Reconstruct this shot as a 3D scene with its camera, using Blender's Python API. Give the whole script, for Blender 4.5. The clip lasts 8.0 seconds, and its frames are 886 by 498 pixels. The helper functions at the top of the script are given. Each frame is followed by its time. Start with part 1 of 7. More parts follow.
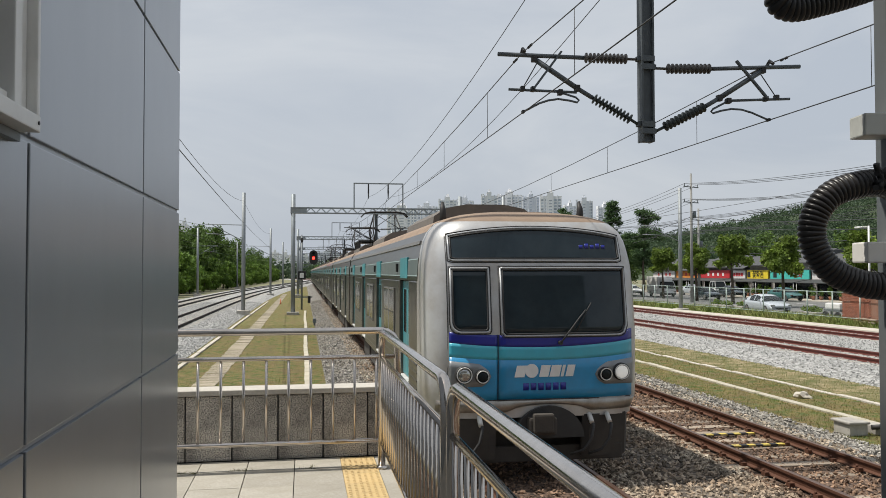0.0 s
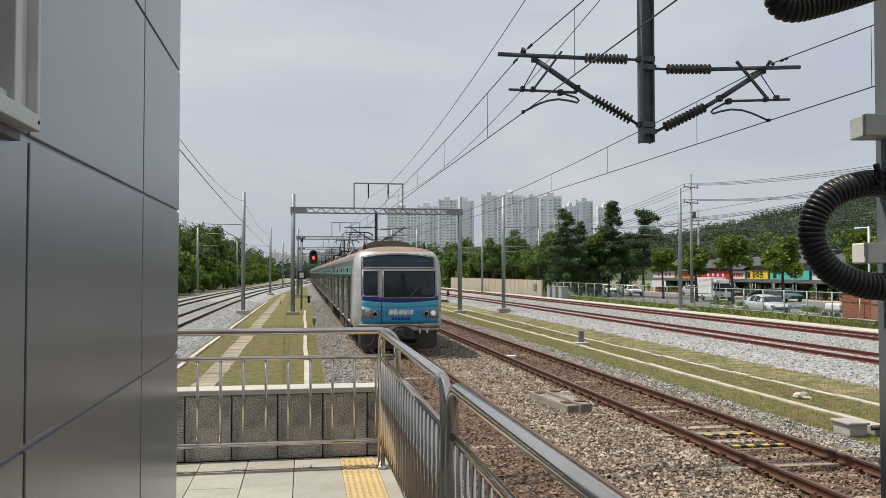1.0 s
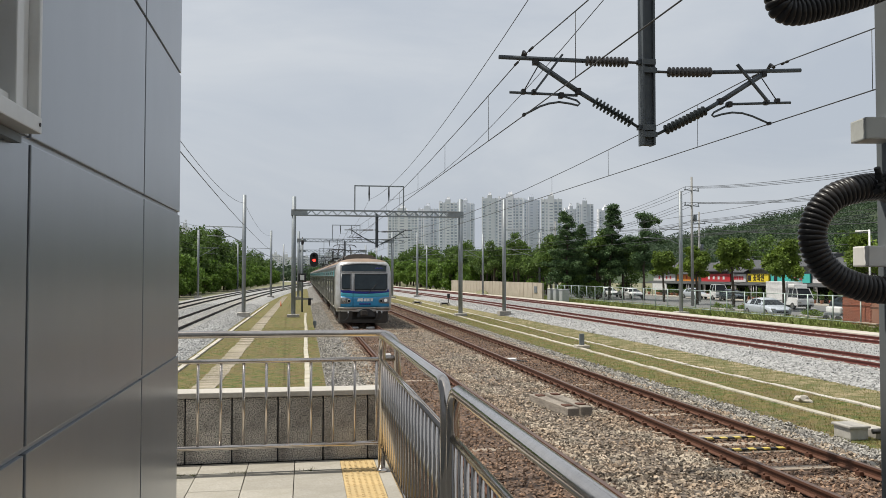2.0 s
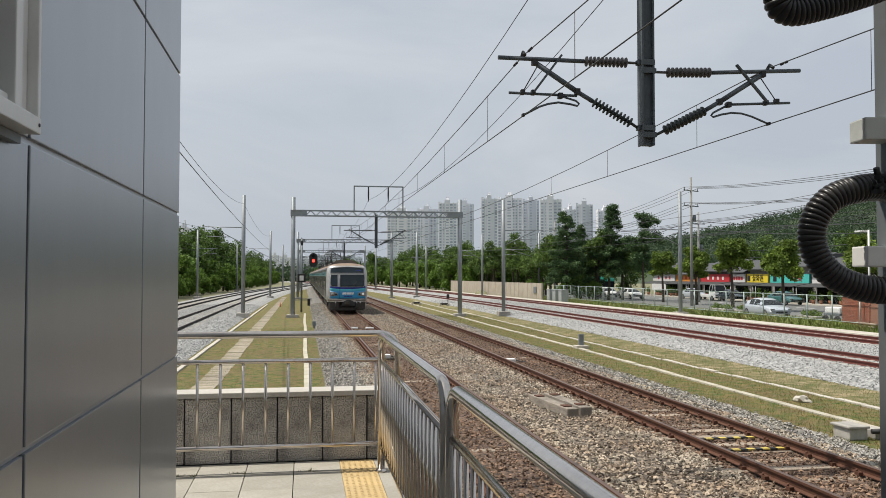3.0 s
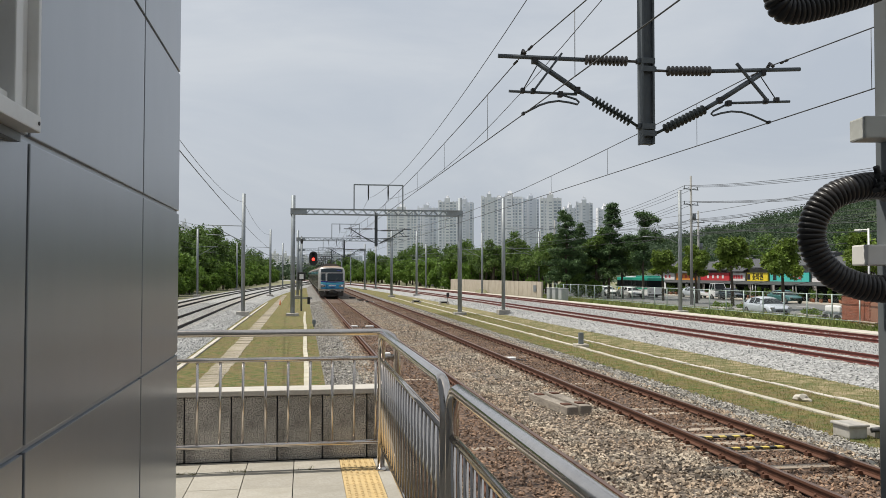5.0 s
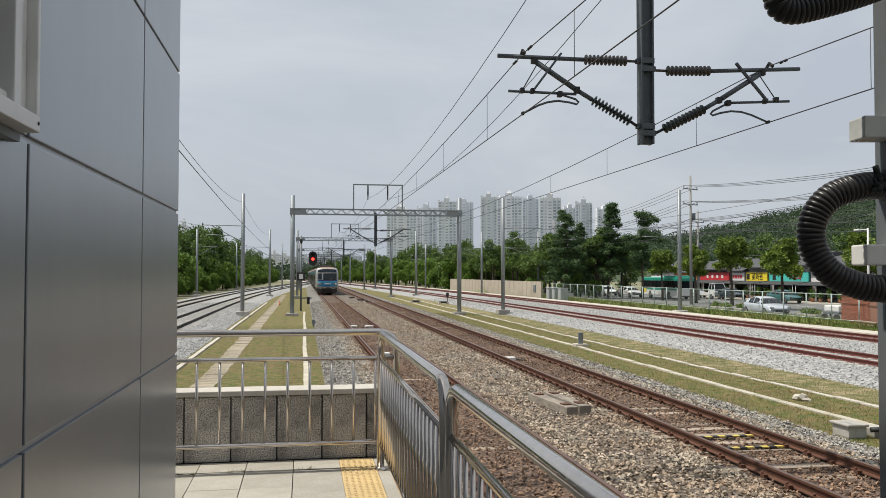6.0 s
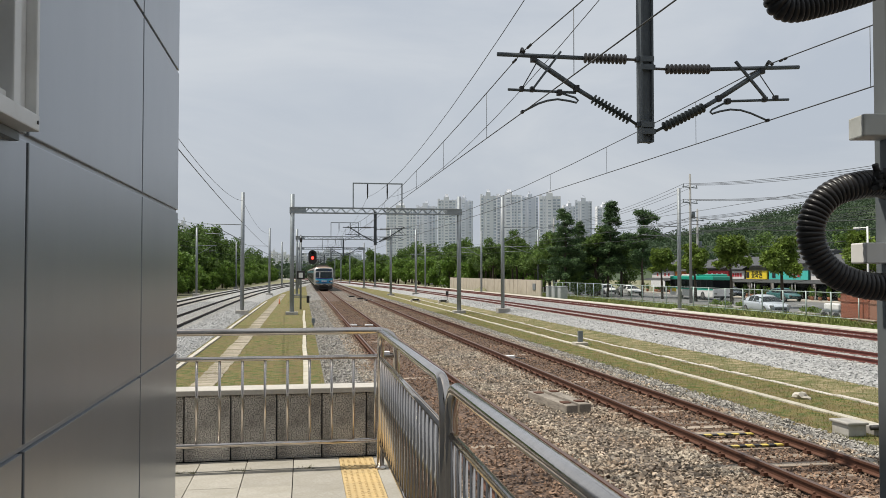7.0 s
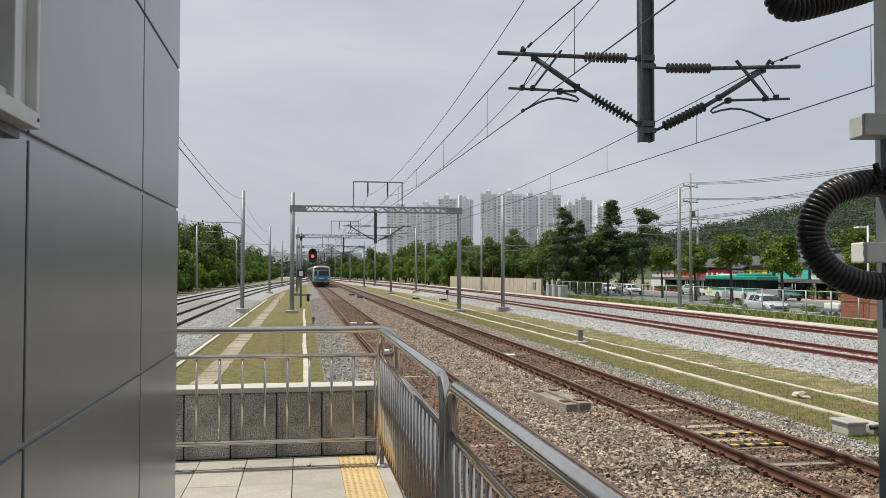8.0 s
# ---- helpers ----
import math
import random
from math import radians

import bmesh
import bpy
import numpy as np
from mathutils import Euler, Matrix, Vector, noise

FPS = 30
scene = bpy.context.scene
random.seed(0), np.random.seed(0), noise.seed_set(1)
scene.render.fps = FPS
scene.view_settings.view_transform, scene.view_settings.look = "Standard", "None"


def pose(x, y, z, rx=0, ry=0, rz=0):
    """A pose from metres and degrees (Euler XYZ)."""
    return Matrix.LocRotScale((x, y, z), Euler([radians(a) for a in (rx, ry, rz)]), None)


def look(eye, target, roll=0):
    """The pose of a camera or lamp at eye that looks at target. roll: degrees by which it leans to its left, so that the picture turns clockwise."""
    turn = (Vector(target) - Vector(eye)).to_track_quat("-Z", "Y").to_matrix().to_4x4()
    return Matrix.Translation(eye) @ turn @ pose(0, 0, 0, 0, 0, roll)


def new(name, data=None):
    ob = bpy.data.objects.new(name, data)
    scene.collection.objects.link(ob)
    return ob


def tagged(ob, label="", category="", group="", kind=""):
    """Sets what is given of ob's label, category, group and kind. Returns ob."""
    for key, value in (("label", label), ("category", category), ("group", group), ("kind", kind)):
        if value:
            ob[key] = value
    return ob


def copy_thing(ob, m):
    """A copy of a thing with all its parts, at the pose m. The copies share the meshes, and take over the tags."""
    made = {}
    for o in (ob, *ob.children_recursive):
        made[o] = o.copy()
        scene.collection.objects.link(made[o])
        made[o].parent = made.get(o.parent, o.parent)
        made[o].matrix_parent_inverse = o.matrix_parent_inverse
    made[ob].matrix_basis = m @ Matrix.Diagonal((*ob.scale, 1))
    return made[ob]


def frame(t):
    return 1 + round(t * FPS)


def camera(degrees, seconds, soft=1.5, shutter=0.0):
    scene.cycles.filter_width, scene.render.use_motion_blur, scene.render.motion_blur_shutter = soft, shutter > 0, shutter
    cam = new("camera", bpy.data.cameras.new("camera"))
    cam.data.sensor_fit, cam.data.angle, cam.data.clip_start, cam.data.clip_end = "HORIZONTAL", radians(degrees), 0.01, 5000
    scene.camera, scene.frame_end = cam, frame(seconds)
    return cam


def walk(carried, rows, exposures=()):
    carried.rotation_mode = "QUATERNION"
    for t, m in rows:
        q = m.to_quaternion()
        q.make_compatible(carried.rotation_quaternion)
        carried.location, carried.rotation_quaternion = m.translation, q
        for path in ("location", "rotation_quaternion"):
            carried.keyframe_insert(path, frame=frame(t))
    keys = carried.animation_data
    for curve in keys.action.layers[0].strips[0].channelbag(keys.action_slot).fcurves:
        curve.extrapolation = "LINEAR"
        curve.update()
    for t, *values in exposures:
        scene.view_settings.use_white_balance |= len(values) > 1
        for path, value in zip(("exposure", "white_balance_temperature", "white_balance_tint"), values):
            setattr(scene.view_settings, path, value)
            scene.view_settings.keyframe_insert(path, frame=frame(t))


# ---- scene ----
# ---------- camera ----------
EYE_Z = 2.79
cam = camera(56.5, 8.0, soft=0.4)
PATH = [(0, 1.624, 0.084, -9.57), (0.5, 1.653, 0.062, -9.585), (1, 1.625, 0.0, -9.58), (1.5, 1.738, -0.078, -9.528),
        (3, 1.836, -0.059, -9.581), (3.5, 1.809, -0.036, -9.622), (4, 1.77, -0.073, -9.588), (4.5, 1.738, -0.08, -9.583),
        (6, 1.722, -0.061, -9.619), (6.5, 1.689, -0.029, -9.638), (7, 1.625, 0.0, -9.64), (7.5, 1.541, -0.08, -9.643),
        (8, 1.53, -0.111, -9.63)]
walk(cam, [(t, pose(0, 0, EYE_Z, 90 + p, r, y)) for t, p, r, y in PATH])

# ---------- light ----------
SUN_DIR = Vector((-0.41, 0.085, 0.90)).normalized()
world = bpy.data.worlds.new("sky")
scene.world = world
world.use_nodes = True
wn = world.node_tree.nodes
sky = wn.new("ShaderNodeTexSky")
sky.sky_type = "NISHITA"
sky.sun_disc = False
sky.sun_elevation = math.asin(SUN_DIR.z)
sky.sun_rotation = math.atan2(SUN_DIR.x, SUN_DIR.y)
sky.air_density, sky.dust_density, sky.ozone_density = 1.0, 6.0, 1.0
wn["Background"].inputs["Strength"].default_value = 0.11


def sky_cover():
    """Thin bright cloud over the whole sky, mixed into the clear sky's colour."""
    nt = world.node_tree
    co = wn.new("ShaderNodeTexCoord")
    mp = wn.new("ShaderNodeMapping")
    mp.inputs["Scale"].default_value = (1.0, 1.0, 3.0)
    n1 = wn.new("ShaderNodeTexNoise")
    n1.inputs["Scale"].default_value, n1.inputs["Detail"].default_value, n1.inputs["Roughness"].default_value = 2.2, 7.0, 0.55
    n1.inputs["Distortion"].default_value = 0.6
    rp = wn.new("ShaderNodeValToRGB")
    rp.color_ramp.elements[0].position, rp.color_ramp.elements[0].color = 0.36, (5.0, 5.5, 6.2, 1)
    rp.color_ramp.elements[1].position, rp.color_ramp.elements[1].color = 0.68, (6.4, 6.75, 7.15, 1)
    mix = wn.new("ShaderNodeMixRGB")
    mix.inputs["Fac"].default_value = 0.86
    nt.links.new(co.outputs["Generated"], mp.inputs["Vector"])
    nt.links.new(mp.outputs["Vector"], n1.inputs["Vector"])
    nt.links.new(n1.outputs["Fac"], rp.inputs["Fac"])
    nt.links.new(sky.outputs["Color"], mix.inputs["Color1"])
    nt.links.new(rp.outputs["Color"], mix.inputs["Color2"])
    nt.links.new(mix.outputs["Color"], wn["Background"].inputs["Color"])


sky_cover()
sun = new("sun", bpy.data.lights.new("sun", "SUN"))
sun.data.energy, sun.data.angle, sun.data.color = 4.9, radians(0.8), (1.0, 0.95, 0.86)
sun.matrix_world = look(SUN_DIR * 100, (0, 0, 0))
scene.view_settings.exposure = -0.06


# ---------- materials ----------
def mat(name, c1, c2=None, rough=0.7, metal=0.0, scale=4.0, bump=0.0, bscale=40.0, dist=0.01, spec=0.5, detail=6.0,
        island=0.0, objvar=0.0, streak=None, mid=0.5, band=0.25, dirt=None, dscale=0.6, damount=0.5, coat=0.0):
    """Two-scale procedural surface: colour noise between c1 and c2, broad dirt patches, fine relief."""
    m = bpy.data.materials.new(name)
    m.use_nodes = True
    nt = m.node_tree
    n, l = nt.nodes, nt.links
    b = n["Principled BSDF"]
    b.inputs["Roughness"].default_value, b.inputs["Metallic"].default_value = rough, metal
    b.inputs["Specular IOR Level"].default_value = spec
    b.inputs["Coat Weight"].default_value = coat
    c2 = c2 or tuple(min(1, v * 0.8) for v in c1)
    geo = n.new("ShaderNodeTexCoord")
    vec = geo.outputs["Object"]
    if streak:
        mp = n.new("ShaderNodeMapping")
        mp.inputs["Scale"].default_value = streak
        l.new(vec, mp.inputs["Vector"])
        vec = mp.outputs["Vector"]
    nz = n.new("ShaderNodeTexNoise")
    nz.inputs["Scale"].default_value, nz.inputs["Detail"].default_value = scale, detail
    nz.inputs["Roughness"].default_value = 0.6
    l.new(vec, nz.inputs["Vector"])
    rp = n.new("ShaderNodeValToRGB")
    e = rp.color_ramp.elements
    e[0].position, e[0].color = max(0, mid - band), (*c1, 1)
    e[1].position, e[1].color = min(1, mid + band), (*c2, 1)
    l.new(nz.outputs["Fac"], rp.inputs["Fac"])
    col = rp.outputs["Color"]
    if dirt:
        nd = n.new("ShaderNodeTexNoise")
        nd.inputs["Scale"].default_value, nd.inputs["Detail"].default_value = dscale, 8.0
        nd.inputs["Roughness"].default_value = 0.65
        l.new(geo.outputs["Object"], nd.inputs["Vector"])
        r2 = n.new("ShaderNodeValToRGB")
        r2.color_ramp.elements[0].position, r2.color_ramp.elements[0].color = 0.42, (0, 0, 0, 1)
        r2.color_ramp.elements[1].position, r2.color_ramp.elements[1].color = 0.66, (damount, damount, damount, 1)
        l.new(nd.outputs["Fac"], r2.inputs["Fac"])
        mx = n.new("ShaderNodeMixRGB")
        mx.inputs["Color2"].default_value = (*dirt, 1)
        l.new(r2.outputs["Color"], mx.inputs["Fac"])
        l.new(col, mx.inputs["Color1"])
        col = mx.outputs["Color"]
    if island or objvar:
        src = n.new("ShaderNodeNewGeometry").outputs["Random Per Island"] if island else n.new("ShaderNodeObjectInfo").outputs["Random"]
        amt = island or objvar
        ma = n.new("ShaderNodeMapRange")
        ma.inputs["To Min"].default_value, ma.inputs["To Max"].default_value = 1 - amt, 1 + amt
        l.new(src, ma.inputs["Value"])
        hs = n.new("ShaderNodeHueSaturation")
        l.new(ma.outputs["Result"], hs.inputs["Value"])
        l.new(col, hs.inputs["Color"])
        col = hs.outputs["Color"]
    l.new(col, b.inputs["Base Color"])
    if bump:
        nb = n.new("ShaderNodeTexNoise")
        nb.inputs["Scale"].default_value, nb.inputs["Detail"].default_value = bscale, 5.0
        l.new(vec, nb.inputs["Vector"])
        bp = n.new("ShaderNodeBump")
        bp.inputs["Strength"].default_value, bp.inputs["Distance"].default_value = bump, dist
        l.new(nb.outputs["Fac"], bp.inputs["Height"])
        l.new(bp.outputs["Normal"], b.inputs["Normal"])
    return m


def glow(name, col, strength):
    m = bpy.data.materials.new(name)
    m.use_nodes = True
    b = m.node_tree.nodes["Principled BSDF"]
    b.inputs["Base Color"].default_value = (*col, 1)
    b.inputs["Emission Color"].default_value = (*col, 1)
    b.inputs["Emission Strength"].default_value = strength
    return m


def stony(name, c1, c2, c3, scale, bump, dist, rust=None, rscale=0.35, ramount=0.6):
    """Crushed stone: cells of differing tone with relief, patches of rust dust."""
    m = bpy.data.materials.new(name)
    m.use_nodes = True
    nt = m.node_tree
    n, l = nt.nodes, nt.links
    b = n["Principled BSDF"]
    b.inputs["Roughness"].default_value = 0.9
    tc = n.new("ShaderNodeTexCoord")
    v = n.new("ShaderNodeTexVoronoi")
    v.inputs["Scale"].default_value = scale
    l.new(tc.outputs["Object"], v.inputs["Vector"])
    sep = n.new("ShaderNodeSeparateColor")
    l.new(v.outputs["Color"], sep.inputs["Color"])
    rp = n.new("ShaderNodeValToRGB")
    e = rp.color_ramp.elements
    e[0].position, e[0].color = 0.0, (*c1, 1)
    e[1].position, e[1].color = 1.0, (*c3, 1)
    k = e.new(0.5)
    k.color = (*c2, 1)
    l.new(sep.outputs["Red"], rp.inputs["Fac"])
    col = rp.outputs["Color"]
    if rust:
        nd = n.new("ShaderNodeTexNoise")
        nd.inputs["Scale"].default_value, nd.inputs["Detail"].default_value = rscale, 8.0
        l.new(tc.outputs["Object"], nd.inputs["Vector"])
        r2 = n.new("ShaderNodeValToRGB")
        r2.color_ramp.elements[0].position, r2.color_ramp.elements[0].color = 0.38, (0, 0, 0, 1)
        r2.color_ramp.elements[1].position, r2.color_ramp.elements[1].color = 0.7, (ramount, ramount, ramount, 1)
        l.new(nd.outputs["Fac"], r2.inputs["Fac"])
        mx = n.new("ShaderNodeMixRGB")
        mx.blend_type = "MULTIPLY"
        mx.inputs["Color2"].default_value = (*rust, 1)
        l.new(r2.outputs["Color"], mx.inputs["Fac"])
        l.new(col, mx.inputs["Color1"])
        col = mx.outputs["Color"]
    l.new(col, b.inputs["Base Color"])
    bp = n.new("ShaderNodeBump")
    bp.inputs["Strength"].default_value, bp.inputs["Distance"].default_value = bump, dist
    bp.invert = True
    l.new(v.outputs["Distance"], bp.inputs["Height"])
    l.new(bp.outputs["Normal"], b.inputs["Normal"])
    return m


M = {}
M["steel"] = mat("brushed_stainless", (0.68, 0.625, 0.57), (0.57, 0.52, 0.47), 0.13, 1.0, 30, 0.05, 200, 0.002, dirt=(0.42, 0.37, 0.31), dscale=3.0, damount=0.35)
M["galv"] = mat("galvanised_steel", (0.19, 0.215, 0.23), (0.13, 0.155, 0.17), 0.6, 0.25, 6, 0.05, 60, 0.002, dirt=(0.2, 0.17, 0.14), dscale=1.5, damount=0.35)
M["galv_mid"] = mat("grey_portal_zinc", (0.27, 0.30, 0.32), (0.20, 0.23, 0.25), 0.55, 0.25, 6, 0.05, 60, 0.002, dirt=(0.19, 0.17, 0.15), dscale=1.0, damount=0.35)
# zinc again, darkened in its colour for parts seen from their backlit side
M["galv_dark"] = mat("backlit_zinc", (0.085, 0.10, 0.11), (0.06, 0.07, 0.08), 0.65, 0.2, 8, 0.05, 60, 0.002)
M["insul"] = mat("grey_brown_porcelain", (0.10, 0.094, 0.088), (0.07, 0.066, 0.064), 0.55, 0, 8, spec=0.25)
M["insul_dark"] = mat("dark_grey_green_porcelain", (0.045, 0.055, 0.052), (0.03, 0.036, 0.035), 0.5, 0, 8, spec=0.25)
M["galv_pale"] = mat("weathered_zinc", (0.25, 0.275, 0.29), (0.19, 0.215, 0.23), 0.5, 0.3, 6, 0.05, 60, 0.002, dirt=(0.25, 0.22, 0.2), dscale=1.2, damount=0.3)
M["panel"] = mat("silver_composite_panel", (0.345, 0.365, 0.39), (0.305, 0.325, 0.355), 0.30, 0.7, 3, 0.02, 400, 0.001, streak=(1, 1, 0.3), dirt=(0.30, 0.31, 0.33), dscale=0.8, damount=0.35)
M["joint"] = mat("dark_sealant", (0.045, 0.05, 0.055), (0.03, 0.03, 0.035), 0.8)
M["seal"] = mat("grey_joint_profile", (0.10, 0.105, 0.11), (0.08, 0.085, 0.09), 0.6, 0.2)
M["alu"] = mat("white_aluminium", (0.66, 0.66, 0.64), (0.58, 0.58, 0.56), 0.4, 0.1, 5, dirt=(0.4, 0.38, 0.35), dscale=3, damount=0.4)
M["glass_dark"] = mat("dark_glass", (0.012, 0.016, 0.018), (0.008, 0.011, 0.013), 0.10, 0.0, 3, spec=0.22)
M["tile"] = mat("granite_paver", (0.42, 0.395, 0.345), (0.30, 0.28, 0.24), 0.75, 0, 60, 0.15, 150, 0.003, objvar=0.09, dirt=(0.25, 0.23, 0.18), dscale=2.0, damount=0.6)
M["grout"] = mat("mossy_grout", (0.16, 0.15, 0.12), (0.08, 0.085, 0.06), 0.95, 0, 8, 0.3, 60, 0.01)
M["tactile"] = mat("yellow_tactile_paver", (0.56, 0.41, 0.20), (0.49, 0.35, 0.155), 0.7, 0, 25, 0.1, 150, 0.002, objvar=0.05, dirt=(0.42, 0.33, 0.20), dscale=4, damount=0.4)
M["granite"] = mat("rough_granite", (0.60, 0.56, 0.50), (0.13, 0.125, 0.12), 0.85, 0, 95, 0.9, 80, 0.015, objvar=0.12, dirt=(0.10, 0.09, 0.08), dscale=4.0, damount=0.85, band=0.06, mid=0.52)
M["cap"] = mat("pale_coping_stone", (0.52, 0.49, 0.44), (0.42, 0.395, 0.35), 0.8, 0, 40, 0.15, 120, 0.003, dirt=(0.33, 0.31, 0.27), dscale=3, damount=0.5)
M["concrete"] = mat("weathered_concrete", (0.46, 0.44, 0.40), (0.34, 0.32, 0.29), 0.9, 0, 8, 0.3, 60, 0.01, objvar=0.1, dirt=(0.22, 0.20, 0.17), dscale=1.5, damount=0.5)
M["concrete_pale"] = mat("pale_new_concrete", (0.53, 0.495, 0.425), (0.42, 0.39, 0.34), 0.9, 0, 6, 0.2, 50, 0.01, objvar=0.06, dirt=(0.35, 0.30, 0.24), dscale=1.0, damount=0.5)
# dark bed tones hold the shadow in gaps between the loose stones
M["ballast"] = stony("brown_track_ballast", (0.05, 0.042, 0.034), (0.13, 0.11, 0.09), (0.30, 0.265, 0.22), 15, 1.0, 0.05, rust=(0.75, 0.55, 0.40), rscale=0.4, ramount=0.7)
M["ballast_rust"] = stony("rust_dusted_ballast", (0.035, 0.023, 0.017), (0.10, 0.064, 0.044), (0.19, 0.125, 0.088), 15, 1.0, 0.05)
M["ballast_grey"] = stony("grey_track_ballast", (0.06, 0.056, 0.05), (0.17, 0.16, 0.145), (0.32, 0.305, 0.28), 15, 1.0, 0.05)
M["ballast_new"] = stony("pale_new_ballast", (0.17, 0.17, 0.165), (0.31, 0.31, 0.30), (0.42, 0.42, 0.41), 12, 1.0, 0.05)
M["stone"] = mat("ballast_stone", (0.41, 0.36, 0.29), (0.225, 0.19, 0.145), 0.9, 0, 9, 0, island=0.75, dirt=(0.24, 0.155, 0.095), dscale=0.45, damount=0.75)
M["stone_grey"] = mat("grey_ballast_stone", (0.37, 0.35, 0.32), (0.21, 0.20, 0.18), 0.9, 0, 9, 0, island=0.65, dirt=(0.24, 0.21, 0.15), dscale=0.5, damount=0.5)
M["stone_rust"] = mat("rust_dusted_stone", (0.28, 0.185, 0.125), (0.155, 0.095, 0.06), 0.9, 0, 9, 0, island=0.7, dirt=(0.09, 0.058, 0.04), dscale=0.6, damount=0.8)
M["stone_new"] = mat("pale_ballast_stone", (0.40, 0.40, 0.39), (0.29, 0.29, 0.28), 0.9, 0, 9, 0, island=0.25)
M["grass"] = mat("dry_mown_grass", (0.06, 0.105, 0.015), (0.22, 0.165, 0.06), 0.95, 0, 3.2, 0.9, 45, 0.05, dirt=(0.17, 0.115, 0.055), dscale=1.3, damount=0.8, detail=8, band=0.12)
M["straw"] = mat("sandy_straw_ground", (0.32, 0.255, 0.145), (0.15, 0.135, 0.05), 0.95, 0, 2.4, 0.9, 40, 0.05, dirt=(0.09, 0.11, 0.025), dscale=1.2, damount=0.8, detail=8, band=0.12)
M["verge"] = mat("green_verge", (0.095, 0.16, 0.025), (0.22, 0.22, 0.07), 0.95, 0, 1.2, 0.9, 30, 0.06, dirt=(0.28, 0.22, 0.12), dscale=0.5, damount=0.5)
M["earth"] = mat("dusty_ground", (0.22, 0.19, 0.13), (0.13, 0.15, 0.06), 0.95, 0, 0.6, 0.5, 8, 0.05)
M["asphalt"] = mat("sunlit_asphalt", (0.16, 0.16, 0.155), (0.12, 0.12, 0.115), 0.85, 0, 0.8, 0.2, 60, 0.01)
M["rail_rust"] = mat("rusty_rail", (0.085, 0.036, 0.021), (0.13, 0.058, 0.034), 0.75, 0.3, 12, 0.2, 60, 0.004)
M["rail_red"] = mat("red_brown_rail", (0.10, 0.025, 0.02), (0.14, 0.04, 0.03), 0.7, 0.2, 8, 0.1, 60, 0.004)
M["rail_top"] = mat("worn_rail_head", (0.15, 0.085, 0.06), (0.20, 0.13, 0.10), 0.42, 0.7, 9)
M["rail_dark"] = mat("dark_rail", (0.022, 0.019, 0.019), (0.04, 0.034, 0.03), 0.75, 0.0, 9, spec=0.3)
M["sleeper"] = mat("old_timber_sleeper", (0.38, 0.32, 0.25), (0.17, 0.13, 0.10), 0.9, 0, 5, 0.6, 30, 0.01, streak=(0.3, 6, 6), objvar=0.25)
M["black"] = mat("black_steel", (0.02, 0.02, 0.022), (0.035, 0.033, 0.032), 0.6, 0.3, 10)
M["wire"] = mat("dark_copper_wire", (0.05, 0.055, 0.06), (0.07, 0.07, 0.07), 0.6, 0.4, 10)
M["train_steel"] = mat("dull_stainless_body", (0.185, 0.178, 0.165), (0.13, 0.125, 0.115), 0.30, 0.95, 2.5, 0.04, 60, 0.003, streak=(1, 0.4, 3), dirt=(0.17, 0.14, 0.11), dscale=1.2, damount=0.7)
M["train_front"] = mat("silver_nose_paint", (0.54, 0.545, 0.545), (0.44, 0.44, 0.44), 0.33, 0.40, 3, 0.03, 50, 0.003, dirt=(0.33, 0.28, 0.23), dscale=1.6, damount=0.55)
M["train_roof"] = mat("dusty_brown_roof", (0.30, 0.215, 0.15), (0.19, 0.135, 0.10), 0.8, 0, 3, 0.1, 40, 0.005, dirt=(0.2, 0.15, 0.11), dscale=1.0, damount=0.6)
M["blue"] = mat("bright_blue_paint", (0.018, 0.27, 0.53), (0.016, 0.23, 0.46), 0.35, 0, 3, dirt=(0.04, 0.18, 0.31), dscale=1.5, damount=0.4, coat=0.3)
M["teal"] = mat("pale_turquoise_paint", (0.055, 0.42, 0.55), (0.05, 0.37, 0.49), 0.35, 0, 3, dirt=(0.07, 0.28, 0.36), dscale=1.5, damount=0.35, coat=0.3)
M["navy"] = mat("deep_navy_paint", (0.010, 0.018, 0.27), (0.008, 0.014, 0.20), 0.35, 0, 3, coat=0.3)
M["white"] = mat("white_paint", (0.78, 0.78, 0.77), (0.68, 0.68, 0.67), 0.5, 0, 4, dirt=(0.5, 0.47, 0.42), dscale=2, damount=0.3)
M["rubber"] = mat("black_rubber", (0.02, 0.02, 0.021), (0.03, 0.03, 0.03), 0.6, 0, 12, 0.1, 60, 0.002)
M["under"] = mat("grimy_underframe", (0.075, 0.065, 0.055), (0.04, 0.036, 0.032), 0.85, 0.1, 3, 0.2, 40, 0.005)


# ---------- mesh helpers ----------
def part(name, bm, material, parent=None, label="", smooth=False, at=None):
    me = bpy.data.meshes.new(name)
    bm.normal_update()
    bm.to_mesh(me)
    bm.free()
    for mm in (material if isinstance(material, (list, tuple)) else [material]):
        me.materials.append(mm)
    if smooth:
        for p in me.polygons:
            p.use_smooth = True
    ob = new(name, me)
    if parent is not None:
        ob.parent = parent
    if at is not None:
        ob.matrix_basis = at
    if label:
        ob["label"] = label
    return ob


def thing(name, label, category, group="", kind="", at=None):
    ob = new(name)
    ob.empty_display_size = 0.2
    if at is not None:
        ob.matrix_basis = at
    return tagged(ob, label, category, group, kind)


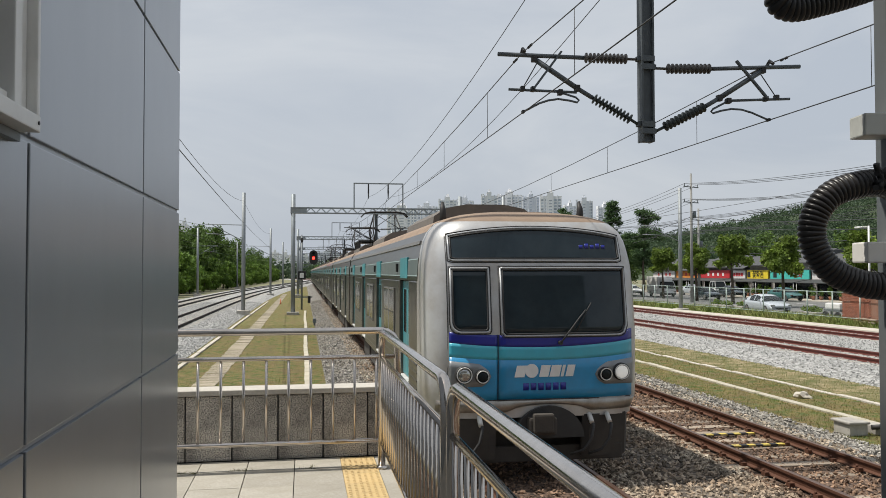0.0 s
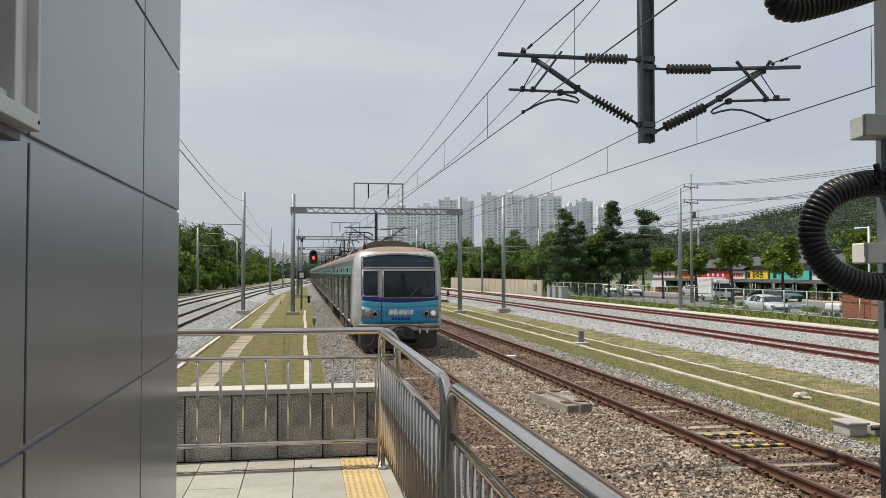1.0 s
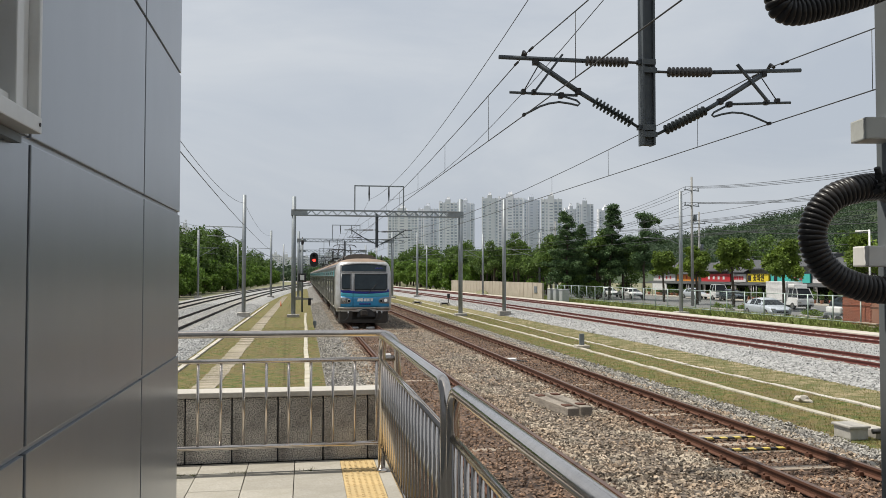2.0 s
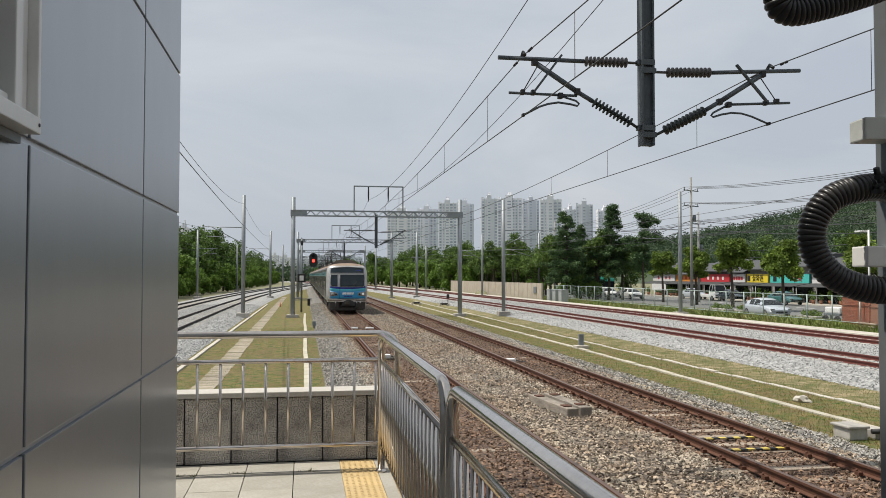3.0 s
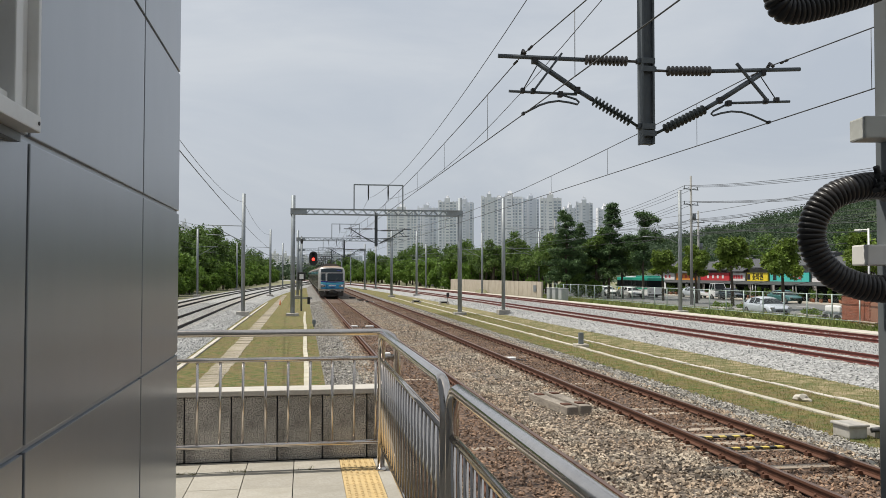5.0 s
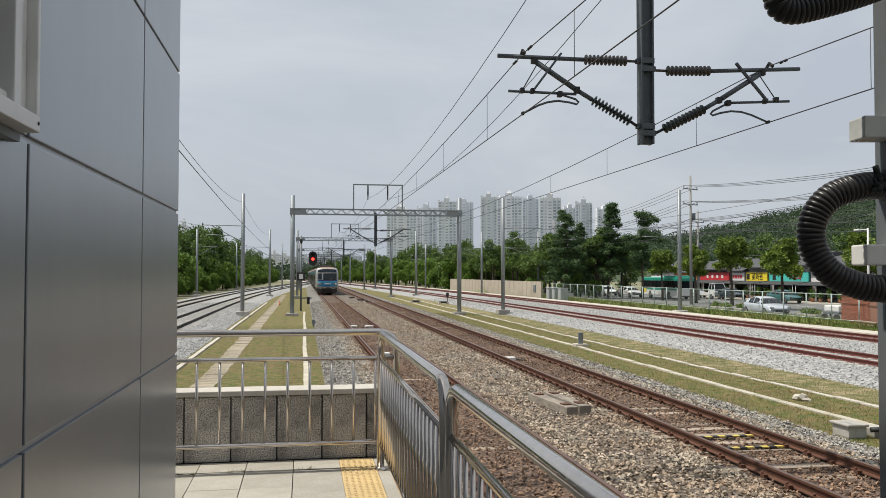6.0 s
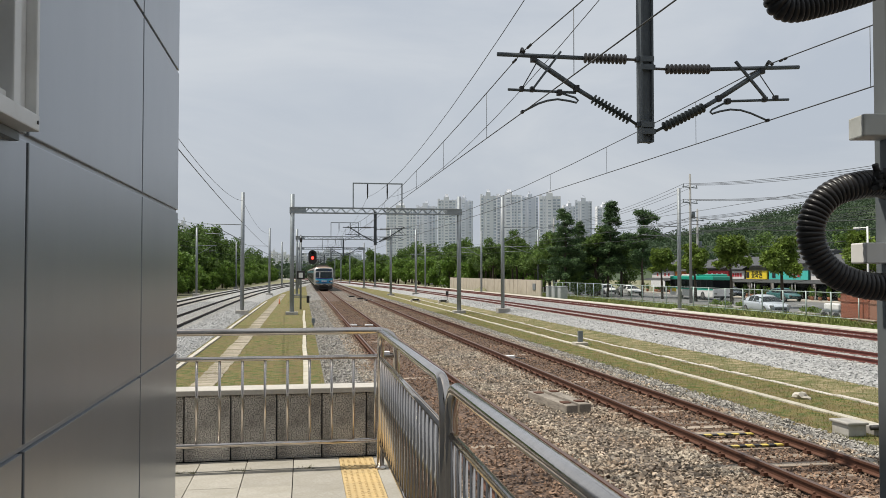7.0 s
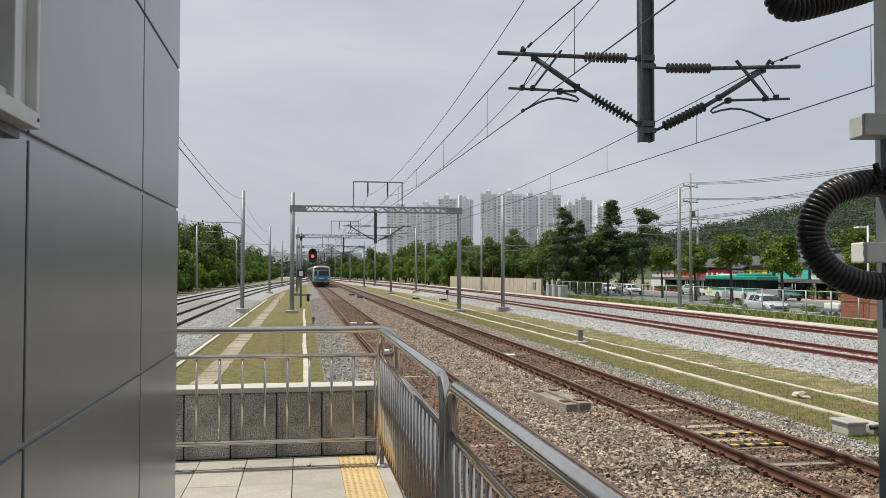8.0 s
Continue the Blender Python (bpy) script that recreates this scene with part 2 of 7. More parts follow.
def box(bm, x0, x1, y0, y1, z0, z1, mi=0, bevel=0.0):
    vs = [bm.verts.new((x, y, z)) for z in (z0, z1) for y in (y0, y1) for x in (x0, x1)]
    fs = [bm.faces.new([vs[i] for i in q]) for q in
          ((0, 2, 3, 1), (4, 5, 7, 6), (0, 1, 5, 4), (2, 6, 7, 3), (0, 4, 6, 2), (1, 3, 7, 5))]
    for f in fs:
        f.material_index = mi
    if bevel:
        es = list({e for f in fs for e in f.edges})
        bmesh.ops.bevel(bm, geom=es, offset=bevel, segments=2, profile=0.6, affect="EDGES")
    return bm


def tube(bm, pts, r, seg=10, mi=0, caps=True, closed=False):
    """A round tube along points; r is one radius or one for each point."""
    P = [Vector(p) for p in pts]
    n = len(P)
    rr = r if isinstance(r, (list, tuple)) else [r] * n
    prev, rings = None, []
    for i, p in enumerate(P):
        a, b = P[max(i - 1, 0)], P[min(i + 1, n - 1)]
        d = (b - a).normalized()
        if prev is None:
            u = d.orthogonal().normalized()
        else:
            u = prev - d * prev.dot(d)
            u = u.normalized() if u.length > 1e-6 else d.orthogonal().normalized()
        prev = u
        w = d.cross(u)
        rings.append([bm.verts.new(p + (u * math.cos(2 * math.pi * k / seg) + w * math.sin(2 * math.pi * k / seg)) * rr[i]) for k in range(seg)])
    for i in range(n - 1):
        for k in range(seg):
            f = bm.faces.new((rings[i][k], rings[i][(k + 1) % seg], rings[i + 1][(k + 1) % seg], rings[i + 1][k]))
            f.material_index, f.smooth = mi, True
    if caps:
        bm.faces.new(rings[0][::-1]).material_index = mi
        bm.faces.new(rings[-1]).material_index = mi
    return bm


def bar(bm, a, b, w, h=None, mi=0):
    """A square bar from a to b."""
    a, b = Vector(a), Vector(b)
    d = (b - a).normalized()
    u = (Vector((0, 0, 1)).cross(d) if abs(d.z) < 0.95 else Vector((1, 0, 0)).cross(d)).normalized()
    v = d.cross(u)
    h = h or w
    vs = [bm.verts.new(p + u * (su * w / 2) + v * (sv * h / 2)) for p in (a, b) for su, sv in ((-1, -1), (1, -1), (1, 1), (-1, 1))]
    for q in ((3, 2, 1, 0), (4, 5, 6, 7), (0, 1, 5, 4), (1, 2, 6, 5), (2, 3, 7, 6), (3, 0, 4, 7)):
        bm.faces.new([vs[i] for i in q]).material_index = mi
    return bm


def sweep(bm, prof, path, mi=0, caps=True):
    """A closed profile of (side, up) carried along level path points."""
    P = [Vector(p) for p in path]
    rings = []
    for i, p in enumerate(P):
        d = (P[min(i + 1, len(P) - 1)] - P[max(i - 1, 0)])
        d.z = 0
        d.normalize()
        side = Vector((d.y, -d.x, 0))
        rings.append([bm.verts.new(p + side * a + Vector((0, 0, b))) for a, b in prof])
    k = len(prof)
    for i in range(len(P) - 1):
        for j in range(k):
            bm.faces.new((rings[i][j], rings[i + 1][j], rings[i + 1][(j + 1) % k], rings[i][(j + 1) % k])).material_index = mi
    if caps:
        bm.faces.new(rings[0]).material_index = mi
        bm.faces.new(rings[-1][::-1]).material_index = mi
    return bm


def flat_sheet(bm, left, right, mi=0):
    """A ribbon of quads between two lines of points."""
    a = [bm.verts.new(p) for p in left]
    b = [bm.verts.new(p) for p in right]
    for i in range(len(a) - 1):
        bm.faces.new((a[i], b[i], b[i + 1], a[i + 1])).material_index = mi
    return bm


def setting(name, bm, material, label, category="structure", smooth=False):
    return tagged(part(name, bm, material, None, label, smooth), label, category, "", "structure")


# ---------- plan ----------
GZ = -0.34                      # ground beside the tracks; rail head is 0
MAIN, NEXT = 3.24, 7.46         # centre lines of the two old tracks
PLAT = 1.16                     # platform floor


def curve_new(base):
    """Centre line of a track of the newer line, which swings left far away."""
    return lambda y: base - 0.0002 * max(y - 40.0, 0.0) ** 2


def curve_left(base):
    return lambda y: base + 0.00034 * max(y - 70.0, 0.0) ** 2 if y < 190 else base + 0.00034 * 14400 + 0.0816 * (y - 190)


NEW_A, NEW_B = curve_new(18.85), curve_new(25.1)
LEFT_A, LEFT_B = curve_left(-7.3), curve_left(-11.3)


def ys(a, b, step):
    n = max(1, round((b - a) / step))
    return [a + (b - a) * i / n for i in range(n + 1)]


def ground():
    bm = bmesh.new()
    span = 3000.0
    vs = {}
    cuts = sorted(set([-span, -1200, -500, -250, -120, -60, -30, -15, 0, 15, 30, 60, 120, 250, 500, 1200, span]))
    for i, x in enumerate(cuts):
        for j, y in enumerate(cuts):
            vs[i, j] = bm.verts.new((x, y, GZ - 0.06))
    for i in range(len(cuts) - 1):
        for j in range(len(cuts) - 1):
            bm.faces.new((vs[i, j], vs[i + 1, j], vs[i + 1, j + 1], vs[i, j + 1]))
    setting("ground", bm, M["earth"], "dusty level ground with sparse grass", "ground")
    # mown strips
    Y = ys(-20, 420, 10)
    for nm, xa, xb, m_, lab in (("grass_strip_1", lambda y: min(-4.15, LEFT_A(y) + 2.2), lambda y: 0.62, "grass", "dry patchy mown grass between the tracks"),
                                ("grass_strip_2", lambda y: 9.9, lambda y: min(13.45, NEW_A(y) - 3.1), "grass", "dry yellow-green grass strip beside white ballast"),
                                ("straw_strip", lambda y: 13.45, lambda y: min(15.6, NEW_A(y) - 2.5), "straw", "sandy ground with straw beside white ballast"),
                                ("verge", lambda y: NEW_B(y) + 2.9, lambda y: NEW_B(y) + 7.0, "verge", "green weedy verge along a fence")):
        bm = bmesh.new()
        flat_sheet(bm, [(xa(y), y, GZ) for y in Y if xb(y) > xa(y) + .3], [(xb(y), y, GZ) for y in Y if xb(y) > xa(y) + .3])
        setting(nm, bm, M[m_], lab, "grass")


def ballast_bed(name, material, label, xa, xb, top, y0, y1, lx=0.9):
    """A bed with sloped shoulders from the ground to just under the rail foot."""
    bm = bmesh.new()
    Y = ys(y0, y1, 6)
    lines = [[(xa(y) - lx, y, GZ - 0.03) for y in Y], [(xa(y), y, top) for y in Y], [(xb(y), y, top) for y in Y], [(xb(y) + lx, y, GZ - 0.03) for y in Y]]
    for i in range(3):
        flat_sheet(bm, lines[i], lines[i + 1])
    setting(name, bm, material, label, "ballast")


RAIL_PROF = [(-0.065, -0.15), (0.065, -0.15), (0.065, -0.138), (0.012, -0.12), (0.012, -0.045), (0.035, -0.038), (0.035, -0.004), (0.028, 0.0),
             (-0.028, 0.0), (-0.035, -0.004), (-0.035, -0.038), (-0.012, -0.045), (-0.012, -0.12), (-0.065, -0.138)]


def railway(name, line, y0, y1, side, label, step=8.0, z=0.0, top="rail_top"):
    t = thing(name, label, "railway track", "", "structure")
    Y = ys(y0, y1, step)
    for s in (-0.7525, 0.7525):
        bm = bmesh.new()
        sweep(bm, RAIL_PROF, [(line(y) + s, y, z) for y in Y])
        for f in bm.faces:
            if len(f.verts) == 4 and f.calc_center_median().z > z - 0.003:
                f.material_index = 1
        part("rail", bm, [M[side], M[top]], t)
    return t


ground()


def old_bed():
    """Bed of the two old tracks: grey shoulders, rust-dusted strips under the rails."""
    bm = bmesh.new()
    Y = ys(-20, 420, 6)
    cuts = ((0.6, GZ - 0.03), (1.5, -0.19), (2.05, -0.19), (4.45, -0.19), (6.2, -0.19), (8.7, -0.19), (9.2, -0.19), (10.1, GZ - 0.03))
    vs = [[bm.verts.new((x, y, z)) for y in Y] for x, z in cuts]
    for i, mi in enumerate((2, 2, 1, 0, 1, 2, 2)):
        for j in range(len(Y) - 1):
            bm.faces.new((vs[i][j], vs[i + 1][j], vs[i + 1][j + 1], vs[i][j + 1])).material_index = mi
    setting("ballast_old", bm, [M["ballast"], M["ballast_rust"], M["ballast_grey"]], "brown-grey crushed stone ballast under two old tracks", "ballast")


old_bed()
ballast_bed("ballast_new_1", M["ballast_new"], "pale new ballast under the newer tracks", lambda y: NEW_A(y) - 2.6, lambda y: NEW_B(y) + 1.4, -0.16, -10, 400, 1.0)
ballast_bed("ballast_new_2", M["ballast_new"], "pale new ballast under the tracks beside woods", lambda y: LEFT_B(y) - 2.4, lambda y: LEFT_A(y) + 2.2, -0.16, -10, 400, 1.0)
tracks = [railway("track_main", lambda y: MAIN, -20, 420, "rail_rust", "rusty rails on old timber sleepers", 40),
          railway("track_next", lambda y: NEXT, -20, 420, "rail_rust", "rusty rails on old timber and concrete sleepers", 40),
          railway("track_new_1", NEW_A, -10, 390, "rail_red", "red-brown rails on pale ballast", 8, 0, "rail_red"),
          railway("track_new_2", NEW_B, -10, 390, "rail_red", "red-brown rails on pale ballast", 8, 0, "rail_red"),
          railway("track_left_1", LEFT_A, -10, 300, "rail_dark", "dark rails on pale ballast", 8, 0, "rail_dark"),
          railway("track_left_2", LEFT_B, -10, 300, "rail_dark", "dark rails on pale ballast", 8, 0, "rail_dark")]


# ---------- station platform ----------
def platform():
    bm = bmesh.new()
    box(bm, -6.0, 0.84, -14.0, 7.42, GZ - 0.3, PLAT - 0.03)
    setting("platform", bm, M["grout"], "concrete platform under stone pavers", "platform")


WALL_X, WALL_Y = -0.88, 6.10
LEVELS = [PLAT + 0.02, 2.235, 3.235, 4.235, 5.235, 6.235]


def station_wall():
    """Building clad in silver panels; joints are recessed between them."""
    bm = bmesh.new()
    box(bm, WALL_X - 3.2, WALL_X - 0.03, -9.0, WALL_Y - 0.03, PLAT - 0.02, 6.21)
    w = setting("wall_station", bm, M["seal"], "station building wall clad in silver metal panels", "wall")
    edges_y = [WALL_Y, 4.765, 2.835, 0.94, -0.95, -2.84, -4.73, -6.62, -8.5]
    for i in range(len(edges_y) - 1):
        for k in range(5):
            z0, z1 = LEVELS[k], LEVELS[k + 1] - 0.022
            y1, y0 = edges_y[i], edges_y[i + 1] + 0.026
            b = bmesh.new()
            box(b, WALL_X - 0.028, WALL_X, y0, y1, z0, z1, 0, 0.004)
            part("panel", b, M["panel"], w)
    for k in range(1, 5):
        b = bmesh.new()
        box(b, WALL_X - 0.03, WALL_X - 0.014, -9.0, WALL_Y - 0.004, LEVELS[k] - 0.0205, LEVELS[k] + 0.002)
        part("joint_strip", b, M["panel"], w)
    b = bmesh.new()
    for k in range(5):
        box(b, WALL_X - 3.2, WALL_X - 0.002, WALL_Y - 0.028, WALL_Y + 0.002, LEVELS[k], LEVELS[k + 1] - 0.022)
    part("end_panel", b, M["panel"], w)


def railing_panel(name, a, b, label, end_bend=(True, True), top_r=0.030, pick=0.183, first=0.036):
    """Stainless railing between two floor points: bent top rail with end posts, two thin rails, pickets."""
    a, b = Vector(a), Vector(b)
    L = (b - a).length
    ang = math.degrees(math.atan2((b - a).y, (b - a).x))
    t = thing(name, label, "railing", "platform railing", "", pose(a.x, a.y, a.z, 0, 0, ang))
    H = 1.135
    bm = bmesh.new()
    rb = 0.14
    pts = []
    if end_bend[0]:
        pts += [(0, 0, 0), (0, 0, H - rb)] + [(rb - rb * math.cos(q), 0, H - rb + rb * math.sin(q)) for q in (0.4, 0.8, 1.2, 1.57)]
    else:
        pts += [(0, 0, H)]
    if end_bend[1]:
        pts += [(L - rb + rb * math.sin(q), 0, H - rb + rb * math.cos(q)) for q in (0.0, 0.4, 0.8, 1.2, 1.57)] + [(L, 0, 0)]
    else:
        pts += [(L, 0, H)]
    tube(bm, pts, top_r, 16)
    part("top_rail", bm, M["steel"], t)
    for z in (0.915, 0.21):
        bm = bmesh.new()
        tube(bm, [(0.02, 0, z), (L - 0.02, 0, z)], 0.019, 12)
        part("rail", bm, M["steel"], t)
    k = max(1, int((L - first) / pick))
    src = None
    for i in range(k):
        xp = L - first - pick * i
        if src is None:
            bm = bmesh.new()
            tube(bm, [(0, 0, 0.21), (0, 0, 0.915)], 0.0115, 8)
            src = part("picket", bm, M["steel"], t)
            src.location = (xp, 0, 0)
        else:
            o = new("picket", src.data)
            o.parent, o.location = t, (xp, 0, 0)
    for xx in ([0] if end_bend[0] else []) + ([L] if end_bend[1] else []):
        bm = bmesh.new()
        tube(bm, [(xx, 0, 0), (xx, 0, 0.012), (xx, 0, 0.03)], [0.048, 0.047, 0.034], 16)
        part("base_flange", bm, M["steel"], t)
    return t


def pavers():
    """Square pavers and a yellow tactile strip on the platform end."""
    par = bpy.data.objects["platform"]
    rows = [(7.008, 7.372)] + [(6.458 - 0.55 * i, 7.002 - 0.55 * i) for i in range(24)]
    for k, (ya, yb) in enumerate(rows):
        src = None if k < 2 else src
        x = 0.317
        while x > -2.6 and (x > -0.95 or yb > 6.0):
            if src is None:
                b = bmesh.new()
                box(b, -0.386, 0, ya - yb, 0, PLAT - 0.04, PLAT, 0, 0.003)
                o = part("paver", b, M["tile"], par)
                src = o.data
            else:
                o = new("paver", src)
                o.parent = par
            o.location = (x, yb, random.uniform(-0.002, 0.002))
            x -= 0.392
    src = None
    y = 7.36
    while y > -6.5:
        if src is None:
            b = bmesh.new()
            box(b, 0.0, 0.296, -0.296, 0, PLAT - 0.04, PLAT + 0.001, 0, 0.003)
            for i in range(6):
                for k in range(6):
                    cx, cy = 0.028 + i * 0.048, -0.028 - k * 0.048
                    tube(b, [(cx, cy, PLAT), (cx, cy, PLAT + 0.006)], [0.014, 0.010], 6)
            o = part("tactile_paver", b, M["tactile"], par, "yellow paver with raised dots")
            src = o.data
        else:
            o = new("tactile_paver", src)
            o.parent = par
        o.location = (0.319, y, 0)
        y -= 0.30
    b = bmesh.new()
    box(b, 0.619, 0.84, -6.0, 7.37, PLAT - 0.04, PLAT - 0.002, 0, 0.004)
    part("edge_stone", b, M["tile"], par, "pale platform edge stone")


def station_window():
    w = tagged(new("window_1"), "white aluminium framed window standing proud of the panels", "window", "", "structure")
    x0, y0, y1, z0, z1 = WALL_X, 0.4, 2.68, 3.218, 4.7
    for nm, q in (("frame_bottom", (x0, x0 + 0.085, y0, y1, z0, z0 + 0.05)), ("frame_top", (x0, x0 + 0.085, y0, y1, z1 - 0.05, z1)),
                  ("frame_side", (x0, x0 + 0.083, y1 - 0.028, y1 - 0.001, z0 + 0.048, z1 - 0.048)), ("frame_side", (x0, x0 + 0.083, y0 + 0.001, y0 + 0.028, z0 + 0.048, z1 - 0.048)),
                  ("reveal", (x0 + 0.003, x0 + 0.052, y1 - 0.125, y1 - 0.030, z0 + 0.052, z1 - 0.052)), ("sash", (x0 + 0.004, x0 + 0.07, y1 - 0.185, y1 - 0.127, z0 + 0.054, z1 - 0.054)),
                  ("sash", (x0 + 0.004, x0 + 0.045, 1.66, 1.74, z0 + 0.08, z1 - 0.075)), ("sash", (x0 + 0.005, x0 + 0.052, y0 + 0.08, y1 - 0.19, z0 + 0.053, z0 + 0.085))):
        b = bmesh.new()
        box(b, *q, 0, 0.004)
        part(nm, b, M["alu"], w)
    b = bmesh.new()
    box(b, x0 + 0.003, x0 + 0.012, y0 + 0.06, y1 - 0.06, z0 + 0.06, z1 - 0.06)
    part("pane", b, M["glass_dark"], w)
    b = bmesh.new()
    box(b, x0 + 0.001, x0 + 0.03, y0, y1 - 0.01, z0 - 0.03, z0 - 0.002)
    part("drip_sill", b, M["galv"], w)
    for y, z in ((y1 - 0.022, z0 + 0.026), (1.9, z0 + 0.026)):
        b = bmesh.new()
        tube(b, [(x0 + 0.083, y, z), (x0 + 0.088, y, z)], 0.006, 8)
        part("screw", b, M["black"], w)


platform()
station_wall()
pavers()


def joint_weeds():
    """Small weeds and moss in the paver joints near the parapet."""
    rng = np.random.default_rng(17)
    n = 260
    spot = np.array([(-1.0, 7.0), (-0.48, 7.0), (0.06, 7.005), (-0.87, 6.98), (-0.55, 7.02)])[rng.integers(0, 5, n)]
    x = spot[:, 0] + rng.normal(0, 0.06, n) * rng.random(n)
    y = spot[:, 1] + rng.normal(0, 0.03, n) * rng.random(n)
    h = rng.uniform(0.004, 0.024, n)
    a = rng.uniform(0, 6.283, n)
    lx, ly = rng.normal(0, 0.02, n), rng.normal(0, 0.015, n)
    w = 0.003
    z = np.full(n, PLAT - 0.004)
    V = np.stack([np.stack([x - w * np.cos(a), y - w * np.sin(a), z], -1), np.stack([x + w * np.cos(a), y + w * np.sin(a), z], -1), np.stack([x + lx, y + ly, PLAT + h], -1)], 1).reshape(-1, 3)
    me = bpy.data.meshes.new("joint_weeds")
    me.from_pydata(V.tolist(), [], np.arange(3 * n).reshape(-1, 3).tolist())
    me.materials.append(M["weed"])
    tagged(new("joint_weeds", me), "small weeds in the joints of pale pavers", "weeds", "", "stuff")


M["weed"] = mat("joint_weed", (0.09, 0.11, 0.03), (0.16, 0.14, 0.06), 0.9, 0, 20, island=0.4)
station_window()
joint_weeds()
RX = 0.645
railing_panel("railing", (-2.6, 7.03, PLAT), (0.79, 7.03, PLAT), "stainless steel railing across the platform end", end_bend=(True, True), first=0.181)
railing_panel("railing", (RX, 3.73, PLAT), (RX, 6.90, PLAT), "stainless steel railing along the platform edge", pick=0.14)
railing_panel("railing", (RX, -0.9, PLAT), (RX, 3.575, PLAT), "stainless steel railing along the platform edge", pick=0.14)


def unseen_block():
    """Unseen plain block across the tracks behind the viewpoint, added to darken glass reflections."""
    bm = bmesh.new()
    box(bm, -14.0, 16.0, -34.0, -16.0, 6.4, 15.0)
    for x in (-10.0, 0.2, 10.6):
        box(bm, x - 0.4, x + 0.4, -33.0, -32.0, GZ, 6.4)
        box(bm, x - 0.4, x + 0.4, -18.0, -17.0, GZ, 6.4)
    setting("reflected_block", bm, M["plaster_wall"], "unseen plain grey block over the tracks, added to darken reflections", "building")


M["plaster_wall"] = mat("grey_unseen_block", (0.33, 0.34, 0.35), (0.27, 0.28, 0.29), 0.8, 0, 1.0)
unseen_block()


def parapet():
    bm = bmesh.new()
    box(bm, -4.2, 0.66, 7.43, 7.62, GZ - 0.3, PLAT + 0.565)
    t = setting("parapet", bm, M["joint"], "low granite-faced parapet wall at the platform end", "wall")
    x = 0.558
    src = None
    b = bmesh.new()
    box(b, 0.569, 0.66, 7.40, 7.44, PLAT, PLAT + 0.558, 0, 0.009)
    part("stone_panel", b, M["granite"], t)
    while x > -4.0:
        b = bmesh.new()
        box(b, -0.381, 0, 7.40, 7.44, PLAT, PLAT + 0.558, 0, 0.009)
        o = part("stone_panel", b, M["granite"], t) if src is None else new("stone_panel", src)
        src = o.data
        o.parent, o.location = t, (x, 0, 0)
        x -= 0.392
    b = bmesh.new()
    box(b, -4.2, 0.70, 7.37, 7.66, PLAT + 0.566, PLAT + 0.612, 0, 0.006)
    part("coping", b, M["cap"], t, "pale stone coping")


parapet()


# ---------- overhead line ----------
def pole_mesh(bm, z1, r0=0.16, r1=0.13):
    tube(bm, [(0, 0, GZ), (0, 0, GZ + 0.35), (0, 0, z1)], [r0, r0, r1], 14)


def portal(y, xl=-0.80, xr=11.85, up=0.0):
    t = thing("catenary_portal", "grey galvanised lattice portal spanning two tracks", "catenary portal", "portals", "", pose(0, y, 0))
    for x in (xl, xr):
        bm = bmesh.new()
        tube(bm, [(x, 0, GZ), (x, 0, 8.75 + up)], 0.165, 14)
        p = part("post", bm, M["galv_mid"], t)
        b = bmesh.new()
        box(b, x - 0.45, x + 0.45, -0.45, 0.45, GZ - 0.05, GZ + 0.2, 0, 0.02)
        part("footing", b, M["concrete"], t, "concrete footing")
        b = bmesh.new()
        s = 1 if x == xl else -1
        box(b, min(x - s * .2, x + s * 1.0), max(x - s * .2, x + s * 1.0), -0.2, 0.2, 7.33 + up, 7.78 + up)
        part("bracket", b, M["galv_mid"], t)
    for z in (7.36 + up, 7.75 + up):
        for yy in (-0.2, 0.2):
            b = bmesh.new()
            bar(b, (xl, yy, z), (xr, yy, z), 0.08)
            part("chord", b, M["galv_mid"], t)
    n = 14
    for yy in (-0.2, 0.2):
        b = bmesh.new()
        for i in range(n):
            xa, xb = xl + 0.9 + (xr - xl - 1.8) * i / n, xl + 0.9 + (xr - xl - 1.8) * (i + 1) / n
            bar(b, (xa, yy, 7.36 + up), ((xa + xb) / 2, yy, 7.75 + up), 0.045)
            bar(b, ((xa + xb) / 2, yy, 7.75 + up), (xb, yy, 7.36 + up), 0.045)
        part("lattice", b, M["galv_mid"], t)
    b = bmesh.new()
    for x in (3.72, 7.42):
        bar(b, (x, 0, 7.78 + up), (x, 0, 9.65 + up), 0.09)
    bar(b, (3.68, 0, 9.65 + up), (7.46, 0, 9.65 + up), 0.09)
    part("feeder_frame", b, M["galv_mid"], t)
    for x in (4.8, 6.3):
        b = bmesh.new()
        tube(b, [(x, 0, 9.6 + up), (x, 0, 9.0 + up), (x, 0, 8.5 + up)], [0.05, 0.06, 0.03], 8)
        part("feeder_insulator", b, M["black"], t)
    return t


def insulator(bm, a, b, n=11, r=0.075):
    """A ribbed rod from a to b."""
    a, b = Vector(a), Vector(b)
    pts, rad = [], []
    for i in range(n):
        for f, q in ((0.0, 0.03), (0.25, r), (0.45, r * 0.95), (0.6, 0.03)):
            pts.append(a + (b - a) * ((i + f) / n))
            rad.append(q)
    pts.append(b)
    rad.append(0.03)
    tube(bm, pts, rad, 10)


